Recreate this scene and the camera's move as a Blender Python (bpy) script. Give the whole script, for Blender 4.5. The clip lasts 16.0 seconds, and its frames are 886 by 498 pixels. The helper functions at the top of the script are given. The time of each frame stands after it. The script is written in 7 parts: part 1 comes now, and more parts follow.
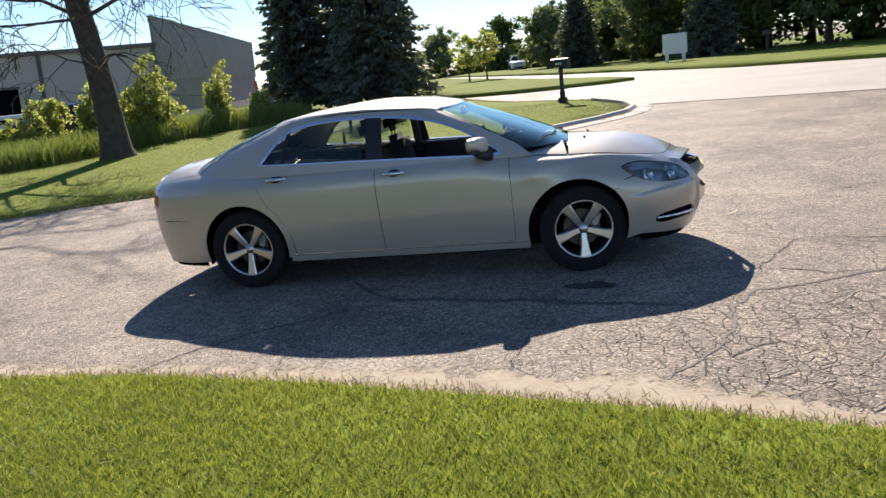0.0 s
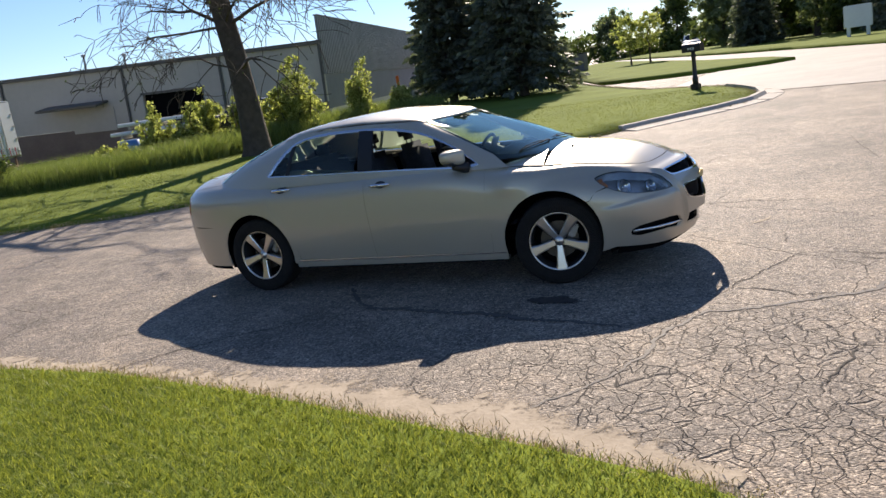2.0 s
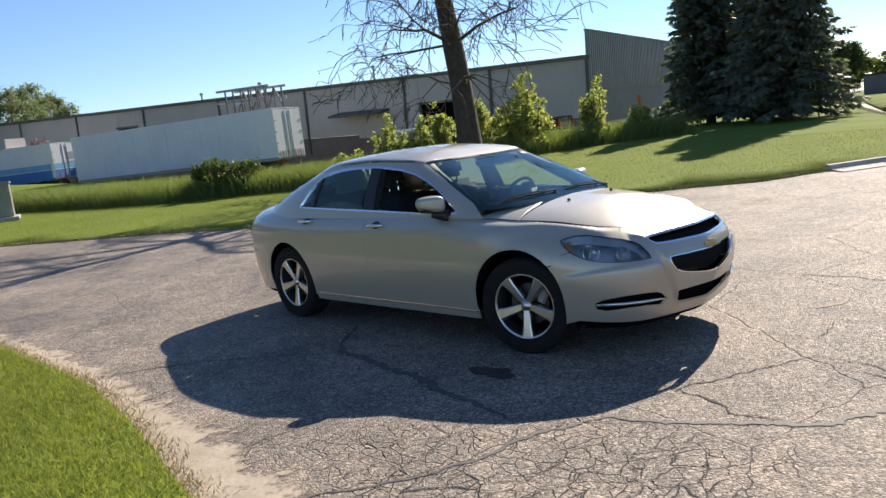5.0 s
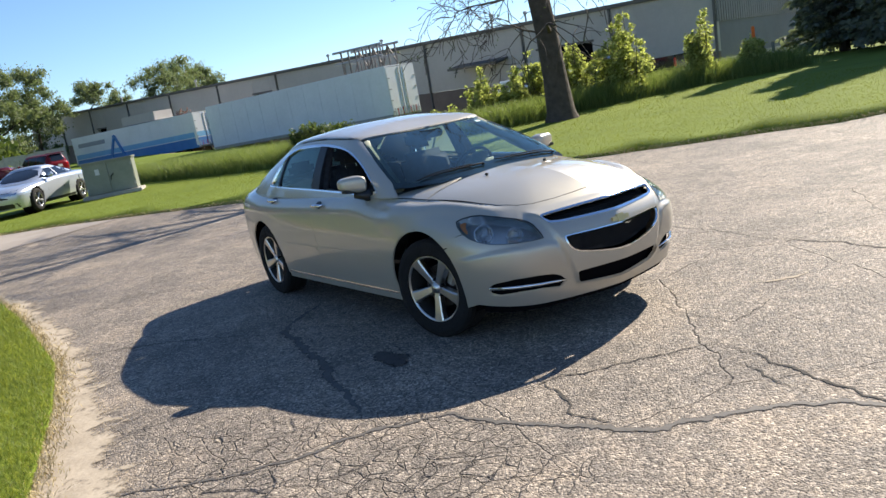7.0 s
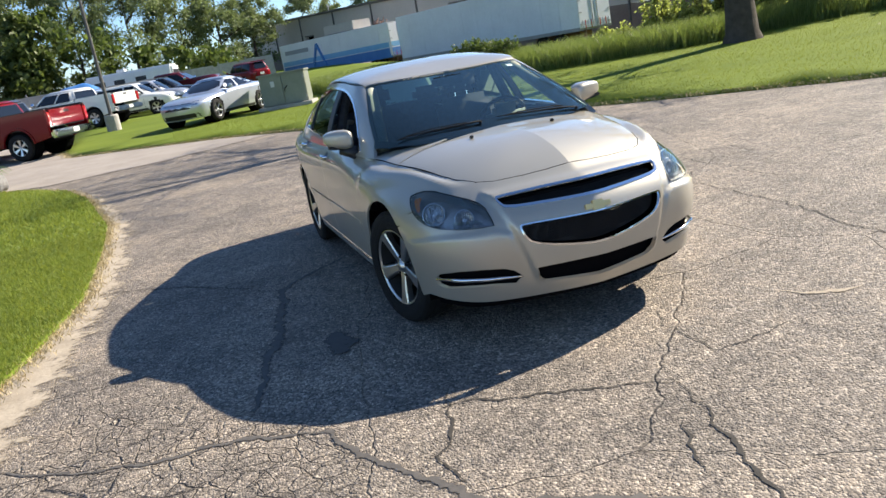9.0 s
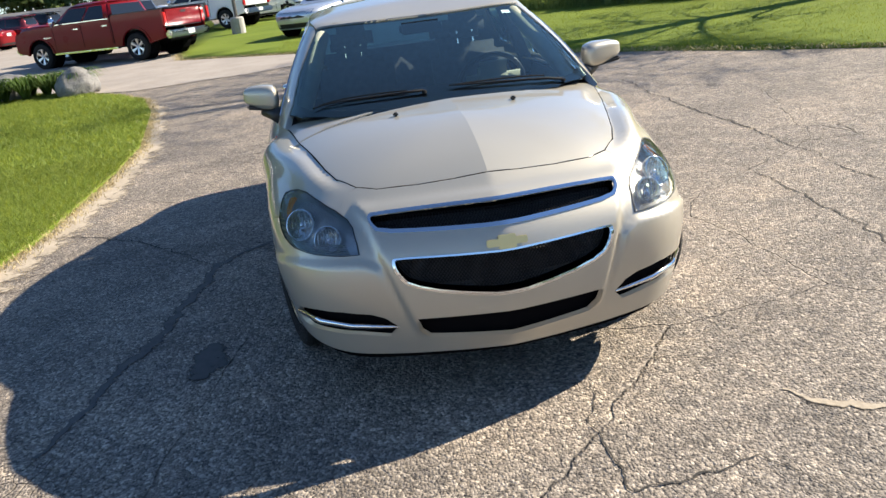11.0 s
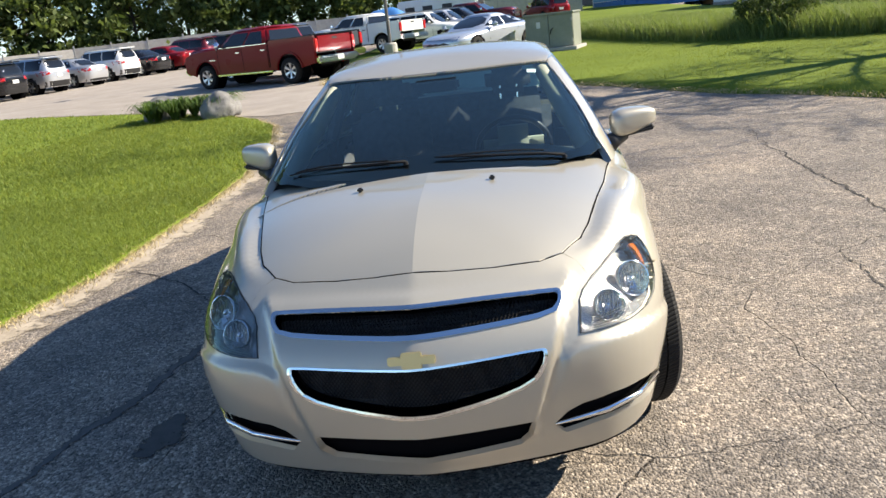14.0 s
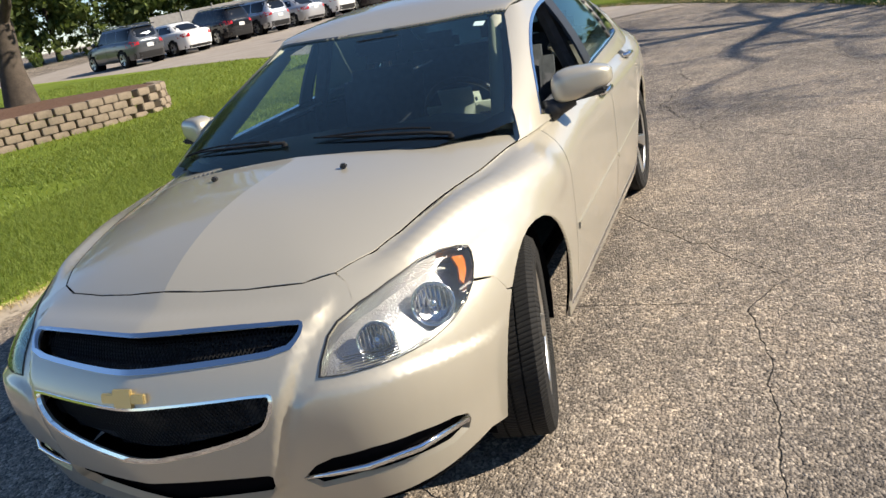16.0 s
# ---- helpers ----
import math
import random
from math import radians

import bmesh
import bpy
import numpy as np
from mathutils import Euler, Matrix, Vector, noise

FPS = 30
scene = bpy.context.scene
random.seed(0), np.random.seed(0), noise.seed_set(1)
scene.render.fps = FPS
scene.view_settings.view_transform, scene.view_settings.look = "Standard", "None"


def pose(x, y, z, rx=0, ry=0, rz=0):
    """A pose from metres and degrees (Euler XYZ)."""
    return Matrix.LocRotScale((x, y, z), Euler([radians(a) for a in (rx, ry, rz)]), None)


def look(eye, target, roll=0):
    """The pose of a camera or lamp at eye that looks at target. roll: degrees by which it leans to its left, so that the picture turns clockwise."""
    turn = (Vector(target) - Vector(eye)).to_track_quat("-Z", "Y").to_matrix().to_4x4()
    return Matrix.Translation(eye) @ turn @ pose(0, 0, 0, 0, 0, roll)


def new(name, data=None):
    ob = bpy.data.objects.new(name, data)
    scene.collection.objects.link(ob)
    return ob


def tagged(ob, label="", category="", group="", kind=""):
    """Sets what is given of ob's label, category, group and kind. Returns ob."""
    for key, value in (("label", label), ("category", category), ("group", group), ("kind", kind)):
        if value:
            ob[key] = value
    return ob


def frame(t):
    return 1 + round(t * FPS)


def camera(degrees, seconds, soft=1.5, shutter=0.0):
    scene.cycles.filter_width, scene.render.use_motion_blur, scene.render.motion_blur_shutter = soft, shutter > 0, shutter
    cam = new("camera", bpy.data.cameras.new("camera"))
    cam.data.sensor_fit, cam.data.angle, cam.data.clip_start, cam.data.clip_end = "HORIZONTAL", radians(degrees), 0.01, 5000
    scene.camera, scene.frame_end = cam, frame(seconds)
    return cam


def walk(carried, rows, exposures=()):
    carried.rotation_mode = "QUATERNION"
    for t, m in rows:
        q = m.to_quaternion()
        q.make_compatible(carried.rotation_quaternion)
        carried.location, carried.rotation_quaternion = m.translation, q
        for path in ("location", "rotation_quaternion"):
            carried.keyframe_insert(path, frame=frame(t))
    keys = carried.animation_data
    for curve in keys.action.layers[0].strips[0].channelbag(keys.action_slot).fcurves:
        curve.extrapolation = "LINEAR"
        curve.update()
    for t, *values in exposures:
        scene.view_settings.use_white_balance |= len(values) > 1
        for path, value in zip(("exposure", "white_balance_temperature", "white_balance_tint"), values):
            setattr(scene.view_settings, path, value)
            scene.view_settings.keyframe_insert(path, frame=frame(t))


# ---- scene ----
cam = camera(57.4, 16.0)
METRES, EYE = 11.523, 1.67
ROWS = [
    (0.0, 0.0, 0.0, 0.0, -1.29, -12.82, 5.69),
    (0.5, 0.0334, -0.0033, 0.0025, 3.35, -11.14, 6.78),
    (1.0, 0.0683, -0.0092, 0.003, 5.88, -13.14, 7.55),
    (1.5, 0.1024, -0.0058, -0.002, 8.9, -11.58, 6.73),
    (2.0, 0.1381, 0.0056, 0.0031, 11.26, -12.4, 7.88),
    (2.5, 0.178, 0.0154, 0.0025, 16.31, -11.86, 7.84),
    (3.0, 0.2067, 0.031, 0.0004, 16.02, -10.66, 7.91),
    (3.5, 0.2355, 0.0518, 0.003, 17.82, -12.02, 7.84),
    (4.0, 0.2619, 0.0718, 0.0025, 23.47, -10.37, 6.8),
    (6.5, 0.3921, 0.1895, -0.0092, 39.24, -10.27, 8.8),
    (7.0, 0.417, 0.2146, -0.0055, 42.29, -11.31, 9.96),
    (7.5, 0.4411, 0.2434, -0.0077, 47.89, -13.56, 10.1),
    (8.0, 0.4514, 0.2789, -0.0049, 50.56, -13.43, 8.7),
    (8.5, 0.4527, 0.3153, -0.0057, 53.63, -13.81, 9.55),
    (11.0, 0.3987, 0.4866, -0.0098, 67.94, -19.2, 6.77),
    (11.5, 0.3836, 0.5144, -0.0089, 68.69, -19.51, 7.19),
    (12.0, 0.3817, 0.5307, -0.0055, 76.19, -19.12, 5.79),
    (12.5, 0.3836, 0.5389, -0.0033, 77.68, -18.06, 5.39),
    (13.0, 0.3807, 0.5391, -0.0038, 77.14, -17.58, 5.05),
    (13.5, 0.3784, 0.5434, -0.0041, 74.87, -19.09, 5.92),
    (14.0, 0.3811, 0.5637, -0.0048, 79.61, -16.3, 6.4),
    (14.5, 0.3778, 0.5895, -0.0077, 79.58, -17.47, 9.2),
    (15.0, 0.3641, 0.6203, -0.0104, 82.24, -17.63, 10.52),
    (15.5, 0.3544, 0.6503, -0.0109, 86.73, -17.34, 11.57),
    (16.0, 0.3433, 0.6816, -0.0115, 95.36, -19.2, 10.49),
]
# the world: x along the sedan towards its nose, y to its left, z up, origin on the asphalt midway between its axles
BASE = pose(1.866, -7.03, EYE, 0, 0.7, 0) @ pose(0, 0, 0, 0, 0, 14.1)
walk(cam, [(t, BASE @ pose(METRES * x, METRES * y, METRES * z, 90 + pitch, roll, yaw)) for t, x, y, z, yaw, pitch, roll in ROWS],
     exposures=[(0.0, 0.93, 6700, 17), (3.0, 0.66, 6750, 17), (6.5, 1.02, 6500, 12), (8.5, 1.12, 6500, 11), (11.0, 1.26, 6600, 10), (13.5, 1.26, 6600, 10), (16.0, 0.86, 6700, 11)])

# ---- light ----
SUN_DIR = Vector((-0.40, 1.45, 1.00)).normalized()
world = bpy.data.worlds.new("world")
scene.world = world
world.use_nodes = True
wn = world.node_tree
sky = wn.nodes.new("ShaderNodeTexSky")
sky.sky_type = "NISHITA"
sky.sun_disc = False
sky.sun_elevation = math.asin(SUN_DIR.z)
sky.sun_rotation = math.atan2(SUN_DIR.x, SUN_DIR.y)
sky.dust_density = 0.0
sky.air_density = 1.0
sky.ozone_density = 5.5
sky.altitude = 1200
wn.links.new(sky.outputs[0], wn.nodes["Background"].inputs[0])
wn.nodes["Background"].inputs[1].default_value = 0.085
sun = new("sun", bpy.data.lights.new("sun", "SUN"))
sun.data.energy = 5.0
sun.data.angle = radians(0.55)
sun.data.color = (1.0, 0.91, 0.76)
sun.matrix_world = look(SUN_DIR * 60, (0, 0, 0))


# ---- material helpers ----
def material(name, color, rough=0.6, metal=0.0, **extra):
    m = bpy.data.materials.new(name)
    m.use_nodes = True
    b = m.node_tree.nodes["Principled BSDF"]
    b.inputs["Base Color"].default_value = (*color, 1)
    b.inputs["Roughness"].default_value = rough
    b.inputs["Metallic"].default_value = metal
    for key, value in extra.items():
        b.inputs[key.replace("_", " ")].default_value = value
    return m


def nodes_of(m):
    return m.node_tree.nodes, m.node_tree.links, m.node_tree.nodes["Principled BSDF"]


def place_node(m, scale=(1, 1, 1)):
    n, l, _ = nodes_of(m)
    g = n.new("ShaderNodeNewGeometry")
    p = n.new("ShaderNodeVectorMath")
    p.operation = "MULTIPLY"
    p.inputs[1].default_value = scale
    l.new(g.outputs["Position"], p.inputs[0])
    return p.outputs[0]


def local_node(m, scale=(1, 1, 1)):
    n, l, _ = nodes_of(m)
    g = n.new("ShaderNodeTexCoord")
    p = n.new("ShaderNodeVectorMath")
    p.operation = "MULTIPLY"
    p.inputs[1].default_value = scale
    l.new(g.outputs["Object"], p.inputs[0])
    return p.outputs[0]


def noise_node(m, vec, scale, detail=4, rough=0.55):
    n, l, _ = nodes_of(m)
    t = n.new("ShaderNodeTexNoise")
    t.inputs["Scale"].default_value = scale
    t.inputs["Detail"].default_value = detail
    t.inputs["Roughness"].default_value = rough
    l.new(vec, t.inputs["Vector"])
    return t.outputs["Fac"]


def ramp_node(m, fac, stops):
    n, l, _ = nodes_of(m)
    r = n.new("ShaderNodeValToRGB")
    el = r.color_ramp.elements
    while len(el) < len(stops):
        el.new(0.5)
    for e, (p, c) in zip(el, stops):
        e.position = p
        e.color = (*c, 1) if len(c) == 3 else c
    l.new(fac, r.inputs[0])
    return r.outputs[0]


def mix_node(m, fac, a, b, mode="MIX"):
    n, l, _ = nodes_of(m)
    x = n.new("ShaderNodeMix")
    x.data_type = "RGBA"
    x.blend_type = mode
    for i, v in ((0, fac), (6, a), (7, b)):
        if isinstance(v, (int, float)):
            x.inputs[i].default_value = v
        elif isinstance(v, tuple):
            x.inputs[i].default_value = (*v, 1)
        else:
            l.new(v, x.inputs[i])
    return x.outputs[2]


def math_node(m, op, a, b=0.0, clamp=False):
    n, l, _ = nodes_of(m)
    x = n.new("ShaderNodeMath")
    x.operation = op
    x.use_clamp = clamp
    for i, v in enumerate((a, b)):
        if isinstance(v, (int, float)):
            x.inputs[i].default_value = v
        else:
            l.new(v, x.inputs[i])
    return x.outputs[0]


def bump_node(m, height, strength, distance):
    n, l, b = nodes_of(m)
    x = n.new("ShaderNodeBump")
    x.inputs["Strength"].default_value = strength
    x.inputs["Distance"].default_value = distance
    l.new(height, x.inputs["Height"])
    l.new(x.outputs[0], b.inputs["Normal"])


def color_to(m, out, socket="Base Color"):
    n, l, b = nodes_of(m)
    l.new(out, b.inputs[socket])


def speckled(name, a, b, scale, rough=0.7, metal=0.0, bump=0.0, fine=0.0, **extra):
    """A material whose colour wanders between a and b at two scales."""
    m = material(name, a, rough, metal, **extra)
    p = local_node(m)
    f = noise_node(m, p, scale, 5)
    g = noise_node(m, p, scale * 9, 3)
    h = math_node(m, "ADD", math_node(m, "MULTIPLY", f, 0.65), math_node(m, "MULTIPLY", g, 0.35))
    color_to(m, ramp_node(m, h, [(0.32, a), (0.68, b)]))
    if bump:
        bump_node(m, g, 0.5, bump)
    return m


# ---- mesh helpers ----
def mesh_from(name, verts, faces, mats=(), smooth=False):
    me = bpy.data.meshes.new(name)
    me.from_pydata([tuple(v) for v in verts], [], faces)
    for m in mats:
        me.materials.append(m)
    if smooth:
        me.shade_smooth()
    me.update()
    return me


def part(name, bm, mat, parent=None, label="", smooth=False):
    """Links a bmesh or a mesh as one object, under a thing or a part where one is given."""
    if isinstance(bm, bmesh.types.BMesh):
        me = bpy.data.meshes.new(name)
        bm.to_mesh(me)
        bm.free()
        if smooth:
            me.shade_smooth()
    else:
        me = bm
    if mat is not None and len(me.materials) == 0:
        me.materials.append(mat)
    ob = new(name, me)
    if parent is not None:
        ob.parent = parent
    if label:
        ob["label"] = label
    return ob


def empty(name, label, category, group="", kind="", m=None):
    e = new(name)
    e.empty_display_size = 0.2
    tagged(e, label, category, group, kind)
    if m is not None:
        e.matrix_basis = m
    return e


def add_box(bm, c, s, rot=None, bevel=0.0):
    """A box of size s about c, with bevelled edges."""
    r = bmesh.ops.create_cube(bm, size=1.0)
    vs = r["verts"]
    mat = Matrix.Translation(c) @ (rot or Matrix()) @ Matrix.Diagonal((*s, 1))
    bmesh.ops.transform(bm, matrix=mat, verts=vs)
    if bevel:
        es = list({e for v in vs for e in v.link_edges})
        bmesh.ops.bevel(bm, geom=es, offset=bevel, segments=2, affect="EDGES", clamp_overlap=True)
    return bm


def box(c, s, rot=None, bevel=0.0):
    return add_box(bmesh.new(), c, s, rot, bevel)


def add_tube(bm, pts, radii, sides=8, cap=True):
    """A round tube along the points."""
    rings = []
    pts = [Vector(p) for p in pts]
    if isinstance(radii, (int, float)):
        radii = [radii] * len(pts)
    u = None
    for i, p in enumerate(pts):
        d = (pts[min(i + 1, len(pts) - 1)] - pts[max(i - 1, 0)]).normalized()
        if u is None:
            u = d.orthogonal().normalized()
        u = (u - d * u.dot(d)).normalized()
        w = d.cross(u)
        rings.append([bm.verts.new(p + (u * math.cos(a) + w * math.sin(a)) * radii[i]) for a in [2 * math.pi * k / sides for k in range(sides)]])
    for a, b in zip(rings, rings[1:]):
        for k in range(sides):
            bm.faces.new((a[k], a[(k + 1) % sides], b[(k + 1) % sides], b[k]))
    if cap:
        bm.faces.new(rings[0][::-1])
        bm.faces.new(rings[-1])
    return bm


def tube(pts, radii, sides=8):
    return add_tube(bmesh.new(), pts, radii, sides)


def add_lathe(bm, profile, sides=32, axis="z", m=None):
    """Turns a profile of (radius, height) round an axis."""
    rings = []
    for r, h in profile:
        ring = []
        for k in range(sides):
            a = 2 * math.pi * k / sides
            c = (r * math.cos(a), r * math.sin(a), h) if axis == "z" else (r * math.cos(a), h, r * math.sin(a))
            ring.append(bm.verts.new(m @ Vector(c) if m else c))
        rings.append(ring)
    for a, b in zip(rings, rings[1:]):
        for k in range(sides):
            f = (a[k], a[(k + 1) % sides], b[(k + 1) % sides], b[k])
            bm.faces.new(f if axis == "z" else f[::-1])
    return rings


def lathe(profile, sides=32, axis="z", cap=True):
    bm = bmesh.new()
    rings = add_lathe(bm, profile, sides, axis)
    if cap:
        for r in (rings[0], rings[-1]):
            try:
                bm.faces.new(r)
            except ValueError:
                pass
    bmesh.ops.recalc_face_normals(bm, faces=bm.faces)
    return bm


def inside(p, poly):
    x, y = p[0], p[1]
    c = False
    for (ax, ay), (bx, by) in zip(poly, poly[1:] + poly[:1]):
        if (ay > y) != (by > y) and x < (bx - ax) * (y - ay) / (by - ay) + ax:
            c = not c
    return c


def densify(poly, step, closed=True):
    out = []
    n = len(poly)
    for i in range(n if closed else n - 1):
        a, b = Vector(poly[i]), Vector(poly[(i + 1) % n])
        k = max(1, int((b - a).length / step))
        out += [tuple(a.lerp(b, j / k)) for j in range(k)]
    if not closed:
        out.append(tuple(poly[-1]))
    return out


def rounded(poly, n=2):
    """Corner-cutting of a closed outline."""
    for _ in range(n):
        q = []
        for a, b in zip(poly, poly[1:] + poly[:1]):
            q.append((a[0] * 0.75 + b[0] * 0.25, a[1] * 0.75 + b[1] * 0.25))
            q.append((a[0] * 0.25 + b[0] * 0.75, a[1] * 0.25 + b[1] * 0.75))
        poly = q
    return poly


def curve(pts):
    """A smooth monotone curve through (x, value) pairs."""
    xs = [p[0] for p in pts]
    ys = [p[1] for p in pts]
    d = [(ys[i + 1] - ys[i]) / (xs[i + 1] - xs[i]) for i in range(len(xs) - 1)]
    s = [d[0]] + [0 if a * b <= 0 else 2 * a * b / (a + b) for a, b in zip(d, d[1:])] + [d[-1]]

    def at(x):
        if x <= xs[0]:
            return ys[0]
        if x >= xs[-1]:
            return ys[-1]
        i = 0
        while x > xs[i + 1]:
            i += 1
        h = xs[i + 1] - xs[i]
        t = (x - xs[i]) / h
        return (ys[i] * (1 + 2 * t) * (1 - t) ** 2 + s[i] * h * t * (1 - t) ** 2 + ys[i + 1] * t * t * (3 - 2 * t) + s[i + 1] * h * t * t * (t - 1))
    return at


def smooth01(x):
    x = min(1, max(0, x))
    return x * x * (3 - 2 * x)


def gz(x, y):
    """Height of the ground: level under the sedan, rising gently away from it."""
    z = 0.013 * min(max(0, -3 - x), 24) + 0.02 * min(max(0, -27 - x), 60) + 0.02 * min(max(0, y - 3), 14)
    if y > 12 and x < -17:
        z -= (0.55 + 0.02 * min(max(0, -27 - x), 60)) * smooth01((y - 12) / 5) * smooth01((-17 - x) / 6)
    return z

# ---- materials ----
def asphalt_material():
    m = material("asphalt", (0.2, 0.18, 0.16), 0.72)
    p = place_node(m)
    n, l, b = nodes_of(m)
    warp = n.new("ShaderNodeTexNoise")
    warp.inputs["Scale"].default_value = 4.5
    warp.inputs["Detail"].default_value = 5.0
    l.new(p, warp.inputs["Vector"])
    add = n.new("ShaderNodeVectorMath")
    add.operation = "MULTIPLY_ADD"
    add.inputs[1].default_value = (0.15, 0.15, 0.0)
    l.new(warp.outputs["Color"], add.inputs[0])
    l.new(p, add.inputs[2])

    def cracks(scale, width):
        v = n.new("ShaderNodeTexVoronoi")
        v.feature = "DISTANCE_TO_EDGE"
        v.inputs["Scale"].default_value = scale
        l.new(add.outputs[0], v.inputs["Vector"])
        return math_node(m, "SUBTRACT", 1.0, math_node(m, "MULTIPLY", v.outputs["Distance"], 1.0 / (width * scale), True), True)
    far = n.new("ShaderNodeVectorMath")
    far.operation = "DISTANCE"
    far.inputs[1].default_value = (2.7, -2.5, 0.0)
    l.new(add.outputs[0], far.inputs[0])
    zone = math_node(m, "ADD", math_node(m, "MULTIPLY", far.outputs["Value"], 0.30), math_node(m, "MULTIPLY", noise_node(m, p, 1.3, 4, 0.7), 1.1))
    where = ramp_node(m, zone, [(0.74, (1, 1, 1)), (1.02, (0, 0, 0))])
    broken = ramp_node(m, noise_node(m, p, 4.5, 4, 0.7), [(0.30, (0.15, 0.15, 0.15)), (0.46, (1, 1, 1))])
    fine = math_node(m, "MULTIPLY", math_node(m, "MULTIPLY", cracks(9.0, 0.0036), where), broken)
    mid = math_node(m, "MULTIPLY", math_node(m, "MULTIPLY", cracks(4.2, 0.0042), broken), math_node(m, "ADD", math_node(m, "MULTIPLY", where, 0.85), 0.14))
    wide = math_node(m, "MULTIPLY", math_node(m, "MULTIPLY", cracks(0.45, 0.005), broken), 0.7)
    crack = math_node(m, "MAXIMUM", math_node(m, "MAXIMUM", fine, mid), wide)

    def stones(scale, stretch):
        v = n.new("ShaderNodeTexVoronoi")
        v.inputs["Scale"].default_value = scale
        k = n.new("ShaderNodeVectorMath")
        k.operation = "MULTIPLY"
        k.inputs[1].default_value = stretch
        l.new(p, k.inputs[0])
        l.new(k.outputs[0], v.inputs["Vector"])
        return v
    grain = stones(72.0, (1, 1.25, 1))
    small = stones(150.0, (1, 1, 1))
    big = ramp_node(m, grain.outputs["Color"], [(0.15, (0.055, 0.048, 0.044)), (0.42, (0.17, 0.148, 0.128)), (0.66, (0.31, 0.272, 0.235)), (0.88, (0.68, 0.60, 0.51))])
    tiny = ramp_node(m, small.outputs["Color"], [(0.2, (0.07, 0.062, 0.056)), (0.5, (0.22, 0.195, 0.168)), (0.8, (0.46, 0.41, 0.35))])
    grit = mix_node(m, 0.42, big, tiny)
    tone = ramp_node(m, noise_node(m, p, 0.7, 7, 0.7), [(0.32, (0.56, 0.55, 0.54)), (0.50, (0.92, 0.90, 0.87)), (0.68, (1.34, 1.26, 1.15))])
    col = mix_node(m, 1.0, grit, tone, "MULTIPLY")
    smear = ramp_node(m, noise_node(m, p, 7.0, 6, 0.75), [(0.34, (0.74, 0.74, 0.75)), (0.66, (1.16, 1.13, 1.08))])
    col = mix_node(m, 1.0, col, smear, "MULTIPLY")
    spots = ramp_node(m, noise_node(m, p, 1.6, 6, 0.7), [(0.60, (0, 0, 0)), (0.74, (1, 1, 1))])
    col = mix_node(m, math_node(m, "MULTIPLY", spots, 0.5), col, (0.46, 0.39, 0.30))
    col = mix_node(m, math_node(m, "MULTIPLY", crack, 0.55), col, (0.03, 0.026, 0.023))
    color_to(m, col)
    h = math_node(m, "SUBTRACT", math_node(m, "ADD", math_node(m, "MULTIPLY", grain.outputs["Distance"], -0.6), math_node(m, "MULTIPLY", small.outputs["Distance"], -0.3)), math_node(m, "MULTIPLY", crack, 1.6))
    bump_node(m, h, 1.0, 0.009)
    color_to(m, ramp_node(m, noise_node(m, p, 30, 2), [(0.3, (0.58, 0.58, 0.58)), (0.7, (0.86, 0.86, 0.86))]), "Roughness")
    b.inputs["Specular IOR Level"].default_value = 0.3
    return m


def grass_ground_material(name, a, b, c):
    m = material(name, a, 0.95, Specular_IOR_Level=0.12)
    p = place_node(m)
    f = noise_node(m, p, 0.5, 4)
    g = noise_node(m, p, 38, 3)
    col = ramp_node(m, math_node(m, "ADD", math_node(m, "MULTIPLY", f, 0.5), math_node(m, "MULTIPLY", g, 0.5)), [(0.33, a), (0.52, b), (0.7, c)])
    color_to(m, col)
    bump_node(m, g, 0.6, 0.010)
    return m


M_ASPHALT = asphalt_material()
M_STREET = speckled("street_concrete", (0.30, 0.28, 0.25), (0.40, 0.37, 0.33), 0.6, 0.8, bump=0.004)
M_LOT = speckled("bleached_asphalt", (0.25, 0.215, 0.18), (0.36, 0.315, 0.27), 1.2, 0.85, bump=0.004)
M_KERB = speckled("kerb_concrete", (0.36, 0.33, 0.29), (0.52, 0.48, 0.42), 3.0, 0.85, bump=0.006)
M_LAWN = grass_ground_material("lawn_soil_and_grass", (0.098, 0.138, 0.017), (0.134, 0.180, 0.023), (0.172, 0.222, 0.034))
M_STRAW = speckled("dry_grass", (0.36, 0.28, 0.13), (0.55, 0.45, 0.25), 8, 0.9)


def leaf_material(name, a, b, trans=0.35, glow=(1.12, 1.18, 0.70)):
    m = material(name, a, 0.5)
    n, l, bs = nodes_of(m)
    g = n.new("ShaderNodeNewGeometry")
    col = ramp_node(m, g.outputs["Random Per Island"], [(0.1, a), (0.9, b)])
    color_to(m, col)
    bs.inputs["Specular IOR Level"].default_value = 0.22
    t = n.new("ShaderNodeBsdfTranslucent")
    l.new(mix_node(m, 1.0, col, glow, "MULTIPLY"), t.inputs["Color"])
    x = n.new("ShaderNodeMixShader")
    x.inputs[0].default_value = trans
    l.new(bs.outputs[0], x.inputs[1])
    l.new(t.outputs[0], x.inputs[2])
    l.new(x.outputs[0], n["Material Output"].inputs[0])
    return m


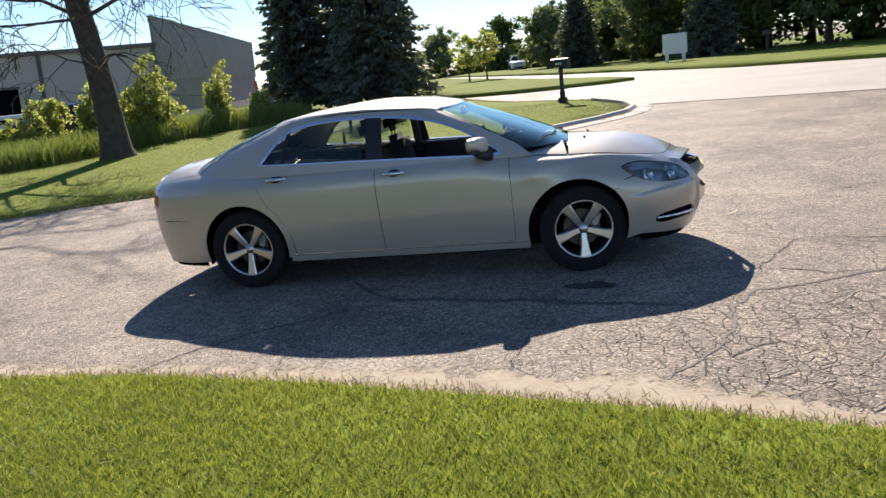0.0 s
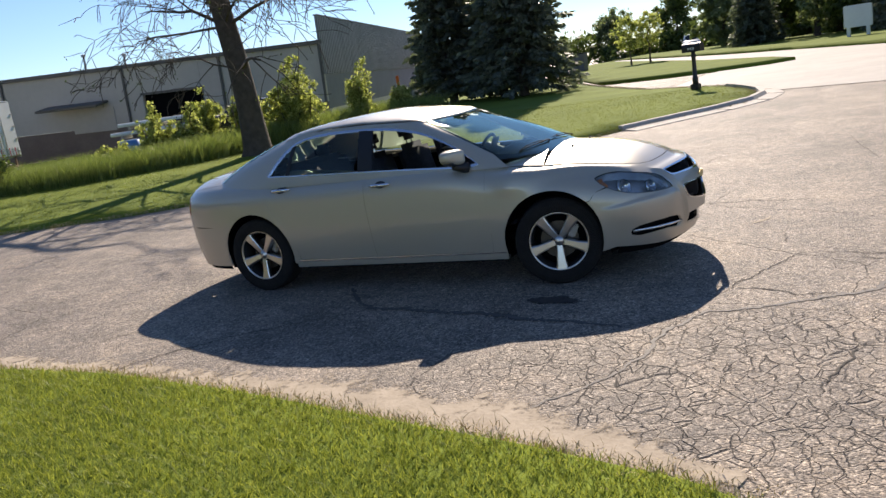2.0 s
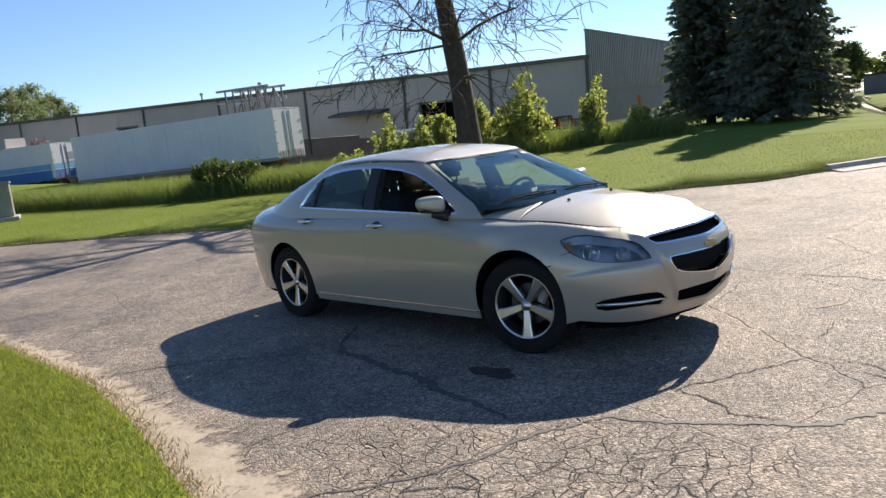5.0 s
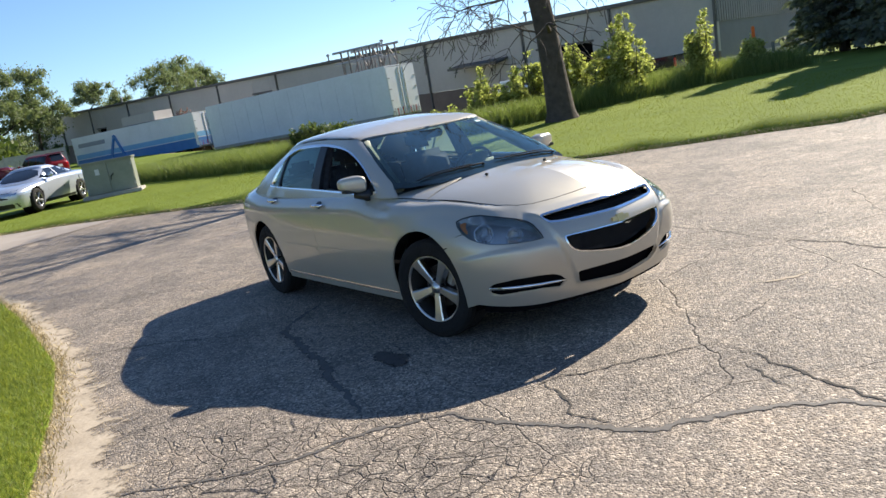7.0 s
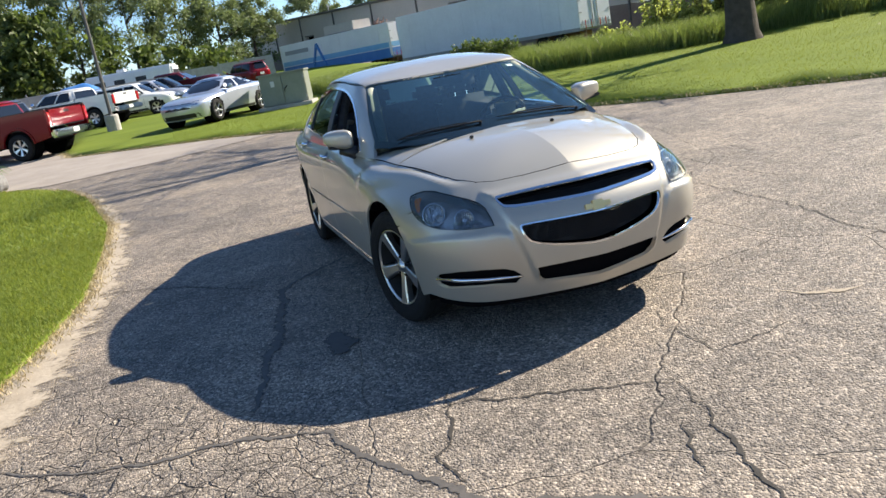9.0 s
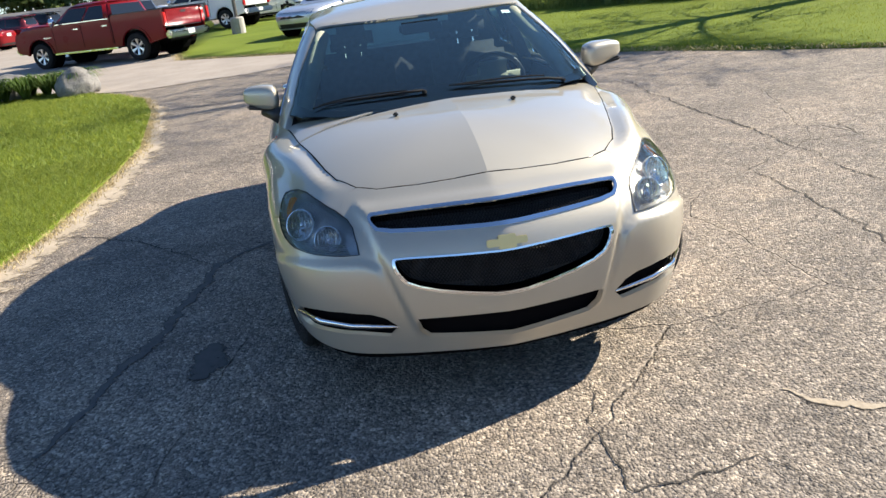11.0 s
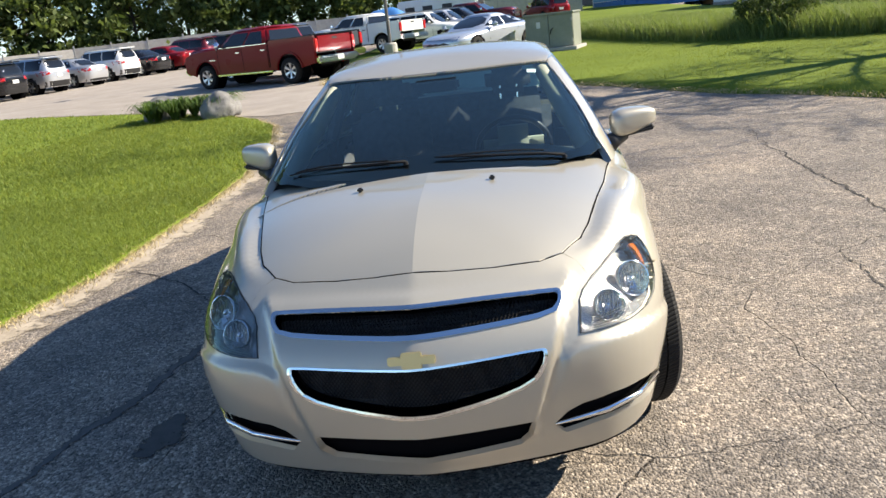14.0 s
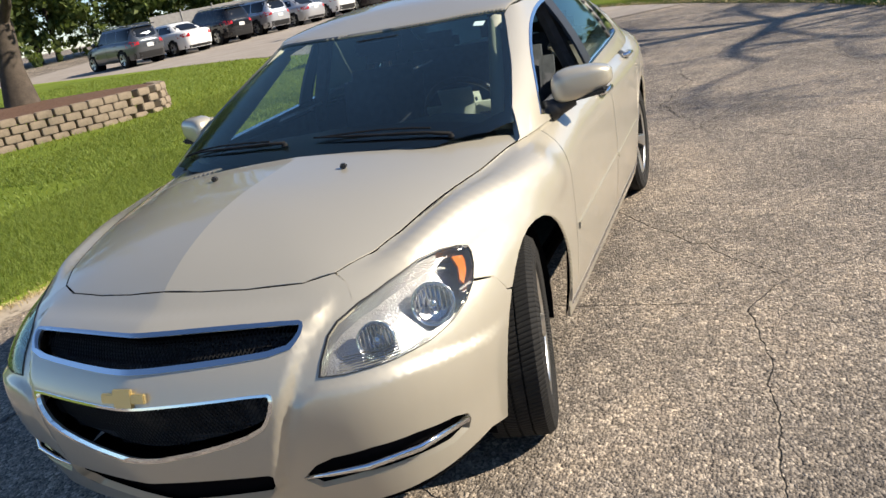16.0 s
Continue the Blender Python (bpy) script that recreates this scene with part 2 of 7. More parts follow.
M_BLADE = leaf_material("grass_blade", (0.108, 0.163, 0.026), (0.268, 0.338, 0.085), 0.5, (1.55, 1.3, 0.8))
M_BLADE_FAR = leaf_material("bank_grass_blade", (0.130, 0.168, 0.020), (0.205, 0.255, 0.038), 0.45, (1.4, 1.25, 0.8))
M_WEED = leaf_material("tall_weed", (0.12, 0.165, 0.05), (0.27, 0.315, 0.11), 0.45)
M_LILY = leaf_material("daylily_leaf", (0.06, 0.105, 0.025), (0.15, 0.215, 0.06), 0.35)
M_LEAF = leaf_material("bush_leaf", (0.22, 0.25, 0.075), (0.50, 0.52, 0.22), 0.6)
M_LEAF_DARK = leaf_material("tree_leaf", (0.055, 0.082, 0.024), (0.155, 0.195, 0.06), 0.38)
# leaves of far trees, with the haze before them mixed into the colour
M_LEAF_FAR = leaf_material("haze_tinted_tree_leaf", (0.13, 0.165, 0.085), (0.25, 0.29, 0.16), 0.4)
# paler than the needles' own green: veiling haze is put into the colour
M_NEEDLE = leaf_material("haze_lifted_spruce_needle", (0.095, 0.115, 0.095), (0.21, 0.235, 0.185), 0.38)
M_BARK = speckled("bark", (0.04, 0.031, 0.024), (0.10, 0.078, 0.06), 6, 0.95, bump=0.03)
M_RUBBER = material("rubber", (0.018, 0.018, 0.019), 0.75)
M_BLACK = material("black_plastic", (0.012, 0.012, 0.013), 0.45)
# near-black without gloss, for black parts and for hollows whose shade is painted
M_DARK = material("black_part_and_hollow_shade", (0.006, 0.006, 0.007), 0.95, Specular_IOR_Level=0.0)
M_CHROME = material("chrome", (0.80, 0.81, 0.83), 0.08, 1.0)
M_ALLOY = material("alloy_wheel", (0.62, 0.61, 0.59), 0.28, 1.0)
M_STEEL = speckled("grey_steel", (0.30, 0.30, 0.29), (0.42, 0.41, 0.39), 3, 0.5, 0.6)


def paint(name, color, flake=0.5, rough=0.3):
    m = material(name, color, rough, flake)
    b = nodes_of(m)[2]
    b.inputs["Coat Weight"].default_value = 1.0
    b.inputs["Coat Roughness"].default_value = 0.04
    b.inputs["Specular IOR Level"].default_value = 0.1
    p = local_node(m)
    f = noise_node(m, p, 1.7, 4)
    dull = ramp_node(m, f, [(0.3, (rough - 0.03,) * 3), (0.7, (rough + 0.06,) * 3)])
    color_to(m, dull, "Roughness")
    return m


def glass(name, tint, rough=0.0, ior=1.6, dust=0.0):
    """Thin window glass: a tinted see-through sheet with a mirror's gloss on it."""
    m = bpy.data.materials.new(name)
    m.use_nodes = True
    n, l = m.node_tree.nodes, m.node_tree.links
    n.remove(n["Principled BSDF"])
    t = n.new("ShaderNodeBsdfTransparent")
    t.inputs[0].default_value = (*tint, 1)
    g = n.new("ShaderNodeBsdfGlossy")
    g.inputs["Roughness"].default_value = rough + 0.015
    g.inputs["Color"].default_value = (0.80, 1.0, 0.92, 1)
    f = n.new("ShaderNodeFresnel")
    f.inputs[0].default_value = ior
    x = n.new("ShaderNodeMixShader")
    l.new(f.outputs[0], x.inputs[0])
    l.new(t.outputs[0], x.inputs[1])
    l.new(g.outputs[0], x.inputs[2])
    out = x.outputs[0]
    if dust:
        d = n.new("ShaderNodeBsdfDiffuse")
        d.inputs[0].default_value = (0.72, 0.74, 0.74, 1)
        y = n.new("ShaderNodeMixShader")
        y.inputs[0].default_value = dust
        l.new(out, y.inputs[1])
        l.new(d.outputs[0], y.inputs[2])
        out = y.outputs[0]
    l.new(out, n["Material Output"].inputs[0])
    return m


M_PAINT = paint("champagne_paint", (0.485, 0.452, 0.375), 0.50, 0.40)
M_GLASS = glass("tinted_glass", (0.68, 0.73, 0.71))
M_SHIELD = glass("windscreen_glass", (0.66, 0.80, 0.79), 0.0, 1.85, 0.004)
M_LENS = glass("lamp_lens", (0.95, 0.96, 0.97), 0.0, 1.5, 0.02)

# ---- ground ----
def sheet(name, outline, mat, lift, step, label, category, kind="structure", skirt=0.0, limit=None):
    """A ground sheet with the given outline that follows gz()."""
    from_poly = densify(outline, step)
    xs = [p[0] for p in outline]
    ys = [p[1] for p in outline]
    pts = [Vector((p[0], p[1])) for p in from_poly]
    n = len(pts)
    edges = [(i, (i + 1) % n) for i in range(n)]
    x = min(xs) + step
    while x < max(xs):
        y = min(ys) + step
        while y < max(ys):
            if inside((x, y), from_poly):
                pts.append(Vector((x, y)))
            y += step
        x += step
    v, _, f, _, _, _ = geometry.delaunay_2d_cdt(pts, edges, [], 1, 0.001)
    bm = bmesh.new()
    vs = [bm.verts.new((p.x, p.y, gz(p.x, p.y) + lift)) for p in v]
    for t in f:
        bm.faces.new([vs[i] for i in t])
    bmesh.ops.recalc_face_normals(bm, faces=bm.faces)
    if bm.faces and sum(g.normal.z for g in bm.faces) < 0:
        bmesh.ops.reverse_faces(bm, faces=bm.faces)
    if skirt:
        rim = [e for e in bm.edges if e.is_boundary]
        r = bmesh.ops.extrude_edge_only(bm, edges=rim)
        for g in r["geom"]:
            if isinstance(g, bmesh.types.BMVert):
                g.co.z -= skirt
    ob = part(name, bm, mat, smooth=True)
    return tagged(ob, label, category, kind=kind)


from mathutils import geometry

# one sheet to the horizon, finer towards the middle
gx = sorted({round(s * d, 2) for s in (-1, 1) for d in [0, 1, 2, 3, 4, 5, 6, 8, 10, 12, 14, 16, 18, 20, 22, 24, 27, 30, 34, 38, 42, 48, 55, 65, 80, 110, 160, 300, 700, 2000]})
gv = [(x, y, gz(x, y)) for y in gx for x in gx]
gw = len(gx)
gf = [(j * gw + i, j * gw + i + 1, (j + 1) * gw + i + 1, (j + 1) * gw + i) for j in range(gw - 1) for i in range(gw - 1)]
ground = new("ground", mesh_from("ground", gv, gf, [M_ASPHALT], True))
tagged(ground, "weathered grey asphalt drive with cracks and gravel showing", "ground", kind="structure")

NEAR_EDGE = [(-26, -32), (-21.3, -20.3), (-18.6, -13.6), (-15.6, -8.7), (-14, -7), (-12.6, -5.6), (-11.5, -4.7), (-10.1, -3.94), (-8.2, -3.45), (-6.3, -3.15), (-5, -2.95), (-3.3, -2.9), (-1.2, -2.9), (0.1, -3.09), (1.35, -3.35), (2.0, -3.48), (2.8, -3.68), (4, -4.3), (5.2, -5.6), (6.2, -8), (7, -14), (8, -40)]
FAR_EDGE = [(-30, -6.6), (-22, -5.4), (-19.2, -4.8), (-15.9, -1.2), (-14.2, 0.3), (-10.7, 2.5), (-8.3, 3.6), (-7.1, 4.45), (-5.9, 5.1), (-3.7, 6.6), (-2.2, 7.6), (-1.1, 8.15), (-0.4, 9.3), (0.5, 10.5), (1.45, 11.6), (1.75, 13), (1.4, 14.8), (0.4, 16.9), (-2, 19.5), (-5.3, 26), (-9, 34), (-14, 45)]
sheet("lawn_near", NEAR_EDGE + [(-10, -60), (-30, -55)], M_LAWN, 0.035, 1.0, "mown green lawn with a dry worn edge", "lawn", skirt=0.05)
sheet("lawn_far", FAR_EDGE + [(-30, 60), (-80, 60), (-120, 40), (-120, 0), (-60, -6.5)], M_LAWN, 0.035, 1.6, "mown green lawn sloping beside the drive", "lawn", skirt=0.06)
sheet("lawn_island", [(-5.4, 27), (-2, 26.2), (1.0, 26.6), (1.9, 27.6), (0.8, 31.5), (-3, 40), (-9, 55), (-17, 75), (-26, 75), (-15, 50), (-9.5, 37)], M_LAWN, 0.12, 2.0, "mown lawn strip between two driveways", "lawn", skirt=0.14)
sheet("street", [(1.2, 14.2), (14, 9.5), (40, 2), (60, 0), (60, 14), (24, 18), (10.3, 24.7), (6, 30), (1.2, 40.7), (-8, 60), (-22, 90), (-29, 88), (-17, 66), (-9, 55), (-3, 40), (0.5, 31), (-1, 25), (-1.2, 19.5), (0.8, 16.6)], M_STREET, 0.012, 2.0, "pale worn concrete street", "street")
sheet("lawn_verge", [(60, 14), (24, 18), (10.3, 24.7), (6, 30), (1.2, 40.7), (-8, 60), (-22, 90), (20, 110), (90, 80), (90, 14)], M_LAWN, 0.14, 3.0, "grassy verge rising beyond the street", "lawn", skirt=0.16)
sheet("car_park", [(-13.2, -6.2), (-12.2, -4.6), (-12.6, -2.2), (-14.0, 0.2), (-15.9, -1.0), (-19.2, -4.7), (-22, -5.3), (-30, -6.5), (-62, -9), (-62, -45), (-26.4, -34), (-21.6, -20.3), (-19.0, -13.6), (-16.0, -8.7), (-14.4, -7)], M_LOT, 0.010, 2.5, "pale sun-bleached asphalt car park", "car park")


def ribbon(name, line, width, mat, label, seed, lift=0.004, rough=1.0):
    """A ragged strip on the asphalt along a line; "edge" is 1 along its middle and 0 at its sides."""
    pts = [Vector(p) for p in densify(line, 0.02, False)]
    n = len(pts)
    jag = 1.1 if width < 0.2 else 0.22
    v, f, e = [], [], []
    run = 0.0
    for i, p in enumerate(pts):
        d = (pts[min(i + 1, n - 1)] - pts[max(i - 1, 0)]).normalized()
        o = Vector((-d.y, d.x))
        run += 0.02
        q = Vector((run, seed * 7.3, 0))
        p = p + o * rough * (0.05 * noise.noise(q * 3) + 0.03 * noise.noise(q * 11) + 0.012 * noise.noise(q * 34))
        w = width * (0.30 + 0.70 * min(1, 3 * i / n, 3 * (n - i) / n)) * (1 + 0.45 * noise.noise(q * 2 + Vector((0, 3, 0))))
        wa = w * 0.5 * max(0.1, 1 + jag * noise.noise(q * 23 + Vector((0, 9, 0))))
        wb = w * 0.5 * max(0.1, 1 + jag * noise.noise(q * 23 + Vector((0, 19, 0))))
        for c, k in ((p + o * wa, 0.0), (p, 1.0), (p - o * wb, 0.0)):
            v.append((c.x, c.y, gz(c.x, c.y) + lift))
            e.append(k)
        if i:
            a = 3 * i
            f += [(a - 3, a, a + 1, a - 2), (a - 2, a + 1, a + 2, a - 1)]
    me = mesh_from(name, v, f, [mat], True)
    me.attributes.new("edge", "FLOAT", "POINT").data.foreach_set("value", e)
    if sum(g.normal.z for g in me.polygons) < 0:
        me.flip_normals()
    return part(name, me, None, ground, label)


def worn_off(m, keep=0.5, scale=14.0):
    """Lets a strip's material thin out raggedly towards its sides."""
    n, l, b = nodes_of(m)
    a = n.new("ShaderNodeAttribute")
    a.attribute_name = "edge"
    k = math_node(m, "ADD", math_node(m, "MULTIPLY", a.outputs["Fac"], 1.5), math_node(m, "MULTIPLY", math_node(m, "SUBTRACT", noise_node(m, place_node(m), scale, 6, 0.7), 0.5), 3.2))
    k = math_node(m, "MULTIPLY", math_node(m, "SUBTRACT", k, 1.0 - keep), 2.2, True)
    t = n.new("ShaderNodeBsdfTransparent")
    x = n.new("ShaderNodeMixShader")
    l.new(k, x.inputs[0])
    l.new(t.outputs[0], x.inputs[1])
    l.new(b.outputs[0], x.inputs[2])
    l.new(x.outputs[0], n["Material Output"].inputs[0])
    return m


M_TAR = worn_off(speckled("old_tar", (0.055, 0.050, 0.046), (0.12, 0.108, 0.096), 18, 0.75), 0.72)
M_OIL = worn_off(speckled("oil_soaked_asphalt", (0.02, 0.018, 0.017), (0.06, 0.053, 0.047), 16, 0.6), 0.42, 9.0)
M_CRACK = worn_off(speckled("dark_crack", (0.02, 0.018, 0.016), (0.05, 0.043, 0.036), 20, 0.9), 0.8, 18.0)
M_SAND = worn_off(speckled("sand_and_grit", (0.30, 0.25, 0.185), (0.46, 0.39, 0.30), 5, 0.95, bump=0.006), 0.45, 6.0)
ribbon("sealed_crack", [(1.7, -3.3), (2.04, -2.92), (2.25, -2.55), (2.36, -2.25), (2.39, -1.92), (2.58, -1.54), (2.88, -1.46), (3.26, -1.25), (3.52, -1.14), (3.62, -0.94), (3.78, -0.65), (3.93, -0.55), (4.18, -0.40), (4.9, -0.1), (6.0, 0.5), (7.5, 1.0)], 0.052, M_TAR, "old tar-filled crack", 1)
ribbon("sealed_crack", [(-0.51, -0.85), (0.02, -1.41), (0.55, -1.5), (0.99, -1.56), (1.67, -1.71), (2.11, -1.82)], 0.085, M_TAR, "old tar-filled crack", 2)
for i, (ln, w) in enumerate((
        ([(-1.9, -3.1), (-1.46, -2.89), (-1.11, -2.40), (-0.64, -1.90), (0.0, -1.45)], 0.018),
        ([(2.26, 0.28), (2.57, 0.20), (2.96, 0.20), (2.92, 0.45), (2.90, 0.63), (3.09, 0.74)], 0.013),
        ([(3.06, -0.11), (3.31, -0.14), (3.64, -0.25), (3.98, -0.34), (4.15, -0.38), (4.7, -0.5)], 0.020),
        ([(3.40, -0.31), (3.56, -0.39), (3.73, -0.47)], 0.014),
        ([(2.55, -0.96), (2.96, -1.10), (3.12, -1.21), (3.37, -1.16)], 0.014),
        ([(2.63, -1.10), (2.69, -0.90), (2.84, -0.58), (3.0, -0.25), (3.10, -0.13)], 0.017),
        ([(-0.4, 2.28), (0.04, 2.25), (0.44, 2.24), (0.83, 2.19), (1.12, 2.18), (1.42, 2.10), (1.9, 2.0), (2.42, 1.98), (3.0, 1.9), (3.76, 1.85)], 0.019),
        ([(-0.16, 2.80), (0.21, 2.75), (0.44, 2.77)], 0.016),
        ([(2.12, 0.45), (2.2, 0.67), (2.27, 0.87)], 0.009),
        ([(3.50, -1.99), (3.63, -2.03), (3.74, -2.17), (3.86, -2.24), (4.0, -2.21)], 0.018),
        ([(3.25, -2.76), (3.33, -2.42), (3.47, -2.02)], 0.016),
        ([(-5.0, 3.1), (-4.33, 2.99), (-3.64, 2.96), (-3.03, 2.93), (-1.88, 2.92), (-0.94, 2.86), (-0.16, 2.80)], 0.020),
        ([(-6.5, 0.6), (-5.2, 0.9), (-4.1, 0.7), (-2.8, 1.2)], 0.014),
        ([(3.4, 1.6), (4.3, 2.2), (5.4, 2.4), (6.4, 3.0)], 0.016),
        ([(-3.8, -2.6), (-3.0, -1.9), (-2.6, -1.0)], 0.012),
        ([(2.3, 4.4), (3.4, 4.8), (4.6, 4.7), (6.0, 5.4)], 0.018))):
    ribbon("crack", ln, w, M_CRACK, "open crack in the asphalt", 10 + i)
edge = [p for p in NEAR_EDGE if -12 < p[0] < 3]
ribbon("sandy_margin", [(x + 0.02, y + 0.10) for x, y in edge], 0.62, M_SAND, "sandy grit along the lawn edge", 40, 0.006)
ribbon("sandy_margin", [(-1.0, -2.95), (0.3, -3.0), (1.3, -3.18), (2.2, -3.35), (3.0, -3.6)], 0.90, M_SAND, "sandy grit along the lawn edge", 43, 0.007)
ribbon("sand_patch", [(2.55, 0.9), (2.68, 1.0), (2.8, 1.2)], 0.08, M_SAND, "worn sandy patch", 41)
ribbon("oil_stain", [(1.28, -1.27), (1.45, -1.25), (1.66, -1.27)], 0.32, M_OIL, "dark oil stain", 42, 0.005)

# ---- car bodies ----
from mathutils.bvhtree import BVHTree
from mathutils.interpolate import poly_3d_calc


def lower_hull(w, af, ar, spine, zbot, zk, top, m, n=5.0, tuck=0.06, peak=0.0, sweep=0.03, res=(240, 26, 40)):
    """The closed lower body: a rounded plan outline carried up the flanks and drawn in over bonnet and boot.
    w: half width; af, ar: nose and tail; spine: the ends of the middle line; zk(x): where the flank starts to round over; top(x): the middle line's height."""
    nu, nv, nt = res
    verts = []
    for j in range(nv + nt):
        for i in range(nu):
            a = 2 * math.pi * (i + 0.5) / nu
            ca, sa = math.cos(a), math.sin(a)
            r = (abs(ca) ** n + abs(sa) ** n) ** (-1 / n)
            x = (af if ca > 0 else ar) * r * ca
            y = w * r * sa
            if ca > 0:
                x *= 1 - sweep * (0.5 * smooth01(abs(y) / 0.5) + 0.5 * min(1, abs(y) / 0.5))
            k = zk(x)
            if j < nv:
                q = j / nv
                z = zbot + (k - zbot) * q
                low = (1 - q) ** 2
                x, y = x * (1 - 0.5 * tuck * low), y * (1 - tuck * low)
            else:
                b = 0.5 * math.pi * (j - nv) / (nt - 1)
                q, s = math.sin(b) ** (2 / m(x)), abs(math.cos(b)) ** (2 / m(x))
                sx = min(spine[1], max(spine[0], x))
                x, y = sx + (x - sx) * s, y * s
                z = k + (top(x) - k) * q - (peak(x) if callable(peak) else peak) * abs(y) * q
            verts.append((x, y, z))
    faces = [(j * nu + i, j * nu + (i + 1) % nu, (j + 1) * nu + (i + 1) % nu, (j + 1) * nu + i) for j in range(nv + nt - 1) for i in range(nu)]
    return verts, faces


def cab_hull(belt, roof, zbelt, zrail, crown, n=6.0, bow=0.025, nose=0.0, back=0.0, res=(200, 24, 20)):
    """The greenhouse: the outline (front, rear, half width) at the belt drawn in to that at the roof's edge, with a crowned roof on it."""
    nu, nv, nt = res
    verts = []
    for j in range(nv + nt):
        for i in range(nu):
            a = 2 * math.pi * (i + 0.5) / nu
            ca, sa = math.cos(a), math.sin(a)
            ox, oy = math.copysign(abs(ca) ** (2 / n), ca), math.copysign(abs(sa) ** (2 / n), sa)
            bx, by = (belt[0] if ox > 0 else belt[1]) * ox, belt[2] * oy
            rx, ry = (roof[0] if ox > 0 else roof[1]) * ox, roof[2] * oy
            if j < nv:
                q = j / (nv - 1)
                x, y = bx + (rx - bx) * q, by + (ry - by) * q
                x += bow * math.sin(math.pi * q) * ox + (nose * (1 - oy * oy) * (1 - q) + 0.035 * math.sin(math.pi * q)) * max(0.0, ox) ** 4
                x -= back * math.sin(math.pi * q) * max(0.0, -ox) ** 2
                y += bow * math.sin(math.pi * q) * oy
                z = zbelt(bx) + (zrail(rx) - zbelt(bx)) * q
            else:
                b = 0.5 * math.pi * (j - nv + 1) / nt
                q, s = math.sin(b), math.cos(b)
                x, y = rx * s, ry * s
                z = zrail(x) + (crown(x) - zrail(x)) * q
            verts.append((x, y, z))
    faces = [(j * nu + i, j * nu + (i + 1) % nu, (j + 1) * nu + (i + 1) % nu, (j + 1) * nu + i) for j in range(nv + nt - 1) for i in range(nu)]
    return verts, faces


class Hull:
    """A smooth body surface on which panels are laid."""

    def __init__(self, vf, xc=1.2, za=0.45):
        self.v = [Vector(p) for p in vf[0]]
        self.f = [t for q in vf[1] for t in ((q[0], q[1], q[2]), (q[0], q[2], q[3]))]
        self.n = [Vector() for _ in self.v]
        for t in self.f:
            a, b, c = (self.v[i] for i in t)
            nn = (b - a).cross(c - a)
            for i in t:
                self.n[i] += nn
        for p in self.n:
            p.normalize()
        self.tree = BVHTree.FromPolygons(self.v, self.f)
        self.xc, self.za = xc, za

    def cast(self, o, d):
        p, _, i, _ = self.tree.ray_cast(Vector(o), Vector(d))
        if p is None:
            p, _, i, _ = self.tree.find_nearest(Vector(o) + Vector(d) * 3.0)
        t = self.f[i]
        w = poly_3d_calc([self.v[k] for k in t], p)
        n = sum((self.n[k] * g for k, g in zip(t, w)), Vector())
        return p, n.normalized()

    def S(self, x, z, side=1):
        return self.cast((x, side * 3, z), (0, -side, 0))[0]

    def T(self, x, y):
        return self.cast((x, y, 3), (0, 0, -1))[0]

    def F(self, deg, z):
        c, s = math.cos(radians(deg)), math.sin(radians(deg))
        return self.cast((self.xc + 3 * c, 3 * s, z), (-c, -s, 0))[0]

    def flat(self, kind, p, side=1):
        if kind == "y":
            return (p.x, p.z)
        if kind == "z":
            return (p.x, p.y)
        if kind == "x":
            return (p.y, p.z)
        if kind == "f":
            return (math.atan2(p.y, p.x - self.xc) * 1.1, p.z)
        return (p.x, math.atan2(p.z - self.za, abs(p.y)) * 0.85)

    def lift(self, kind, u, side=1):
        if kind == "y":
            return self.cast((u[0], side * 3, u[1]), (0, -side, 0))
        if kind == "z":
            return self.cast((u[0], u[1], 3), (0, 0, -1))
        if kind == "x":
            return self.cast((side * 6, u[0], u[1]), (-side, 0, 0))
        if kind == "f":
            c, s = math.cos(u[0] / 1.1), math.sin(u[0] / 1.1)
            return self.cast((self.xc + 3 * c, 3 * s, u[1]), (-c, -s, 0))
        c, s = math.cos(u[1] / 0.85), math.sin(u[1] / 0.85)
        return self.cast((u[0], side * 3 * c, self.za + 3 * s), (0, -side * c, -s))

    def patch(self, name, kind, outline, mat, parent, holes=(), side=1, step=0.035, off=0.0, thick=0.012, label="", shape=None, edge=None, fold=False):
        """A panel with the given outline, which is a list of points on the hull, and with openings; fold: a sharp crease along the middle."""
        loops = []
        for lp in [outline, *holes]:
            lp = [self.flat(kind, p, side) if isinstance(p, Vector) else p for p in lp]
            loops.append(densify(lp, edge or step))
        xs = [p[0] for p in loops[0]]
        ys = [p[1] for p in loops[0]]
        pts, eds = [], []
        for lp in loops:
            k = len(pts)
            pts += [Vector(p) for p in lp]
            eds += [(k + i, k + (i + 1) % len(lp)) for i in range(len(lp))]
        if fold:
            k = len(pts)
            c = [min(xs) + (max(xs) - min(xs)) * i / 40 for i in range(41)]
            c = [q for q in c if inside((q, 1e-4), loops[0])]
            pts += [Vector((q, 0.0)) for q in c]
            eds += [(k + i, k + i + 1) for i in range(len(c) - 1)]
        x = min(xs) + step * 0.5
        row = 0
        while x < max(xs):
            y = min(ys) + step * (0.5 if row % 2 else 0.25)
            while y < max(ys):
                if inside((x, y), loops[0]) and not any(inside((x, y), h) for h in loops[1:]):
                    pts.append(Vector((x, y)))
                y += step
            x += step * 0.9
            row += 1
        v, _, f, _, _, _ = geometry.delaunay_2d_cdt(pts, eds, [], 0, 1e-4)
        keep = []
        for t in f:
            c = (sum(v[i].x for i in t) / 3, sum(v[i].y for i in t) / 3)
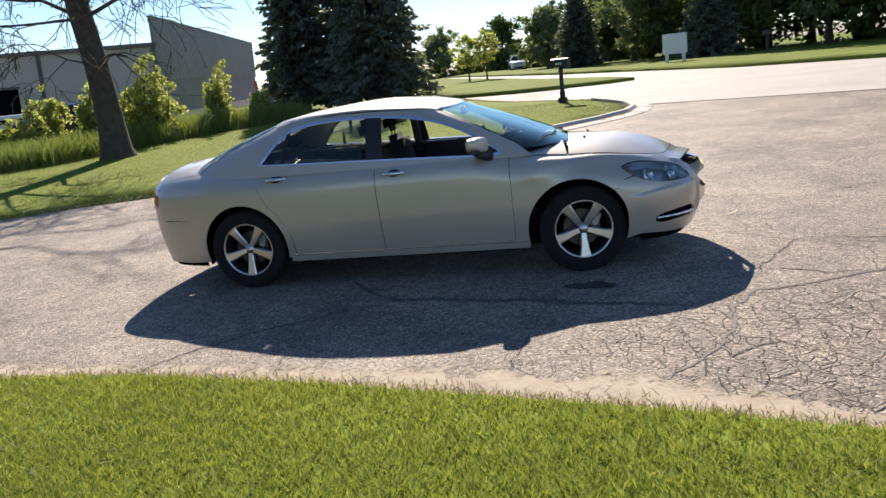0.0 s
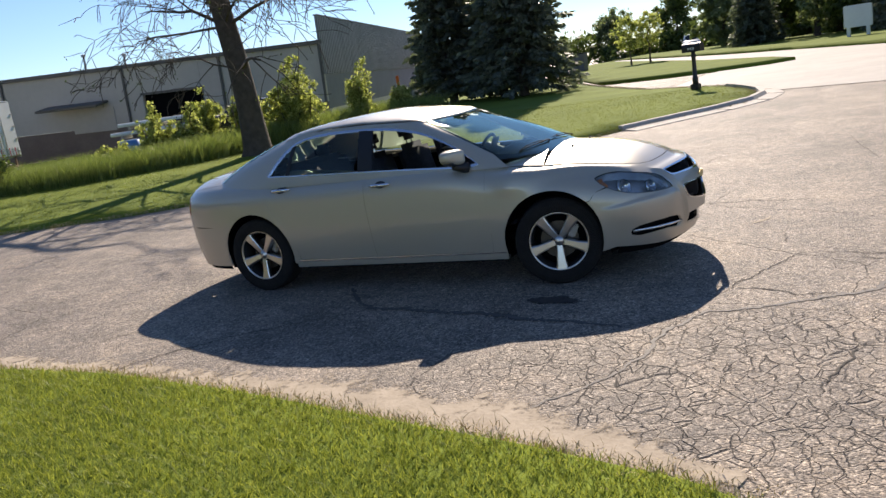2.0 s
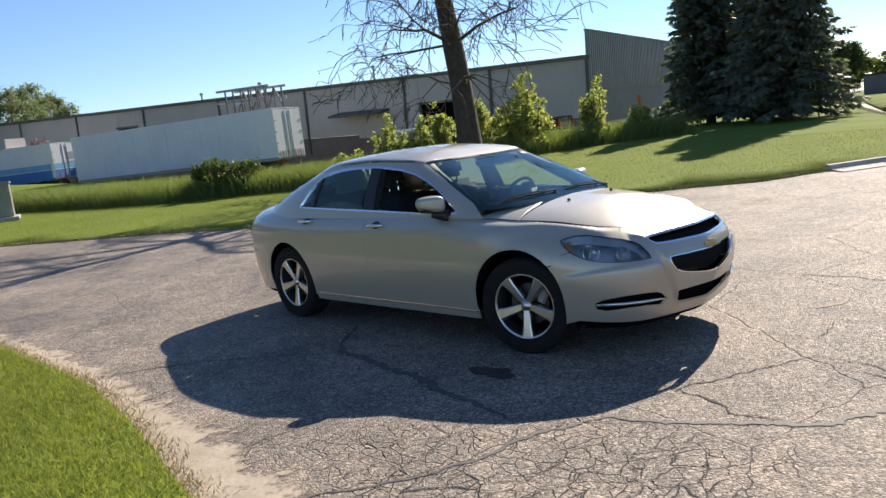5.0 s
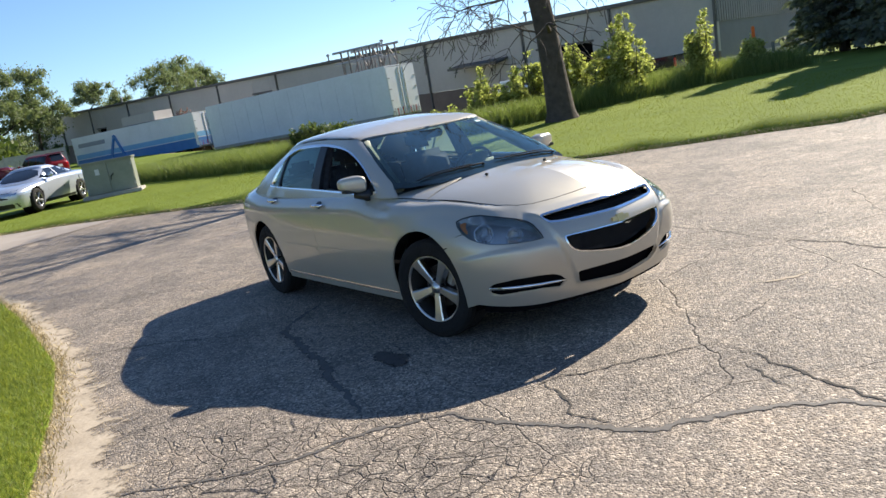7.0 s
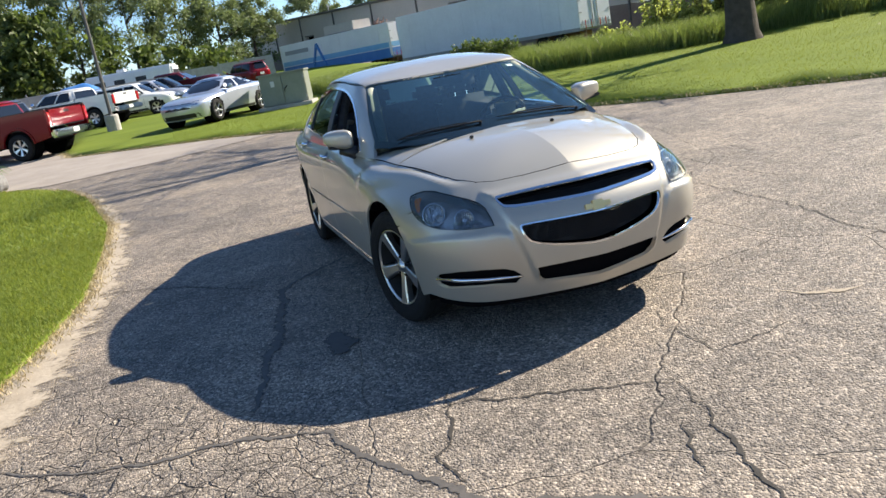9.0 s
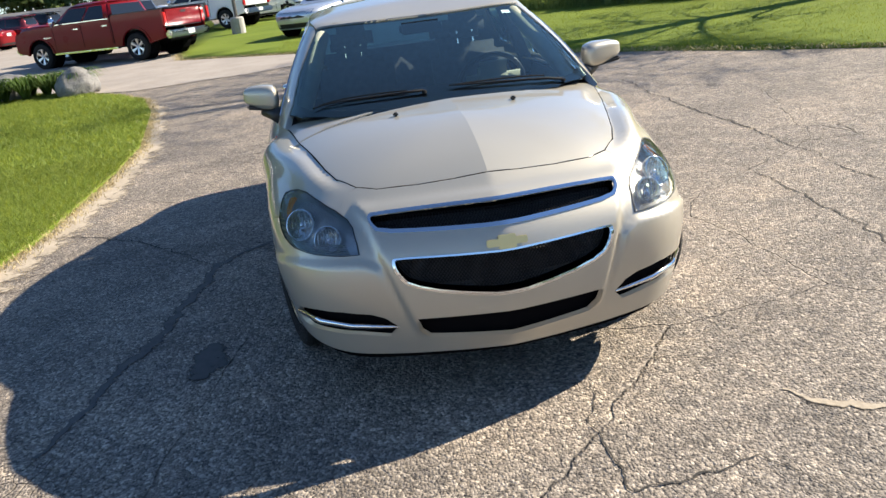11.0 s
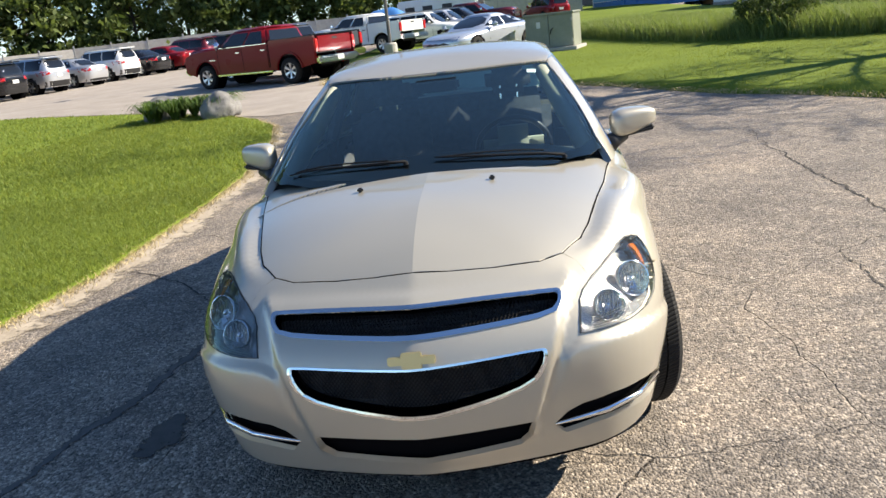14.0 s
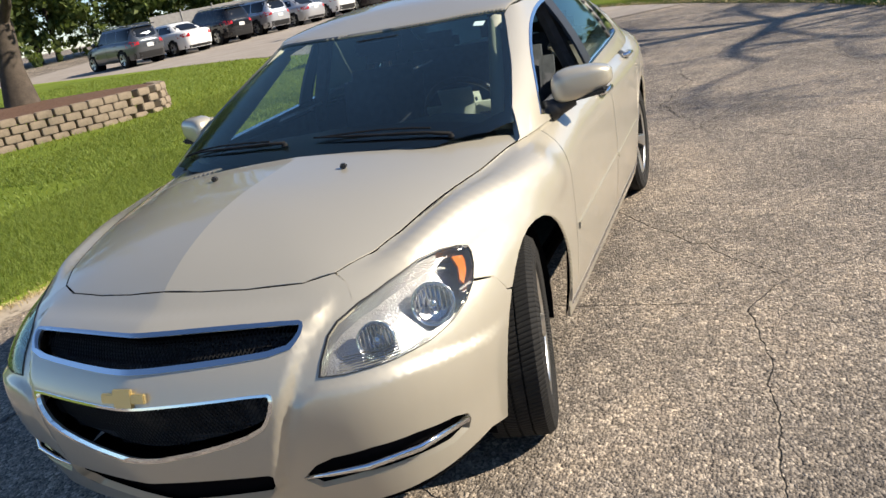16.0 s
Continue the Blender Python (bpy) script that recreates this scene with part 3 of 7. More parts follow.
            if inside(c, loops[0]) and not any(inside(c, h) for h in loops[1:]):
                keep.append(t)
        half = [0 if not fold else 1 if sum(v[i].y for i in t) > 0 else -1 for t in keep]
        used = sorted({(i, h) for t, h in zip(keep, half) for i in t})
        at = {k: i for i, k in enumerate(used)}
        co, no = [], []
        for k, h in used:
            u = v[k] if not h or abs(v[k].y) > 0.002 else (v[k].x, 0.002 * h)
            p, n = self.lift(kind, u, side)
            if h and abs(v[k].y) <= 0.002:
                p.y = 0.0
            if h and abs(v[k].y) < 0.03:
                n = self.lift(kind, (v[k].x, 0.03 * h), side)[1]
            if shape:
                p = p + n * shape(p)
            co.append(p + n * off)
            no.append(n)
        tri = [[at[i, h] for i in t] for t, h in zip(keep, half)]
        out = []
        for t in tri:
            g = (co[t[1]] - co[t[0]]).cross(co[t[2]] - co[t[0]])
            out.append(t if g.dot(no[t[0]]) > 0 else t[::-1])
        if shape:
            bent = [Vector() for _ in co]
            for t in out:
                g = (co[t[1]] - co[t[0]]).cross(co[t[2]] - co[t[0]])
                for i in t:
                    bent[i] += g
            no = [(g.normalized() * 0.85 + n * 0.15).normalized() if g.length else n for g, n in zip(bent, no)]
        if thick:
            cnt = {}
            for t in out:
                for a, b in zip(t, t[1:] + t[:1]):
                    cnt[(a, b)] = 1
            rim = [(a, b) for a, b in cnt if (b, a) not in cnt]
            low = {}
            for a, b in rim:
                for i in (a, b):
                    if i not in low:
                        low[i] = len(co)
                        co.append(co[i] - no[i] * thick)
                        no.append(no[i])
            out += [[b, a, low[a], low[b]] for a, b in rim]
        me = mesh_from(name, co, out, [mat], True)
        me.normals_split_custom_set_from_vertices([tuple(q) for q in no])
        return part(name, me, None, parent, label)


def arc(cx, cz, r, a0, a1, k=14):
    return [(cx + r * math.cos(radians(a0 + (a1 - a0) * i / k)), cz + r * math.sin(radians(a0 + (a1 - a0) * i / k))) for i in range(k + 1)]


SED_TOP = curve([(-2.51, 1.00), (-2.25, 1.06), (-1.8, 1.09), (-1.0, 1.06), (0.6, 1.072), (1.0, 1.042), (1.3, 1.004), (1.45, 0.996), (1.66, 0.984), (1.96, 0.936), (2.15, 0.884), (2.36, 0.805)])
SED_K = curve([(-2.51, 0.66), (-1.6, 0.70), (0, 0.70), (1.0, 0.68), (1.44, 0.61), (1.8, 0.56), (2.36, 0.52)])
SED_M = curve([(-2.5, 3.6), (-1.6, 4.4), (0.5, 5.0), (1.0, 3.3), (1.44, 3.0), (1.9, 2.8), (2.36, 3.0)])
LOW = lower_hull(0.893, 2.36, 2.46, (-2.25, 1.6), 0.19, SED_K, SED_TOP, SED_M, peak=curve([(0.7, 0.075), (1.2, 0.03), (1.45, 0.045), (1.75, 0.075), (2.1, 0.092)]))
CAB = cab_hull((1.286, 2.118, 0.828), (0.33, 1.14, 0.60), lambda x: 0.925, curve([(-1.2, 1.355), (-0.4, 1.385), (0.3, 1.35)]), curve([(-1.2, 1.374), (-0.8, 1.438), (-0.35, 1.454), (0.05, 1.425), (0.3, 1.378)]), nose=0.16, back=0.085)


# ---- the sedan ----
M_TYRE = speckled("tyre_rubber", (0.012, 0.012, 0.012), (0.022, 0.021, 0.020), 14, 0.85, bump=0.002, Specular_IOR_Level=0.25)


def tread_material():
    m = speckled("tyre_tread", (0.012, 0.012, 0.012), (0.022, 0.021, 0.020), 14, 0.85, Specular_IOR_Level=0.25)
    n, l, b = nodes_of(m)
    sep = n.new("ShaderNodeSeparateXYZ")
    l.new(local_node(m), sep.inputs[0])
    a = math_node(m, "ARCTAN2", sep.outputs[2], sep.outputs[0])
    a = math_node(m, "ADD", math_node(m, "MULTIPLY", a, 64.0), math_node(m, "MULTIPLY", math_node(m, "ABSOLUTE", sep.outputs[1]), 60.0))
    cut = math_node(m, "POWER", math_node(m, "ABSOLUTE", math_node(m, "SINE", a)), 0.35)
    bump_node(m, cut, 0.9, 0.006)
    return m


M_TREAD = tread_material()
M_POCKET = material("dark_wheel_pocket", (0.035, 0.035, 0.037), 0.5, 0.5)
# barrel colour darkened: the shade between the spokes is painted in
M_BARREL = material("shade_painted_wheel_barrel", (0.022, 0.021, 0.020), 0.75)
M_DISC = material("brake_iron", (0.10, 0.085, 0.07), 0.5, 0.8)
M_INTERIOR = speckled("dark_cabin_cloth", (0.03, 0.034, 0.042), (0.06, 0.066, 0.078), 30, 0.9, bump=0.002)
M_DASH = speckled("grey_green_dashboard", (0.075, 0.088, 0.086), (0.12, 0.135, 0.13), 40, 0.75, bump=0.001)
M_TRIM_LIGHT = speckled("pale_cabin_trim", (0.30, 0.32, 0.25), (0.40, 0.41, 0.33), 20, 0.8)
M_BOWL = speckled("lamp_bowl", (0.44, 0.44, 0.445), (0.64, 0.64, 0.635), 18, 0.18, 0.65, bump=0.006)
M_REFLECTOR = material("lamp_reflector", (0.75, 0.76, 0.78), 0.12, 1.0)
M_AMBER = material("amber_lens", (0.50, 0.14, 0.015), 0.2, 0.0, Coat_Weight=1.0)
M_RED_LENS = material("red_lens", (0.45, 0.012, 0.012), 0.2, 0.0, Coat_Weight=1.0)
M_GOLD = material("gold_badge", (0.66, 0.53, 0.27), 0.35, 0.8)
M_STICKER = material("pale_sticker", (0.55, 0.75, 0.72), 0.6)
M_MESH = material("dull_black_mesh", (0.012, 0.012, 0.013), 0.85, Specular_IOR_Level=0.2)
M_MIRROR = material("mirror_glass", (0.85, 0.86, 0.88), 0.02, 1.0)


def grille_mesh_material():
    m = material("black_grille_mesh", (0.015, 0.015, 0.016), 0.5)
    p = local_node(m)
    n, l, b = nodes_of(m)
    v = n.new("ShaderNodeTexVoronoi")
    v.feature = "DISTANCE_TO_EDGE"
    v.inputs["Scale"].default_value = 80
    v.inputs["Randomness"].default_value = 0.0
    l.new(p, v.inputs["Vector"])
    bump_node(m, v.outputs["Distance"], 1.0, 0.01)
    return m


M_GRILLE = grille_mesh_material()


def wheel(parent, at, turn, radius=0.335, rim=0.226, width=0.22, spokes=5, near=True):
    """One wheel, its outer face towards its own -y: a rim with tyre, spokes, cap, nuts, disc and caliper."""
    h = width / 2
    sides = 128 if near else 28
    k = radius / 0.335
    w = part("wheel", lathe([(rim, -h * 0.92), (rim * 0.975, -h * 0.93), (rim * 0.945, -h * 0.84)], sides if near else 24, "y", False), M_ALLOY, parent, smooth=True)
    w.location = at
    w.rotation_euler = (0, 0, turn)
    t = bmesh.new()
    prof = [(rim, -h * 0.90), (rim + 0.012, -h * 1.0), (radius * 0.86, -h * 1.06), (radius * 0.955, -h * 0.98), (radius * 0.985, -h * 0.86)]
    for a, b in ((-0.80, -0.42), (-0.36, -0.04), (0.04, 0.36), (0.42, 0.80)):
        prof += [(radius, h * a), (radius, h * b), (radius - 0.009, h * (b + 0.012)), (radius - 0.009, h * (b + 0.048))]
    prof = prof[:-2] + [(radius * 0.985, h * 0.86), (radius * 0.86, h * 1.06), (rim, h * 0.9)]
    if not near:
        prof = [prof[0], prof[2], prof[4], (radius, -h * 0.7), (radius, h * 0.7), prof[-3], prof[-1]]
    rings = add_lathe(t, prof, sides, "y")
    bmesh.ops.recalc_face_normals(t, faces=t.faces)
    part("tyre", t, M_TREAD if near else M_TYRE, w, "black rubber tyre with worn tread", smooth=not near)
    part("barrel", lathe([(rim * 0.945, -h * 0.84), (rim * 0.90, -h * 0.2), (rim * 0.90, h * 0.8), (rim, h * 0.9)], sides if near else 24, "y", False), M_BARREL, w, smooth=True)
    # near-black disc added to close the wheel, as painted shade behind the spokes
    part("barrel_back", lathe([(0.02, h * 0.35), (rim * 0.9, h * 0.35)], 24, "y", False), M_DARK, w)
    if near:
        part("brake_disc", lathe([(0.03, -h * 0.05), (0.145, -h * 0.05), (0.145, h * 0.1), (0.03, h * 0.1)], 40, "y"), M_DISC, w, "rusty iron brake disc")
        part("brake_caliper", box((0.11, -h * 0.05, 0.06), (0.06, 0.05, 0.11), Matrix.Rotation(radians(25), 4, "Y"), 0.01), M_STEEL, w)
    for i in range(spokes):
        a = 2 * math.pi * i / spokes - math.pi / 2
        bm = bmesh.new()
        rows = []
        for r, wd, y in ((0.03 * k, 0.040 * k, -h * 0.62), (rim * 0.38, 0.042 * k, -h * 0.70), (rim * 0.72, 0.054 * k, -h * 0.80), (rim * 0.955, 0.070 * k, -h * 0.86)):
            rows.append([bm.verts.new((r, y, -wd * 0.62)), bm.verts.new((r, y - 0.006, -wd * 0.45)), bm.verts.new((r, y - 0.006, wd * 0.45)), bm.verts.new((r, y, wd * 0.62)), bm.verts.new((r, y + 0.035, wd * 0.7)), bm.verts.new((r, y + 0.035, -wd * 0.7))])
        for p, q in zip(rows, rows[1:]):
            for j in range(6):
                bm.faces.new((p[j], p[(j + 1) % 6], q[(j + 1) % 6], q[j]))
        bm.faces.new(rows[0])
        bm.faces.new(rows[-1][::-1])
        bmesh.ops.recalc_face_normals(bm, faces=bm.faces)
        bmesh.ops.rotate(bm, verts=bm.verts, cent=(0, 0, 0), matrix=Matrix.Rotation(-a, 3, "Y"))
        part("spoke", bm, M_ALLOY, w, "machined alloy spoke")
    part("hub_cap", lathe([(0.0005, -h * 0.80), (0.028 * k, -h * 0.79), (0.034 * k, -h * 0.70), (0.05 * k, -h * 0.62), (0.06 * k, -h * 0.3)], 24, "y", False), M_ALLOY, w, smooth=True)
    if near:
        for i in range(5):
            a = 2 * math.pi * i / 5 - math.pi / 2 + math.pi / 5
            nut = lathe([(0.0005, -0.012), (0.009, -0.012), (0.0105, 0.0), (0.0105, 0.02)], 8, "y", False)
            bmesh.ops.translate(nut, verts=nut.verts, vec=(0.057 * math.cos(a), -h * 0.62, 0.057 * math.sin(a)))
            part("lug_nut", nut, M_POCKET, w)
    return w


def seat(parent, x, y, tall=True):
    s = part("seat", box((x, y, 0.50), (0.52, 0.50, 0.18), None, 0.06), M_INTERIOR, parent, "dark cloth seat", smooth=True)
    lean = Matrix.Rotation(radians(-14), 4, "Y")
    part("backrest", box((x - 0.30, y, 0.83), (0.15, 0.48, 0.58), lean, 0.06), M_INTERIOR, s, smooth=True)
    for d in (-0.05, 0.05):
        part("headrest_post", tube([(x - 0.38, y + d, 1.08), (x - 0.39, y + d, 1.19)], 0.007, 6), M_CHROME, s)
    part("headrest", box((x - 0.40, y, 1.225), (0.10, 0.27, 0.17), lean, 0.045), M_INTERIOR, s, smooth=True)


def sedan():
    car = empty("sedan", "champagne beige four-door sedan with alloy wheels and chrome trim", "car")
    low, cab = Hull(LOW), Hull(CAB, za=0.9)
    sill_z = 0.235
    hood_side = [(2.127, 0.0), (2.118, 0.12), (2.098, 0.25), (2.06, 0.40), (2.01, 0.475), (1.90, 0.545), (1.78, 0.585), (1.49, 0.655), (1.33, 0.695), (1.13, 0.733), (0.99, 0.765)]
    lamp_f = [(25.6, 0.640), (26.2, 0.675), (27.6, 0.722), (29.2, 0.745), (32.6, 0.768), (38, 0.788), (44, 0.801), (49, 0.803), (52.6, 0.797), (54.8, 0.785), (54.7, 0.771), (53.6, 0.745), (51.5, 0.712), (48.5, 0.682), (45, 0.660), (41, 0.646), (35, 0.639), (29, 0.637)]
    fog_f = [(20.4, 0.358), (22.6, 0.400), (25, 0.419), (30, 0.431), (36, 0.428), (42, 0.408), (44.4, 0.388), (45.0, 0.362), (44.4, 0.335), (41.5, 0.322), (35, 0.334), (28, 0.334), (22.5, 0.318)]

    def both(half):
        return half + [(-a, b) for a, b in half[::-1] if abs(a) > 1e-6]
    ugr = both([(0, 0.757), (13, 0.757), (24.2, 0.752), (25.0, 0.745), (24.3, 0.722), (22.4, 0.695), (13, 0.686), (0, 0.679)])
    ugr_in = both([(0, 0.7520), (13, 0.7520), (23.8, 0.7478), (24.5, 0.7425), (23.8, 0.724), (22.0, 0.7045), (13, 0.6965), (0, 0.690)])
    lgr = both([(0, 0.616), (10, 0.619), (19.2, 0.623), (19.9, 0.615), (19.3, 0.573), (17.3, 0.525), (10.5, 0.491), (0, 0.464)])
    lgr_in = both([(0, 0.6105), (10, 0.6135), (18.9, 0.6175), (19.45, 0.611), (18.85, 0.575), (17.0, 0.5305), (10.3, 0.4975), (0, 0.471)])
    ugr, ugr_in, lgr, lgr_in = (rounded(q, 1) for q in (ugr, ugr_in, lgr, lgr_in))
    intake = both([(0, 0.406), (16.6, 0.402), (17.1, 0.395), (16.8, 0.345), (15.2, 0.308), (0, 0.287)])

    def F(lst, sgn=1):
        return [low.F(sgn * a, z) for a, z in lst]
    # bonnet
    ring = [low.T(x, y) for x, y in hood_side] + [low.T(x, y) for x, y in ((1.15, 0.60), (1.27, 0.35), (1.31, 0.0), (1.27, -0.35), (1.15, -0.60))] + [low.T(x, -y) for x, y in hood_side[:0:-1]]
    # near-black tube added along the bonnet's edge to stand for the gap's shade
    def joint_line(name, pts, r=0.0027):
        return part(name, tube([p - Vector((0, 0, 0.002)) for p in pts], r, 5), M_DARK, car)
    joint_line("bonnet_joint", [low.T(x + 0.002, y + 0.002) for x, y in densify(hood_side, 0.03, False)])
    joint_line("bonnet_joint", [low.T(x + 0.002, -y - 0.002) for x, y in densify(hood_side, 0.03, False)])
    part_hood = low.patch("bonnet", "z", ring, M_PAINT, car, step=0.04, edge=0.02, fold=True)
    for y in (-0.26, 0.26):
        p = low.T(1.446, y)
        part("washer_nozzle", box(p + Vector((0, 0, 0.008)), (0.022, 0.022, 0.018), None, 0.005), M_BLACK, part_hood)
    # nose
    ft = [low.T(x + 0.004, y) for x, y in hood_side[:5]]
    right = [low.T(x + 0.004, -y) for x, y in hood_side[1:5]]
    side_l = [low.T(2.03, 0.515), low.F(32, 0.76), low.F(45, 0.74), low.S(1.74, 0.69, 1), low.S(1.706, 0.63, 1)] + [low.S(1.402 + r * math.cos(radians(a)), 0.335 + r * math.sin(radians(a)), 1) for a, r in ((46, 0.402), (36, 0.398), (26, 0.392), (16, 0.384), (6, 0.374), (-4, 0.368), (-16, 0.364))]
    side_r = [Vector((p.x, -p.y, p.z)) for p in side_l]
    outline = ft + side_l + [low.F(a, 0.232 + 0.02 * (a / 40) ** 2) for a in (50, 40, 30, 20, 10, 0, -10, -20, -30, -40, -50)] + side_r[::-1] + right[::-1]
    lamps = [F(lamp_f, 1), F(lamp_f, -1)]

    rib = curve([(0.30, 0.335), (0.40, 0.362), (0.49, 0.392), (0.588, 0.424), (0.63, 0.438), (0.713, 0.467), (0.775, 0.505)])
    shelf = curve([(0.40, 0.580), (0.43, 0.592), (0.51, 0.624), (0.65, 0.620), (0.75, 0.606), (0.82, 0.575)])
    bonnet_y = curve([(x, y) for x, y in hood_side[::-1]])

    def crease(p):
        """The proud middle of the nose with its sharp ribs, and the step under the headlamps."""
        y = abs(p.y)
        t = smooth01((rib(p.z) + 0.004 - y) / 0.024) * smooth01((p.z - 0.30) / 0.08) * smooth01((0.80 - p.z) / 0.05)
        out = smooth01((y - rib(p.z)) / 0.03) * smooth01((p.x - 1.74) / 0.16)
        ledge = smooth01((shelf(y) + 0.002 - p.z) / 0.017) * smooth01((p.z - 0.36) / 0.20)
        ridge = max(0.0, 1 - y / 0.42) * smooth01((0.81 - p.z) / 0.03) * smooth01((p.z - 0.24) / 0.1)
        return 0.022 * t + 0.015 * out * ledge + 0.016 * ridge

    def crest(p):
        """The wing's raised shoulder with a hollow between it and the bonnet."""
        y = abs(p.y)
        d = y - bonnet_y(min(p.x, 2.0))
        fade = smooth01((p.x - 0.92) / 0.22) * smooth01((2.02 - p.x) / 0.22) * smooth01((p.z - 0.70) / 0.08)
        w = 0.060 + 0.045 * smooth01((1.75 - p.x) / 0.7)
        up = smooth01(d / w) * smooth01((w + 0.085 - d) / 0.075)
        return (0.026 * up - 0.010 * smooth01((w - d) / w) * smooth01(d / 0.012)) * fade
    bumper = low.patch("front_bumper", "f", outline, M_PAINT, car, holes=lamps + [F(ugr), F(lgr), F(intake), F(fog_f), F(fog_f, -1)], step=0.014, edge=0.0105, thick=0.02, shape=crease)
    low.patch("upper_grille_frame", "f", F(ugr), M_CHROME, car, holes=[F(ugr_in)], step=0.02, off=0.004, thick=0.012, shape=crease, label="chrome grille surround", edge=0.01)
    low.patch("lower_grille_frame", "f", F(lgr), M_CHROME, car, holes=[F(lgr_in)], step=0.02, off=0.004, thick=0.012, shape=crease, label="chrome grille surround", edge=0.01)
    low.patch("upper_grille", "f", F(ugr_in), M_GRILLE, car, step=0.03, off=-0.028, thick=0, label="black mesh grille")
    low.patch("lower_grille", "f", F(lgr_in), M_GRILLE, car, step=0.03, off=-0.028, thick=0, label="black mesh grille")
    # fine mesh bars in both grilles
    for lst, z0, z1, w in ((ugr_in, 0.70, 0.745, 22), (lgr_in, 0.485, 0.605, 17.5)):
        bm = bmesh.new()
        for i in range(int(2 * w / 0.62) + 1):
            a = -w + i * 0.62
            for s in (-1, 1):
                pts = []
                for z in np.linspace(z0, z1, 5):
                    ang = a + s * (z - z0) * 40
                    if inside((ang, z), lst):
                        pts.append(low.F(ang, z) - Vector((0.02, 0, 0)))
                if len(pts) > 1:
                    add_tube(bm, pts, 0.0016, 3, False)
        part("grille_mesh", bm, M_MESH, car, "black plastic honeycomb mesh")
    # near-black sheet: the shade deep in the intake is put into its colour
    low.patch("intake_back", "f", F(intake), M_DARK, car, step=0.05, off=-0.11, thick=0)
    for z in (0.325, 0.365):
        part("intake_bar", tube([low.F(a, z) - Vector((0.07, 0, 0)) for a in np.linspace(-15, 15, 13)], 0.004, 6), M_DARK, car)
    for s in (1, -1):
        low.patch("fog_recess", "f", F(fog_f, s), M_BLACK, car, step=0.04, off=-0.035, thick=0)
        part("fog_bar", tube([low.F(s * a, z) for a, z in ((20.6, 0.360), (24, 0.366), (29, 0.372), (36, 0.375), (44.3, 0.372))], [0.004, 0.008, 0.011, 0.012, 0.010], 8), M_CHROME, car, "chrome fog lamp bar", smooth=True)
        # headlamp
        lens = low.patch("headlamp", "f", F(lamp_f, s), M_LENS, car, step=0.025, off=0.002, thick=0, shape=crest, label="clear headlamp with chrome reflectors", edge=0.015)
        lens.visible_shadow = False
        low.patch("lamp_housing", "f", F(lamp_f, s), M_BOWL, lens, step=0.03, off=-0.075, thick=-0.073)
        rim_in = [(a * 0.985 + 41 * 0.015, z * 0.972 + 0.71 * 0.028) for a, z in lamp_f]
        low.patch("lamp_gasket", "f", F(lamp_f, s), M_BLACK, lens, holes=[F(rim_in, s)], step=0.02, off=0.003, thick=0.006, edge=0.01, shape=crest)
        for a, z, r in ((44.8, 0.726, 0.056), (34.2, 0.704, 0.047)):
            p, n = low.lift("f", (radians(s * a) * 1.1, z))
            aim = (n + Vector((0.9, 0, -0.15))).normalized()
            p = p - n * 0.052
            m = Matrix.Translation(p) @ aim.to_track_quat("Z", "Y").to_matrix().to_4x4()
            bm = bmesh.new()
            add_lathe(bm, [(r * 0.2, -0.020), (r * 0.55, -0.012), (r * 0.85, 0.004), (r, 0.022), (r * 1.08, 0.024), (r * 1.1, 0.0)], 28, "z", m)
            part("reflector", bm, M_REFLECTOR, lens, smooth=True)
            bm = bmesh.new()
            bmesh.ops.create_uvsphere(bm, u_segments=16, v_segments=8, radius=r * 0.26, matrix=m)
            part("bulb", bm, M_REFLECTOR, lens, smooth=True)
            bm = bmesh.new()
            for i in range(9):
                t = (i - 4) / 4.5
                h = r * math.sqrt(max(0.05, 1 - t * t)) * 0.9
                add_box(bm, m @ Vector((t * r, 0, -0.004 + 0.02 * t * t)), (0.003, 0.003, 2 * h), None)
            part("reflector_flute", bm, M_BOWL, lens)
        low.patch("indicator", "f", F([(51.4, 0.788), (53.8, 0.780), (53.7, 0.768), (52.6, 0.744), (50.8, 0.722), (50.4, 0.735), (51.4, 0.762)], s), M_AMBER, lens, step=0.03, off=-0.022, thick=0.01, label="amber indicator")
        for k in range(6):
            z = 0.634 + 0.006 * k
            part("lamp_rib", tube([low.F(s * a, z + 0.0006 * (a - 27)) - Vector((0.03, 0, 0)) for a in np.linspace(27.2 + 0.2 * k, 35.5, 6)], 0.002, 4), M_REFLECTOR, lens)
    # badge: a plain gold bar and crossbar
    b = low.F(0, 0.652) + Vector((0.044, 0, 0))
    bm = bmesh.new()
    add_box(bm, b, (0.012, 0.142, 0.026), Matrix.Rotation(radians(-12), 4, "Y"), 0.003)
    add_box(bm, b + Vector((0.001, 0, 0)), (0.012, 0.062, 0.050), Matrix.Rotation(radians(-12), 4, "Y"), 0.003)
    part("badge", bm, M_GOLD, car, "gold badge on the nose")
    # flanks
    handles = ((-0.03, 0.893), (-1.06, 0.918))
    for s in (1, -1):
        def S(lst):
            return [low.S(x, z, s) for x, z in lst]
        fender = S([(0.897, sill_z + 0.005), (0.902, 0.5), (0.900, 0.75), (0.893, 0.94)]) + [low.T(x, s * (y + 0.004)) for x, y in hood_side[:3:-1]] + [low.T(2.03, s * 0.515)]
        fender += [low.F(s * 32, 0.765), low.F(s * 45, 0.745)] + S([(1.745, 0.695), (1.703, 0.636)]) + S(arc(1.402, 0.335, 0.402, 47, 190, 16)) + S([(1.006, sill_z + 0.005)])
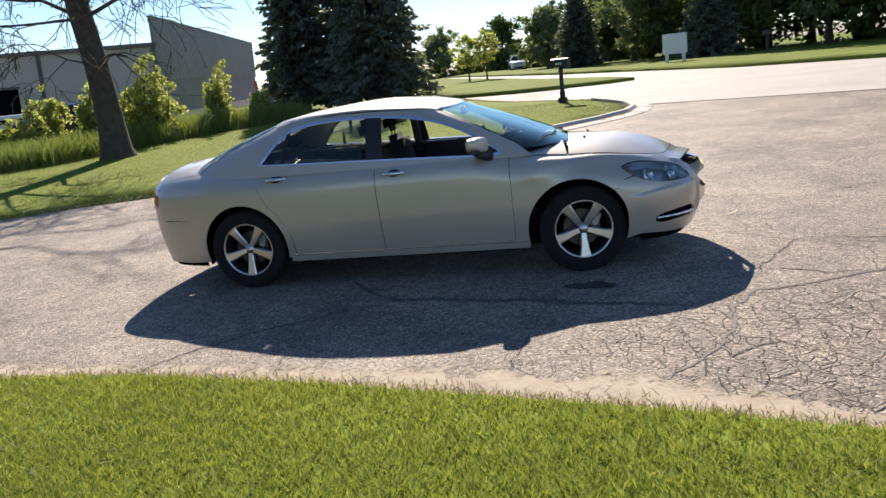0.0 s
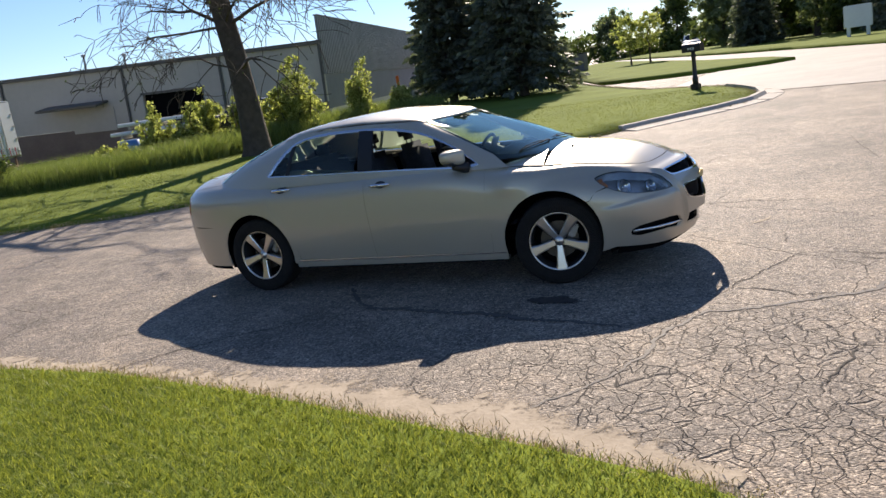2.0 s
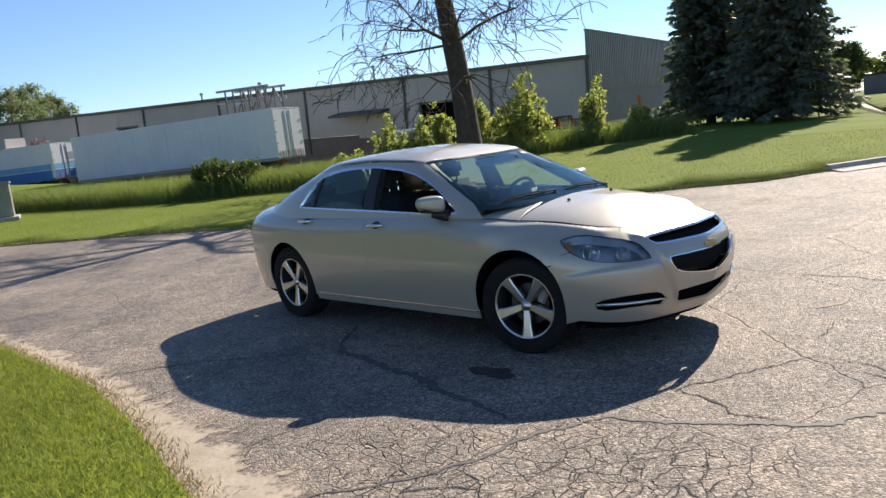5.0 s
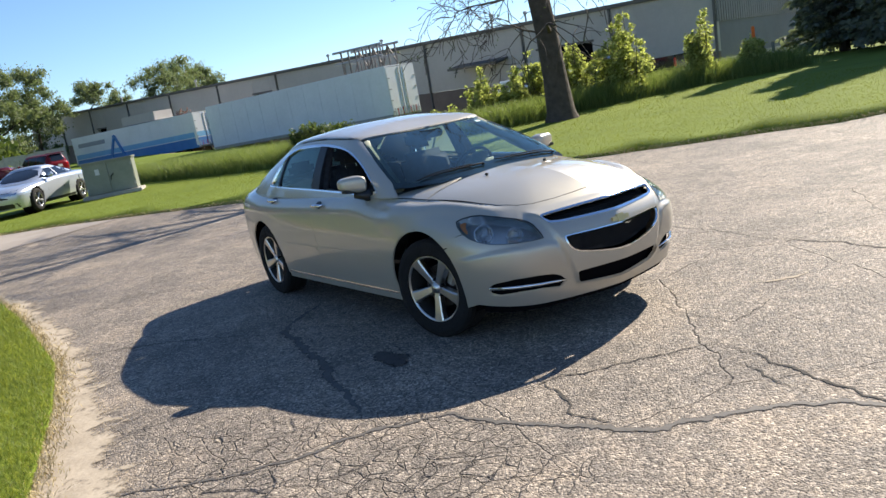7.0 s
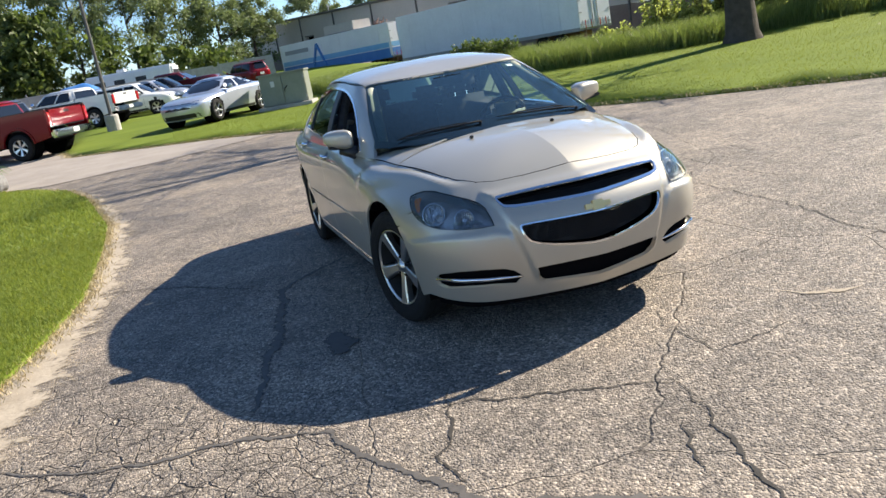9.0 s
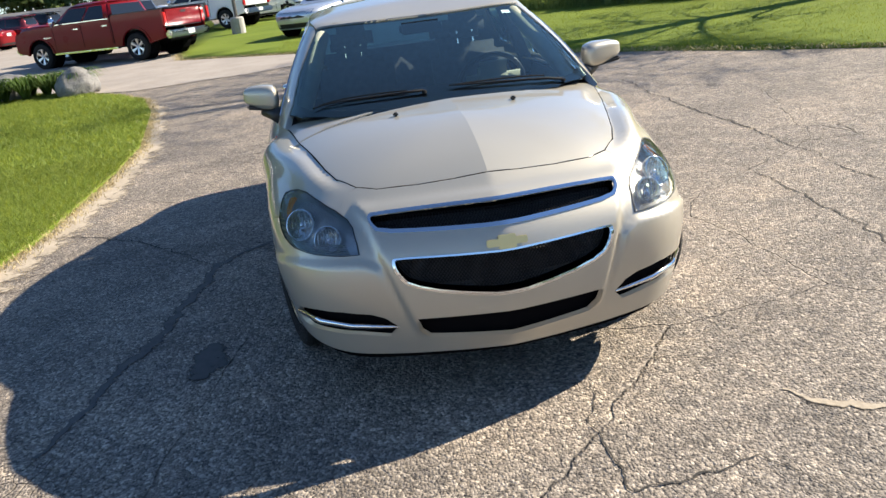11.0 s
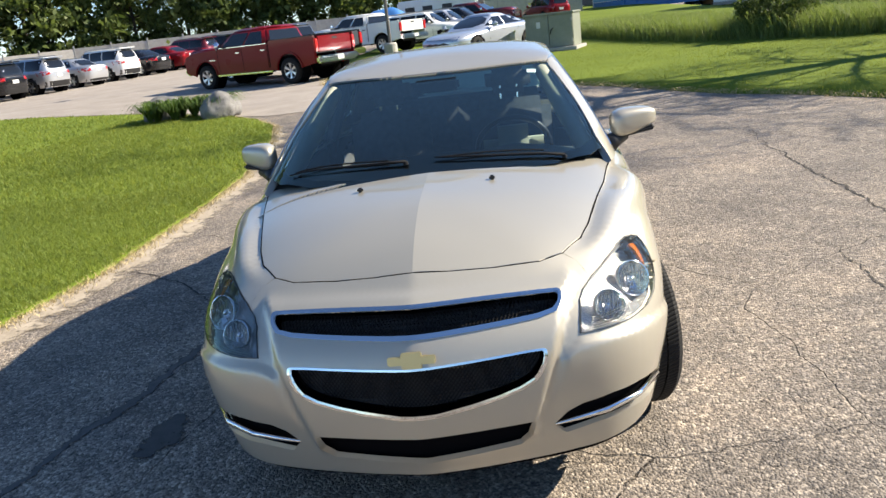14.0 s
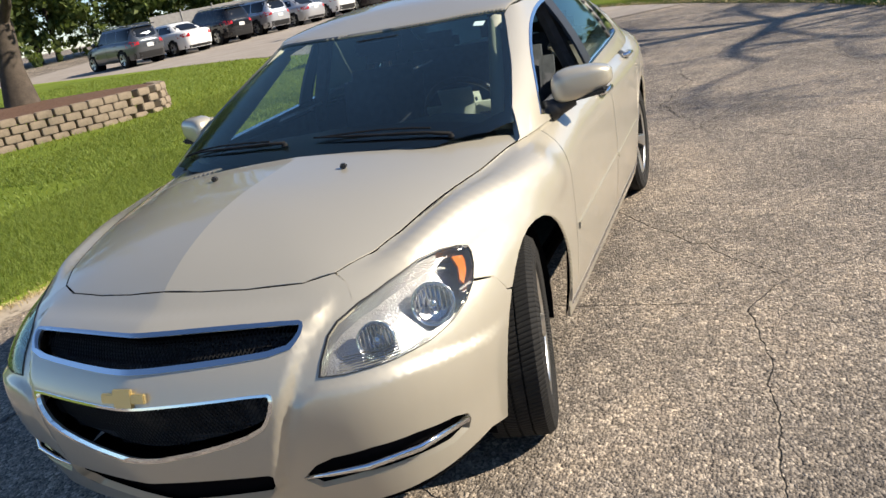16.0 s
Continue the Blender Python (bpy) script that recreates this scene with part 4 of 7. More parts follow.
        low.patch("front_wing", "a", fender, M_PAINT, car, holes=[F(lamp_f, s)], side=s, step=0.022, edge=0.016, shape=crest)
        fd = [(0.892, 0.285), (0.897, 0.5), (0.895, 0.75), (0.888, 0.945), (0.84, 0.955), (0.3, 0.975), (-0.195, 0.995), (-0.191, 0.7), (-0.178, 0.285)]
        door = low.patch("front_door", "y", S(fd), M_PAINT, car, side=s, step=0.05, edge=0.03)
        rd = [(-0.187, 0.285), (-0.200, 0.7), (-0.204, 0.995), (-0.8, 1.02), (-1.262, 1.035), (-1.235, 0.86), (-1.17, 0.72), (-1.06, 0.59), (-0.99, 0.45), (-0.965, 0.285)]
        rear = low.patch("rear_door", "y", S(rd), M_PAINT, car, side=s, step=0.05, edge=0.03)
        quarter = S([(-0.973, 0.24), (-0.998, 0.45), (-1.067, 0.585), (-1.177, 0.715), (-1.242, 0.855), (-1.27, 1.03)]) + [low.T(x, s * y) for x, y in ((-1.35, 0.72), (-1.8, 0.70), (-2.15, 0.66), (-2.3, 0.60))] + S([(-2.32, 0.80), (-2.25, 0.62)]) + S(arc(-1.426, 0.335, 0.39, 137, -12, 16))
        low.patch("rear_quarter", "a", quarter, M_PAINT, car, side=s, step=0.045, edge=0.025)
        low.patch("sill", "y", S([(1.006, 0.215), (1.006, 0.279), (-1.02, 0.279), (-1.02, 0.215)]), M_PAINT, car, side=s, step=0.06)
        low.patch("sill_trim", "y", S([(1.0, 0.268), (1.0, 0.276), (-1.0, 0.276), (-1.0, 0.268)]), M_CHROME, car, side=s, step=0.06, off=0.006, label="thin chrome sill strip")
        for dr, x0, x1 in ((door, 0.86, -0.165), (rear, -0.215, -0.95)):
            low.patch("moulding", "y", S([(x0, 0.520), (x0, 0.545), (x1, 0.553), (x1, 0.528)]), M_PAINT, dr, side=s, step=0.06, off=0.007, thick=0.01)
        for dr, (hx, hz) in zip((door, rear), handles):
            p = low.S(hx, hz, s)
            low.patch("handle_cup", "y", [low.S(hx + 0.055 * math.cos(a), hz + 0.028 * math.sin(a), s) for a in np.linspace(0, 2 * math.pi, 17)[:-1]], M_POCKET, dr, side=s, step=0.03, off=0.002, thick=0)
            bm = tube([(hx - 0.10, p.y + s * 0.012, hz - 0.002), (hx - 0.06, p.y + s * 0.034, hz), (hx + 0.06, p.y + s * 0.034, hz + 0.002), (hx + 0.10, p.y + s * 0.010, hz + 0.002)], [0.012, 0.014, 0.014, 0.011], 10)
            part("door_handle", bm, M_CHROME, dr, "chrome pull handle", smooth=True)
        # upper frame, windows
        dlo = rounded([(-1.235, 1.036), (-1.19, 1.030), (-0.7, 1.012), (-0.19, 0.995), (0.40, 0.972), (0.875, 0.948), (0.74, 1.05), (0.585, 1.148), (0.42, 1.225), (0.25, 1.283), (0.02, 1.327), (-0.22, 1.347), (-0.45, 1.354), (-0.66, 1.350), (-0.82, 1.334), (-0.95, 1.302), (-1.05, 1.246), (-1.145, 1.15), (-1.205, 1.07)], 1)
        cx, cz = -0.25, 1.15
        dli = [(cx + (x - cx) * 0.978, cz + (z - cz) * 0.925) for x, z in dlo]
        rail = curve([(-1.14, 1.353), (-0.4, 1.384), (0.33, 1.349)])
        frame_out = [(1.065, 0.940), (0.945, 1.033), (0.80, 1.108), (0.56, 1.225), (0.34, 1.325), (0.26, 1.352)] + [(x, rail(x) - 0.003) for x in (0.1, -0.2, -0.5, -0.8, -1.05)] + [(-1.14, 1.335), (-1.40, 1.235), (-1.70, 1.11), (-1.95, 1.0), (-2.02, 0.94)]
        cab.patch("window_frame", "y", [cab.S(x, z, s) for x, z in frame_out], M_PAINT, car, holes=[[cab.S(x, z, s) for x, z in dlo]], side=s, step=0.05, edge=0.02, thick=0.03)
        cab.patch("window_trim", "y", [cab.S(x, z, s) for x, z in dlo], M_CHROME, car, holes=[[cab.S(x, z, s) for x, z in dli]], side=s, step=0.03, off=0.004, thick=0.02, label="chrome strip round the side windows", edge=0.015)
        cab.patch("window_pillar", "y", [cab.S(x, z, s) for x, z in ((-0.13, 0.99), (-0.16, 1.347), (-0.29, 1.352), (-0.27, 0.99))], M_BLACK, car, side=s, step=0.05, off=-0.002)
        cab.patch("window_bar", "y", [cab.S(x, z, s) for x, z in ((-1.00, 1.02), (-0.955, 1.30), (-0.985, 1.29), (-1.03, 1.02))], M_BLACK, car, side=s, step=0.05, off=-0.002)
        pane = cab.patch("rear_side_window", "y", [cab.S(x, z, s) for x, z in dli if x < -0.2] + [cab.S(-0.22, 1.335, s), cab.S(-0.22, 1.0, s)][:0], M_GLASS, car, side=s, step=0.08, off=-0.012, thick=0, label="tinted rear side window")
        # mirror
        mx, my, mz, half = (0.645, 0.925, 1.045, 0.112) if s > 0 else (0.645, -0.888, 1.052, 0.090)
        bm = bmesh.new()
        bmesh.ops.create_uvsphere(bm, u_segments=36, v_segments=20, radius=1.0)
        for v in bm.verts:
            x, y, z = (math.copysign(abs(c) ** 0.55, c) for c in v.co)
            tall = 0.060 - 0.013 * y - 0.006 * y * y
            v.co = (mx + (0.075 * x * (1 - 0.25 * y) if x > 0 else 0.040 * x) - 0.025 * y, my + s * half * y, mz + tall * z + 0.010 * y + 0.004)
        if s < 0:
            bmesh.ops.reverse_faces(bm, faces=bm.faces)
        mirror = part("door_mirror", bm, M_PAINT, car, "body-coloured door mirror", smooth=True)
        part("mirror_base", tube([(0.74, s * 0.79, 0.955), (0.70, s * 0.83, 0.968), (0.66, s * 0.88, 0.985)], [0.05, 0.036, 0.03], 12), M_BLACK, mirror, smooth=True)
        part("mirror_skirt", box((mx + 0.008, my, mz - 0.050), (0.090, half * 1.7, 0.022), Matrix.Rotation(s * radians(9), 4, "X"), 0.009), M_BLACK, mirror)
        part("mirror_pane", box((mx - 0.042, my, mz + 0.006), (0.006, half * 1.5, 0.08), None, 0.002), M_MIRROR, mirror)
    # roof, screens
    rail_y = 0.592
    roof = [cab.T(x, y) for x, y in [(0.352, 0.0), (0.345, 0.25), (0.327, 0.45), (0.300, 0.564), (0.1, rail_y), (-0.5, rail_y + 0.004), (-1.0, rail_y - 0.005), (-1.11, 0.572), (-1.13, 0.4), (-1.13, 0.0)]]
    roof += [Vector((p.x, -p.y, p.z)) for p in roof[-2:0:-1]]
    cab.patch("roof", "z", roof, M_PAINT, car, step=0.03, edge=0.015, off=0.004)
    ws = [(1.35, 0.0), (1.31, 0.3), (1.24, 0.52), (1.12, 0.675), (1.0, 0.742), (0.85, 0.715), (0.6, 0.655), (0.38, 0.595), (0.297, 0.563), (0.325, 0.45), (0.343, 0.25), (0.350, 0.0)]
    ring = [cab.T(x, y) for x, y in ws] + [cab.T(x, -y) for x, y in ws[-2:0:-1]]
    pane = cab.patch("windscreen", "z", ring, M_SHIELD, car, step=0.06, off=-0.005, thick=0, label="tinted glass windscreen", edge=0.03)
    band = [(0.70 + (x - 0.70) * 0.93, y * 0.945) for x, y in ws]
    ring_in = [cab.T(x, y) for x, y in band] + [cab.T(x, -y) for x, y in band[-2:0:-1]]
    cab.patch("windscreen_border", "z", ring, M_BLACK, pane, holes=[ring_in], step=0.03, off=-0.009, thick=0, edge=0.02)
    cab.patch("sticker", "z", [cab.T(x, y) for x, y in ((0.40, 0.50), (0.40, 0.455), (0.44, 0.455), (0.44, 0.50))], M_STICKER, pane, step=0.03, off=-0.004, thick=0, label="small pale inspection sticker")
    bk = [(-1.14, 0.0), (-1.14, 0.4), (-1.13, 0.545), (-1.3, 0.58), (-1.6, 0.65), (-1.82, 0.70), (-1.95, 0.5), (-2.0, 0.0)]
    ring = [cab.T(x, y) for x, y in bk] + [cab.T(x, -y) for x, y in bk[-2:0:-1]]
    pane = cab.patch("rear_screen", "z", ring, M_SHIELD, car, step=0.08, off=0.001, thick=0, label="rear window glass")
    # boot, tail
    lid = [(-1.48, 0.0), (-1.48, 0.66), (-1.56, 0.711), (-1.8, 0.697), (-2.15, 0.657), (-2.28, 0.607), (-2.33, 0.4), (-2.34, 0.0)]
    ring = [low.T(x, y) for x, y in lid] + [low.T(x, -y) for x, y in lid[-2:0:-1]]
    low.patch("boot_lid", "z", ring, M_PAINT, car, step=0.06)
    tail = Hull(LOW, xc=-1.2)
    tail.v = [Vector((-p.x, p.y, p.z)) for p in tail.v]
    tail.n = [Vector((-p.x, p.y, p.z)) for p in tail.n]
    tail.f = [(a, c, b) for a, b, c in tail.f]
    tail.tree = BVHTree.FromPolygons(tail.v, tail.f)
    tail.xc = 1.2

    def behind(ob):
        ob.rotation_euler = (0, 0, math.pi)
        return ob
    arch_l = [tail.S(x, z, 1) for x, z in [(2.25, 0.612), (1.75, 0.612)] + arc(1.426, 0.335, 0.392, 42, -14, 8)]
    arch_r = [Vector((p.x, -p.y, p.z)) for p in arch_l[::-1]]
    tl = [tail.F(a, z) for a, z in ((-48, 0.66), (-48, 0.95), (0, 0.97), (48, 0.95), (48, 0.66))] + arch_l + [tail.F(a, 0.235) for a in (45, 30, 0, -30, -45)] + arch_r
    behind(tail.patch("rear_bumper", "f", tl, M_PAINT, car, step=0.06, edge=0.03))
    for s in (1, -1):
        behind(tail.patch("tail_lamp", "f", [tail.F(s * a, z) for a, z in ((18, 0.90), (19, 0.76), (33, 0.74), (33.5, 0.90))], M_RED_LENS, car, step=0.06, off=0.004, label="red tail lamp"))
    # inner shell, so that the joints look into dark: shade put into its colour
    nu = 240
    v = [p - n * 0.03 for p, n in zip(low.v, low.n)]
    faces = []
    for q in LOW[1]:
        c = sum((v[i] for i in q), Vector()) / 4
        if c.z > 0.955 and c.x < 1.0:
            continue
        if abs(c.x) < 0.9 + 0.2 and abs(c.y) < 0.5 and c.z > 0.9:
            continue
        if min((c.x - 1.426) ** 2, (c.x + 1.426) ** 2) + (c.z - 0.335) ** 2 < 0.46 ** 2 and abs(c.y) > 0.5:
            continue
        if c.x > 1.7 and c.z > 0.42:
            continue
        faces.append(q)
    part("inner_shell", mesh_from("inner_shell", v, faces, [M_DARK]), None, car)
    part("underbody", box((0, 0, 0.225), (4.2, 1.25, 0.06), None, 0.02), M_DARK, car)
    # solid block in place of an unlit engine bay, its darkness only colour
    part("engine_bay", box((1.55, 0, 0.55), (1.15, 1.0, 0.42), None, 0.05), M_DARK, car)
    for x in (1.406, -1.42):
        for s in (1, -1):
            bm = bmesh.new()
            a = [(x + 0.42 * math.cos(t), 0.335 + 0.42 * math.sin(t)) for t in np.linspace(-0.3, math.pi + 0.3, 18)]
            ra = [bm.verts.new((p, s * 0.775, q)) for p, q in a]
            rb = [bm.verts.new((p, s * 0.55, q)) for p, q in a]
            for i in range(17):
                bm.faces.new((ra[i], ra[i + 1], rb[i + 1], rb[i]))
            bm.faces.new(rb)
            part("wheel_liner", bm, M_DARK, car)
            steer = radians(13) if x > 0 else 0
            wheel(car, (x, s * 0.735, 0.335), (0 if s < 0 else math.pi) + steer)
    # wipers
    for y0, y1, x0, x1 in ((0.56, 0.02, 1.185, 1.18), (-0.10, -0.62, 1.19, 1.115)):
        p, q = cab.T(x0, y0), cab.T(x1, y1)
        pts = [cab.T(x0 + (x1 - x0) * t + 0.02 * math.sin(math.pi * t), y0 + (y1 - y0) * t) + Vector((0.004, 0, 0.007)) for t in np.linspace(0, 1, 8)]
        wiper = part("wiper", tube(pts, [0.006, 0.006, 0.0055, 0.005, 0.0045, 0.004, 0.0035, 0.003], 6), M_MESH, car, "black wiper arm", smooth=True)
        base = cab.T(x0 + 0.01, y0)
        part("wiper_pivot", lathe([(0.0005, 0.014), (0.009, 0.012), (0.012, 0.0)], 12), M_MESH, wiper).location = base
        blade = [cab.T(x0 - 0.018 + (x1 - x0 + 0.02) * t, y0 - s * 0 + (y1 - y0) * (0.15 + 0.80 * t)) + Vector((0.002, 0, 0.006)) for t in np.linspace(0, 1, 8)]
        part("wiper_blade", tube(blade, 0.0035, 5), M_MESH, wiper)
    low.patch("cowl", "z", [low.T(x, y) for x, y in ((1.0, 0.75), (1.20, 0.60), (1.31, 0.35), (1.345, 0.0), (1.31, -0.35), (1.20, -0.60), (1.0, -0.75), (0.9, -0.70), (0.95, 0), (0.9, 0.70))], M_BLACK, car, step=0.06, off=-0.021)
    # cabin
    bm = bmesh.new()
    prof = [(1.12, 0.955), (0.95, 0.985), (0.75, 0.975), (0.60, 0.93), (0.52, 0.84), (0.55, 0.70), (0.62, 0.5), (1.1, 0.5)]
    prev = None
    for y in np.linspace(-0.74, 0.74, 13):
        hump = 0.035 * math.exp(-((y - 0.36) / 0.17) ** 2) + 0.012 * math.exp(-((y + 0.36) / 0.2) ** 2)
        row = [bm.verts.new((x - 0.05 * (abs(y) / 0.74) ** 2, y, z + (hump if 0.5 < x < 0.8 and z > 0.9 else 0) - 0.03 * (abs(y) / 0.74) ** 3)) for x, z in prof]
        if prev:
            for i in range(len(prof) - 1):
                bm.faces.new((prev[i], row[i], row[i + 1], prev[i + 1]))
        prev = row
    bmesh.ops.recalc_face_normals(bm, faces=bm.faces)
    part("dashboard", bm, M_DASH, car, "grey-green moulded dashboard", smooth=True)
    bm = bmesh.new()
    add_tube(bm, [Matrix.Rotation(radians(-65), 4, "Y") @ Vector((0.185 * math.cos(a), 0.185 * math.sin(a), 0)) + Vector((0.42, 0.36, 0.93)) for a in np.linspace(0, 2 * math.pi, 33)], 0.014, 8, False)
    add_box(bm, (0.44, 0.36, 0.93), (0.05, 0.15, 0.12), Matrix.Rotation(radians(25), 4, "Y"), 0.02)
    add_box(bm, (0.43, 0.36, 0.935), (0.02, 0.34, 0.035), Matrix.Rotation(radians(25), 4, "Y"), 0.006)
    wheel_ob = part("steering_wheel", bm, M_BLACK, car, smooth=True)
    part("hub", box((0.50, 0.36, 0.975), (0.16, 0.30, 0.20), Matrix.Rotation(radians(25), 4, "Y"), 0.075), M_TRIM_LIGHT, wheel_ob, "pale padded steering wheel hub", smooth=True)
    for y in (-0.36, 0.36):
        seat(car, 0.02, y)
    rear = part("rear_bench", box((-0.95, 0, 0.50), (0.5, 1.25, 0.2), None, 0.07), M_INTERIOR, car, "dark cloth rear bench", smooth=True)
    part("backrest", box((-1.24, 0, 0.82), (0.16, 1.25, 0.55), Matrix.Rotation(radians(-20), 4, "Y"), 0.06), M_INTERIOR, rear, smooth=True)
    for y in (-0.38, 0.38):
        part("headrest", box((-1.38, y, 1.12), (0.1, 0.26, 0.14), None, 0.04), M_INTERIOR, rear, smooth=True)
    part("parcel_shelf", box((-1.47, 0, 1.035), (0.36, 1.2, 0.02), None, 0.006), M_INTERIOR, car)
    part("headliner", box((-0.42, 0, 1.335), (1.15, 1.04, 0.02), None, 0.008), M_TRIM_LIGHT, car)
    for s in (1, -1):
        part("pillar_trim", tube([(0.96, s * 0.675, 0.965), (0.68, s * 0.615, 1.115), (0.34, s * 0.53, 1.30)], [0.040, 0.046, 0.036], 8), M_TRIM_LIGHT, car, "pale pillar trim", smooth=True)
        part("door_card", box((0.33, s * 0.755, 0.77), (1.02, 0.06, 0.42), None, 0.025), M_INTERIOR, car)
        part("pillar_inner", tube([(-0.22, s * 0.74, 0.9), (-0.22, s * 0.58, 1.34)], 0.04, 8), M_INTERIOR, car)
    part("rear_view_mirror", box((0.42, 0, 1.285), (0.035, 0.23, 0.065), None, 0.014), M_BLACK, car)
    part("floor_pan", box((-0.1, 0, 0.36), (2.4, 1.4, 0.06), None, 0.01), M_DARK, car)
    return car


sedan()


# ---- plants ----
def leaf_cloud(centres, radii, count, size, rng, squash=0.8):
    """Many small leaves about the centres, as vertices and faces."""
    c = np.array(centres, float)
    r = np.array(radii, float)
    pick = rng.choice(len(c), count, p=r ** 2 / np.sum(r ** 2))
    d = rng.normal(size=(count, 3))
    d /= np.linalg.norm(d, axis=1)[:, None]
    rad = r[pick] * np.abs(rng.normal(0.55, 0.40, count))
    p = c[pick] + d * rad[:, None] * np.array([1, 1, squash])
    u = rng.normal(size=(count, 3))
    u /= np.linalg.norm(u, axis=1)[:, None]
    w = np.cross(u, rng.normal(size=(count, 3)))
    w /= np.linalg.norm(w, axis=1)[:, None]
    s = size * rng.uniform(0.6, 1.4, count)[:, None]
    v = np.stack([p - u * s, p + w * s * 0.5, p + u * s, p - w * s * 0.5], 1).reshape(-1, 3)
    f = np.arange(count * 4).reshape(-1, 4)
    return v, f


def mesh_np(name, v, f, mat, smooth=False):
    me = bpy.data.meshes.new(name)
    k = f.shape[1]
    me.vertices.add(len(v))
    me.vertices.foreach_set("co", np.ascontiguousarray(v, dtype=np.float32).ravel())
    me.loops.add(f.size)
    me.loops.foreach_set("vertex_index", f.astype(np.int32).ravel())
    me.polygons.add(len(f))
    me.polygons.foreach_set("loop_start", np.arange(0, f.size, k, dtype=np.int32))
    me.polygons.foreach_set("loop_total", np.full(len(f), k, dtype=np.int32))
    me.update(calc_edges=True)
    me.materials.append(mat)
    return me


def limbs(bm, rng, start, direction, length, radius, depth, tips, bend=0.25, droop=0.0, fork=3):
    """Branches that fork and thin out."""
    pts, rad = [Vector(start)], [radius]
    d = Vector(direction).normalized()
    n = 5
    for i in range(n):
        d = (d + Vector(rng.normal(size=3)) * bend * 0.4 + Vector((0, 0, -droop * (i / n)))).normalized()
        pts.append(pts[-1] + d * length / n)
        rad.append(max(0.009, radius * (1 - 0.6 * (i + 1) / n)))
    add_tube(bm, pts, rad, 7 if radius > 0.05 else 4, False)
    if depth == 0:
        tips.append(pts[-1])
        return
    for k in range(fork):
        i = int(rng.integers(2, n + 1))
        side = Vector(rng.normal(size=3))
        side = (side - d * side.dot(d)).normalized()
        limbs(bm, rng, pts[i], d * 0.75 + side * 0.8 + Vector((0, 0, 0.12)), length * rng.uniform(0.5, 0.75), rad[i] * 0.62, depth - 1, tips, bend, droop, fork)
    tips.append(pts[-1])


def broad_tree(name, label, at, height, trunk, spread, leaves, size, mat, seed, bare=0.35, group=""):
    """A leafy tree: trunk, limbs and a ragged crown."""
    rng = np.random.default_rng(seed)
    tree = empty(name, label, "tree", group, m=pose(*at))
    bm = bmesh.new()
    tips = []
    n = 6
    pts = [Vector((rng.normal() * 0.03 * i, rng.normal() * 0.03 * i, height * 0.75 * i / n)) for i in range(n + 1)]
    add_tube(bm, pts, [trunk * (1.35 if i == 0 else 1 - 0.75 * i / n) for i in range(n + 1)], 10, False)
    for i in range(7):
        k = int(rng.integers(2, n + 1))
        a = i * 2.4 + rng.uniform(0, 0.8)
        limbs(bm, rng, pts[k], (math.cos(a), math.sin(a), rng.uniform(0.4, 1.1)), spread * rng.uniform(0.7, 1.05), trunk * 0.4, 1, tips)
    part("trunk", bm, M_BARK, tree, smooth=True)
    cen = [(p.x, p.y, p.z) for p in tips if p.z > height * bare] + [(pts[-1].x, pts[-1].y, height * 0.9)]
    for _ in range(64):
        t = rng.uniform(0, 1)
        z = height * (bare + 0.06 + (0.97 - bare) * t)
        r = spread * (0.95 * math.sin(math.pi * min(1, 0.18 + 0.80 * t)) ** 0.7) * math.sqrt(rng.uniform(0.1, 1))
        a = rng.uniform(0, 6.28)
        cen.append((r * math.cos(a), r * math.sin(a), z))
    rad = [spread * rng.uniform(0.15, 0.36) for _ in cen]
    v, f = leaf_cloud(cen, rad, leaves, size, rng)
    part("crown", mesh_np("crown", v, f, mat), None, tree)
    return tree


def thicket(name, line, height, depth, leaves, size, mat, label, seed):
    """A far ragged belt of undergrowth, as one mesh of stuff."""
    rng = np.random.default_rng(seed)
    pts = densify(line, 1.2, False)
    cen, rad = [], []
    for x, y in pts:
        for _ in range(5):
            dx, dy, t = rng.normal() * depth * 0.4, rng.normal() * depth * 0.4, rng.uniform(0, 1)
            h = height * (0.75 + 0.35 * math.sin(x * 0.31 + y * 0.17))
            cen.append((x + dx, y + dy, gz(x, y) + h * t))
            rad.append(rng.uniform(0.5, 1.2) * min(1.3, height * 0.3))
    v, f = leaf_cloud(cen, rad, leaves, size, rng)
    return tagged(part(name, mesh_np(name, v, f, mat), None), label, "undergrowth", kind="stuff")


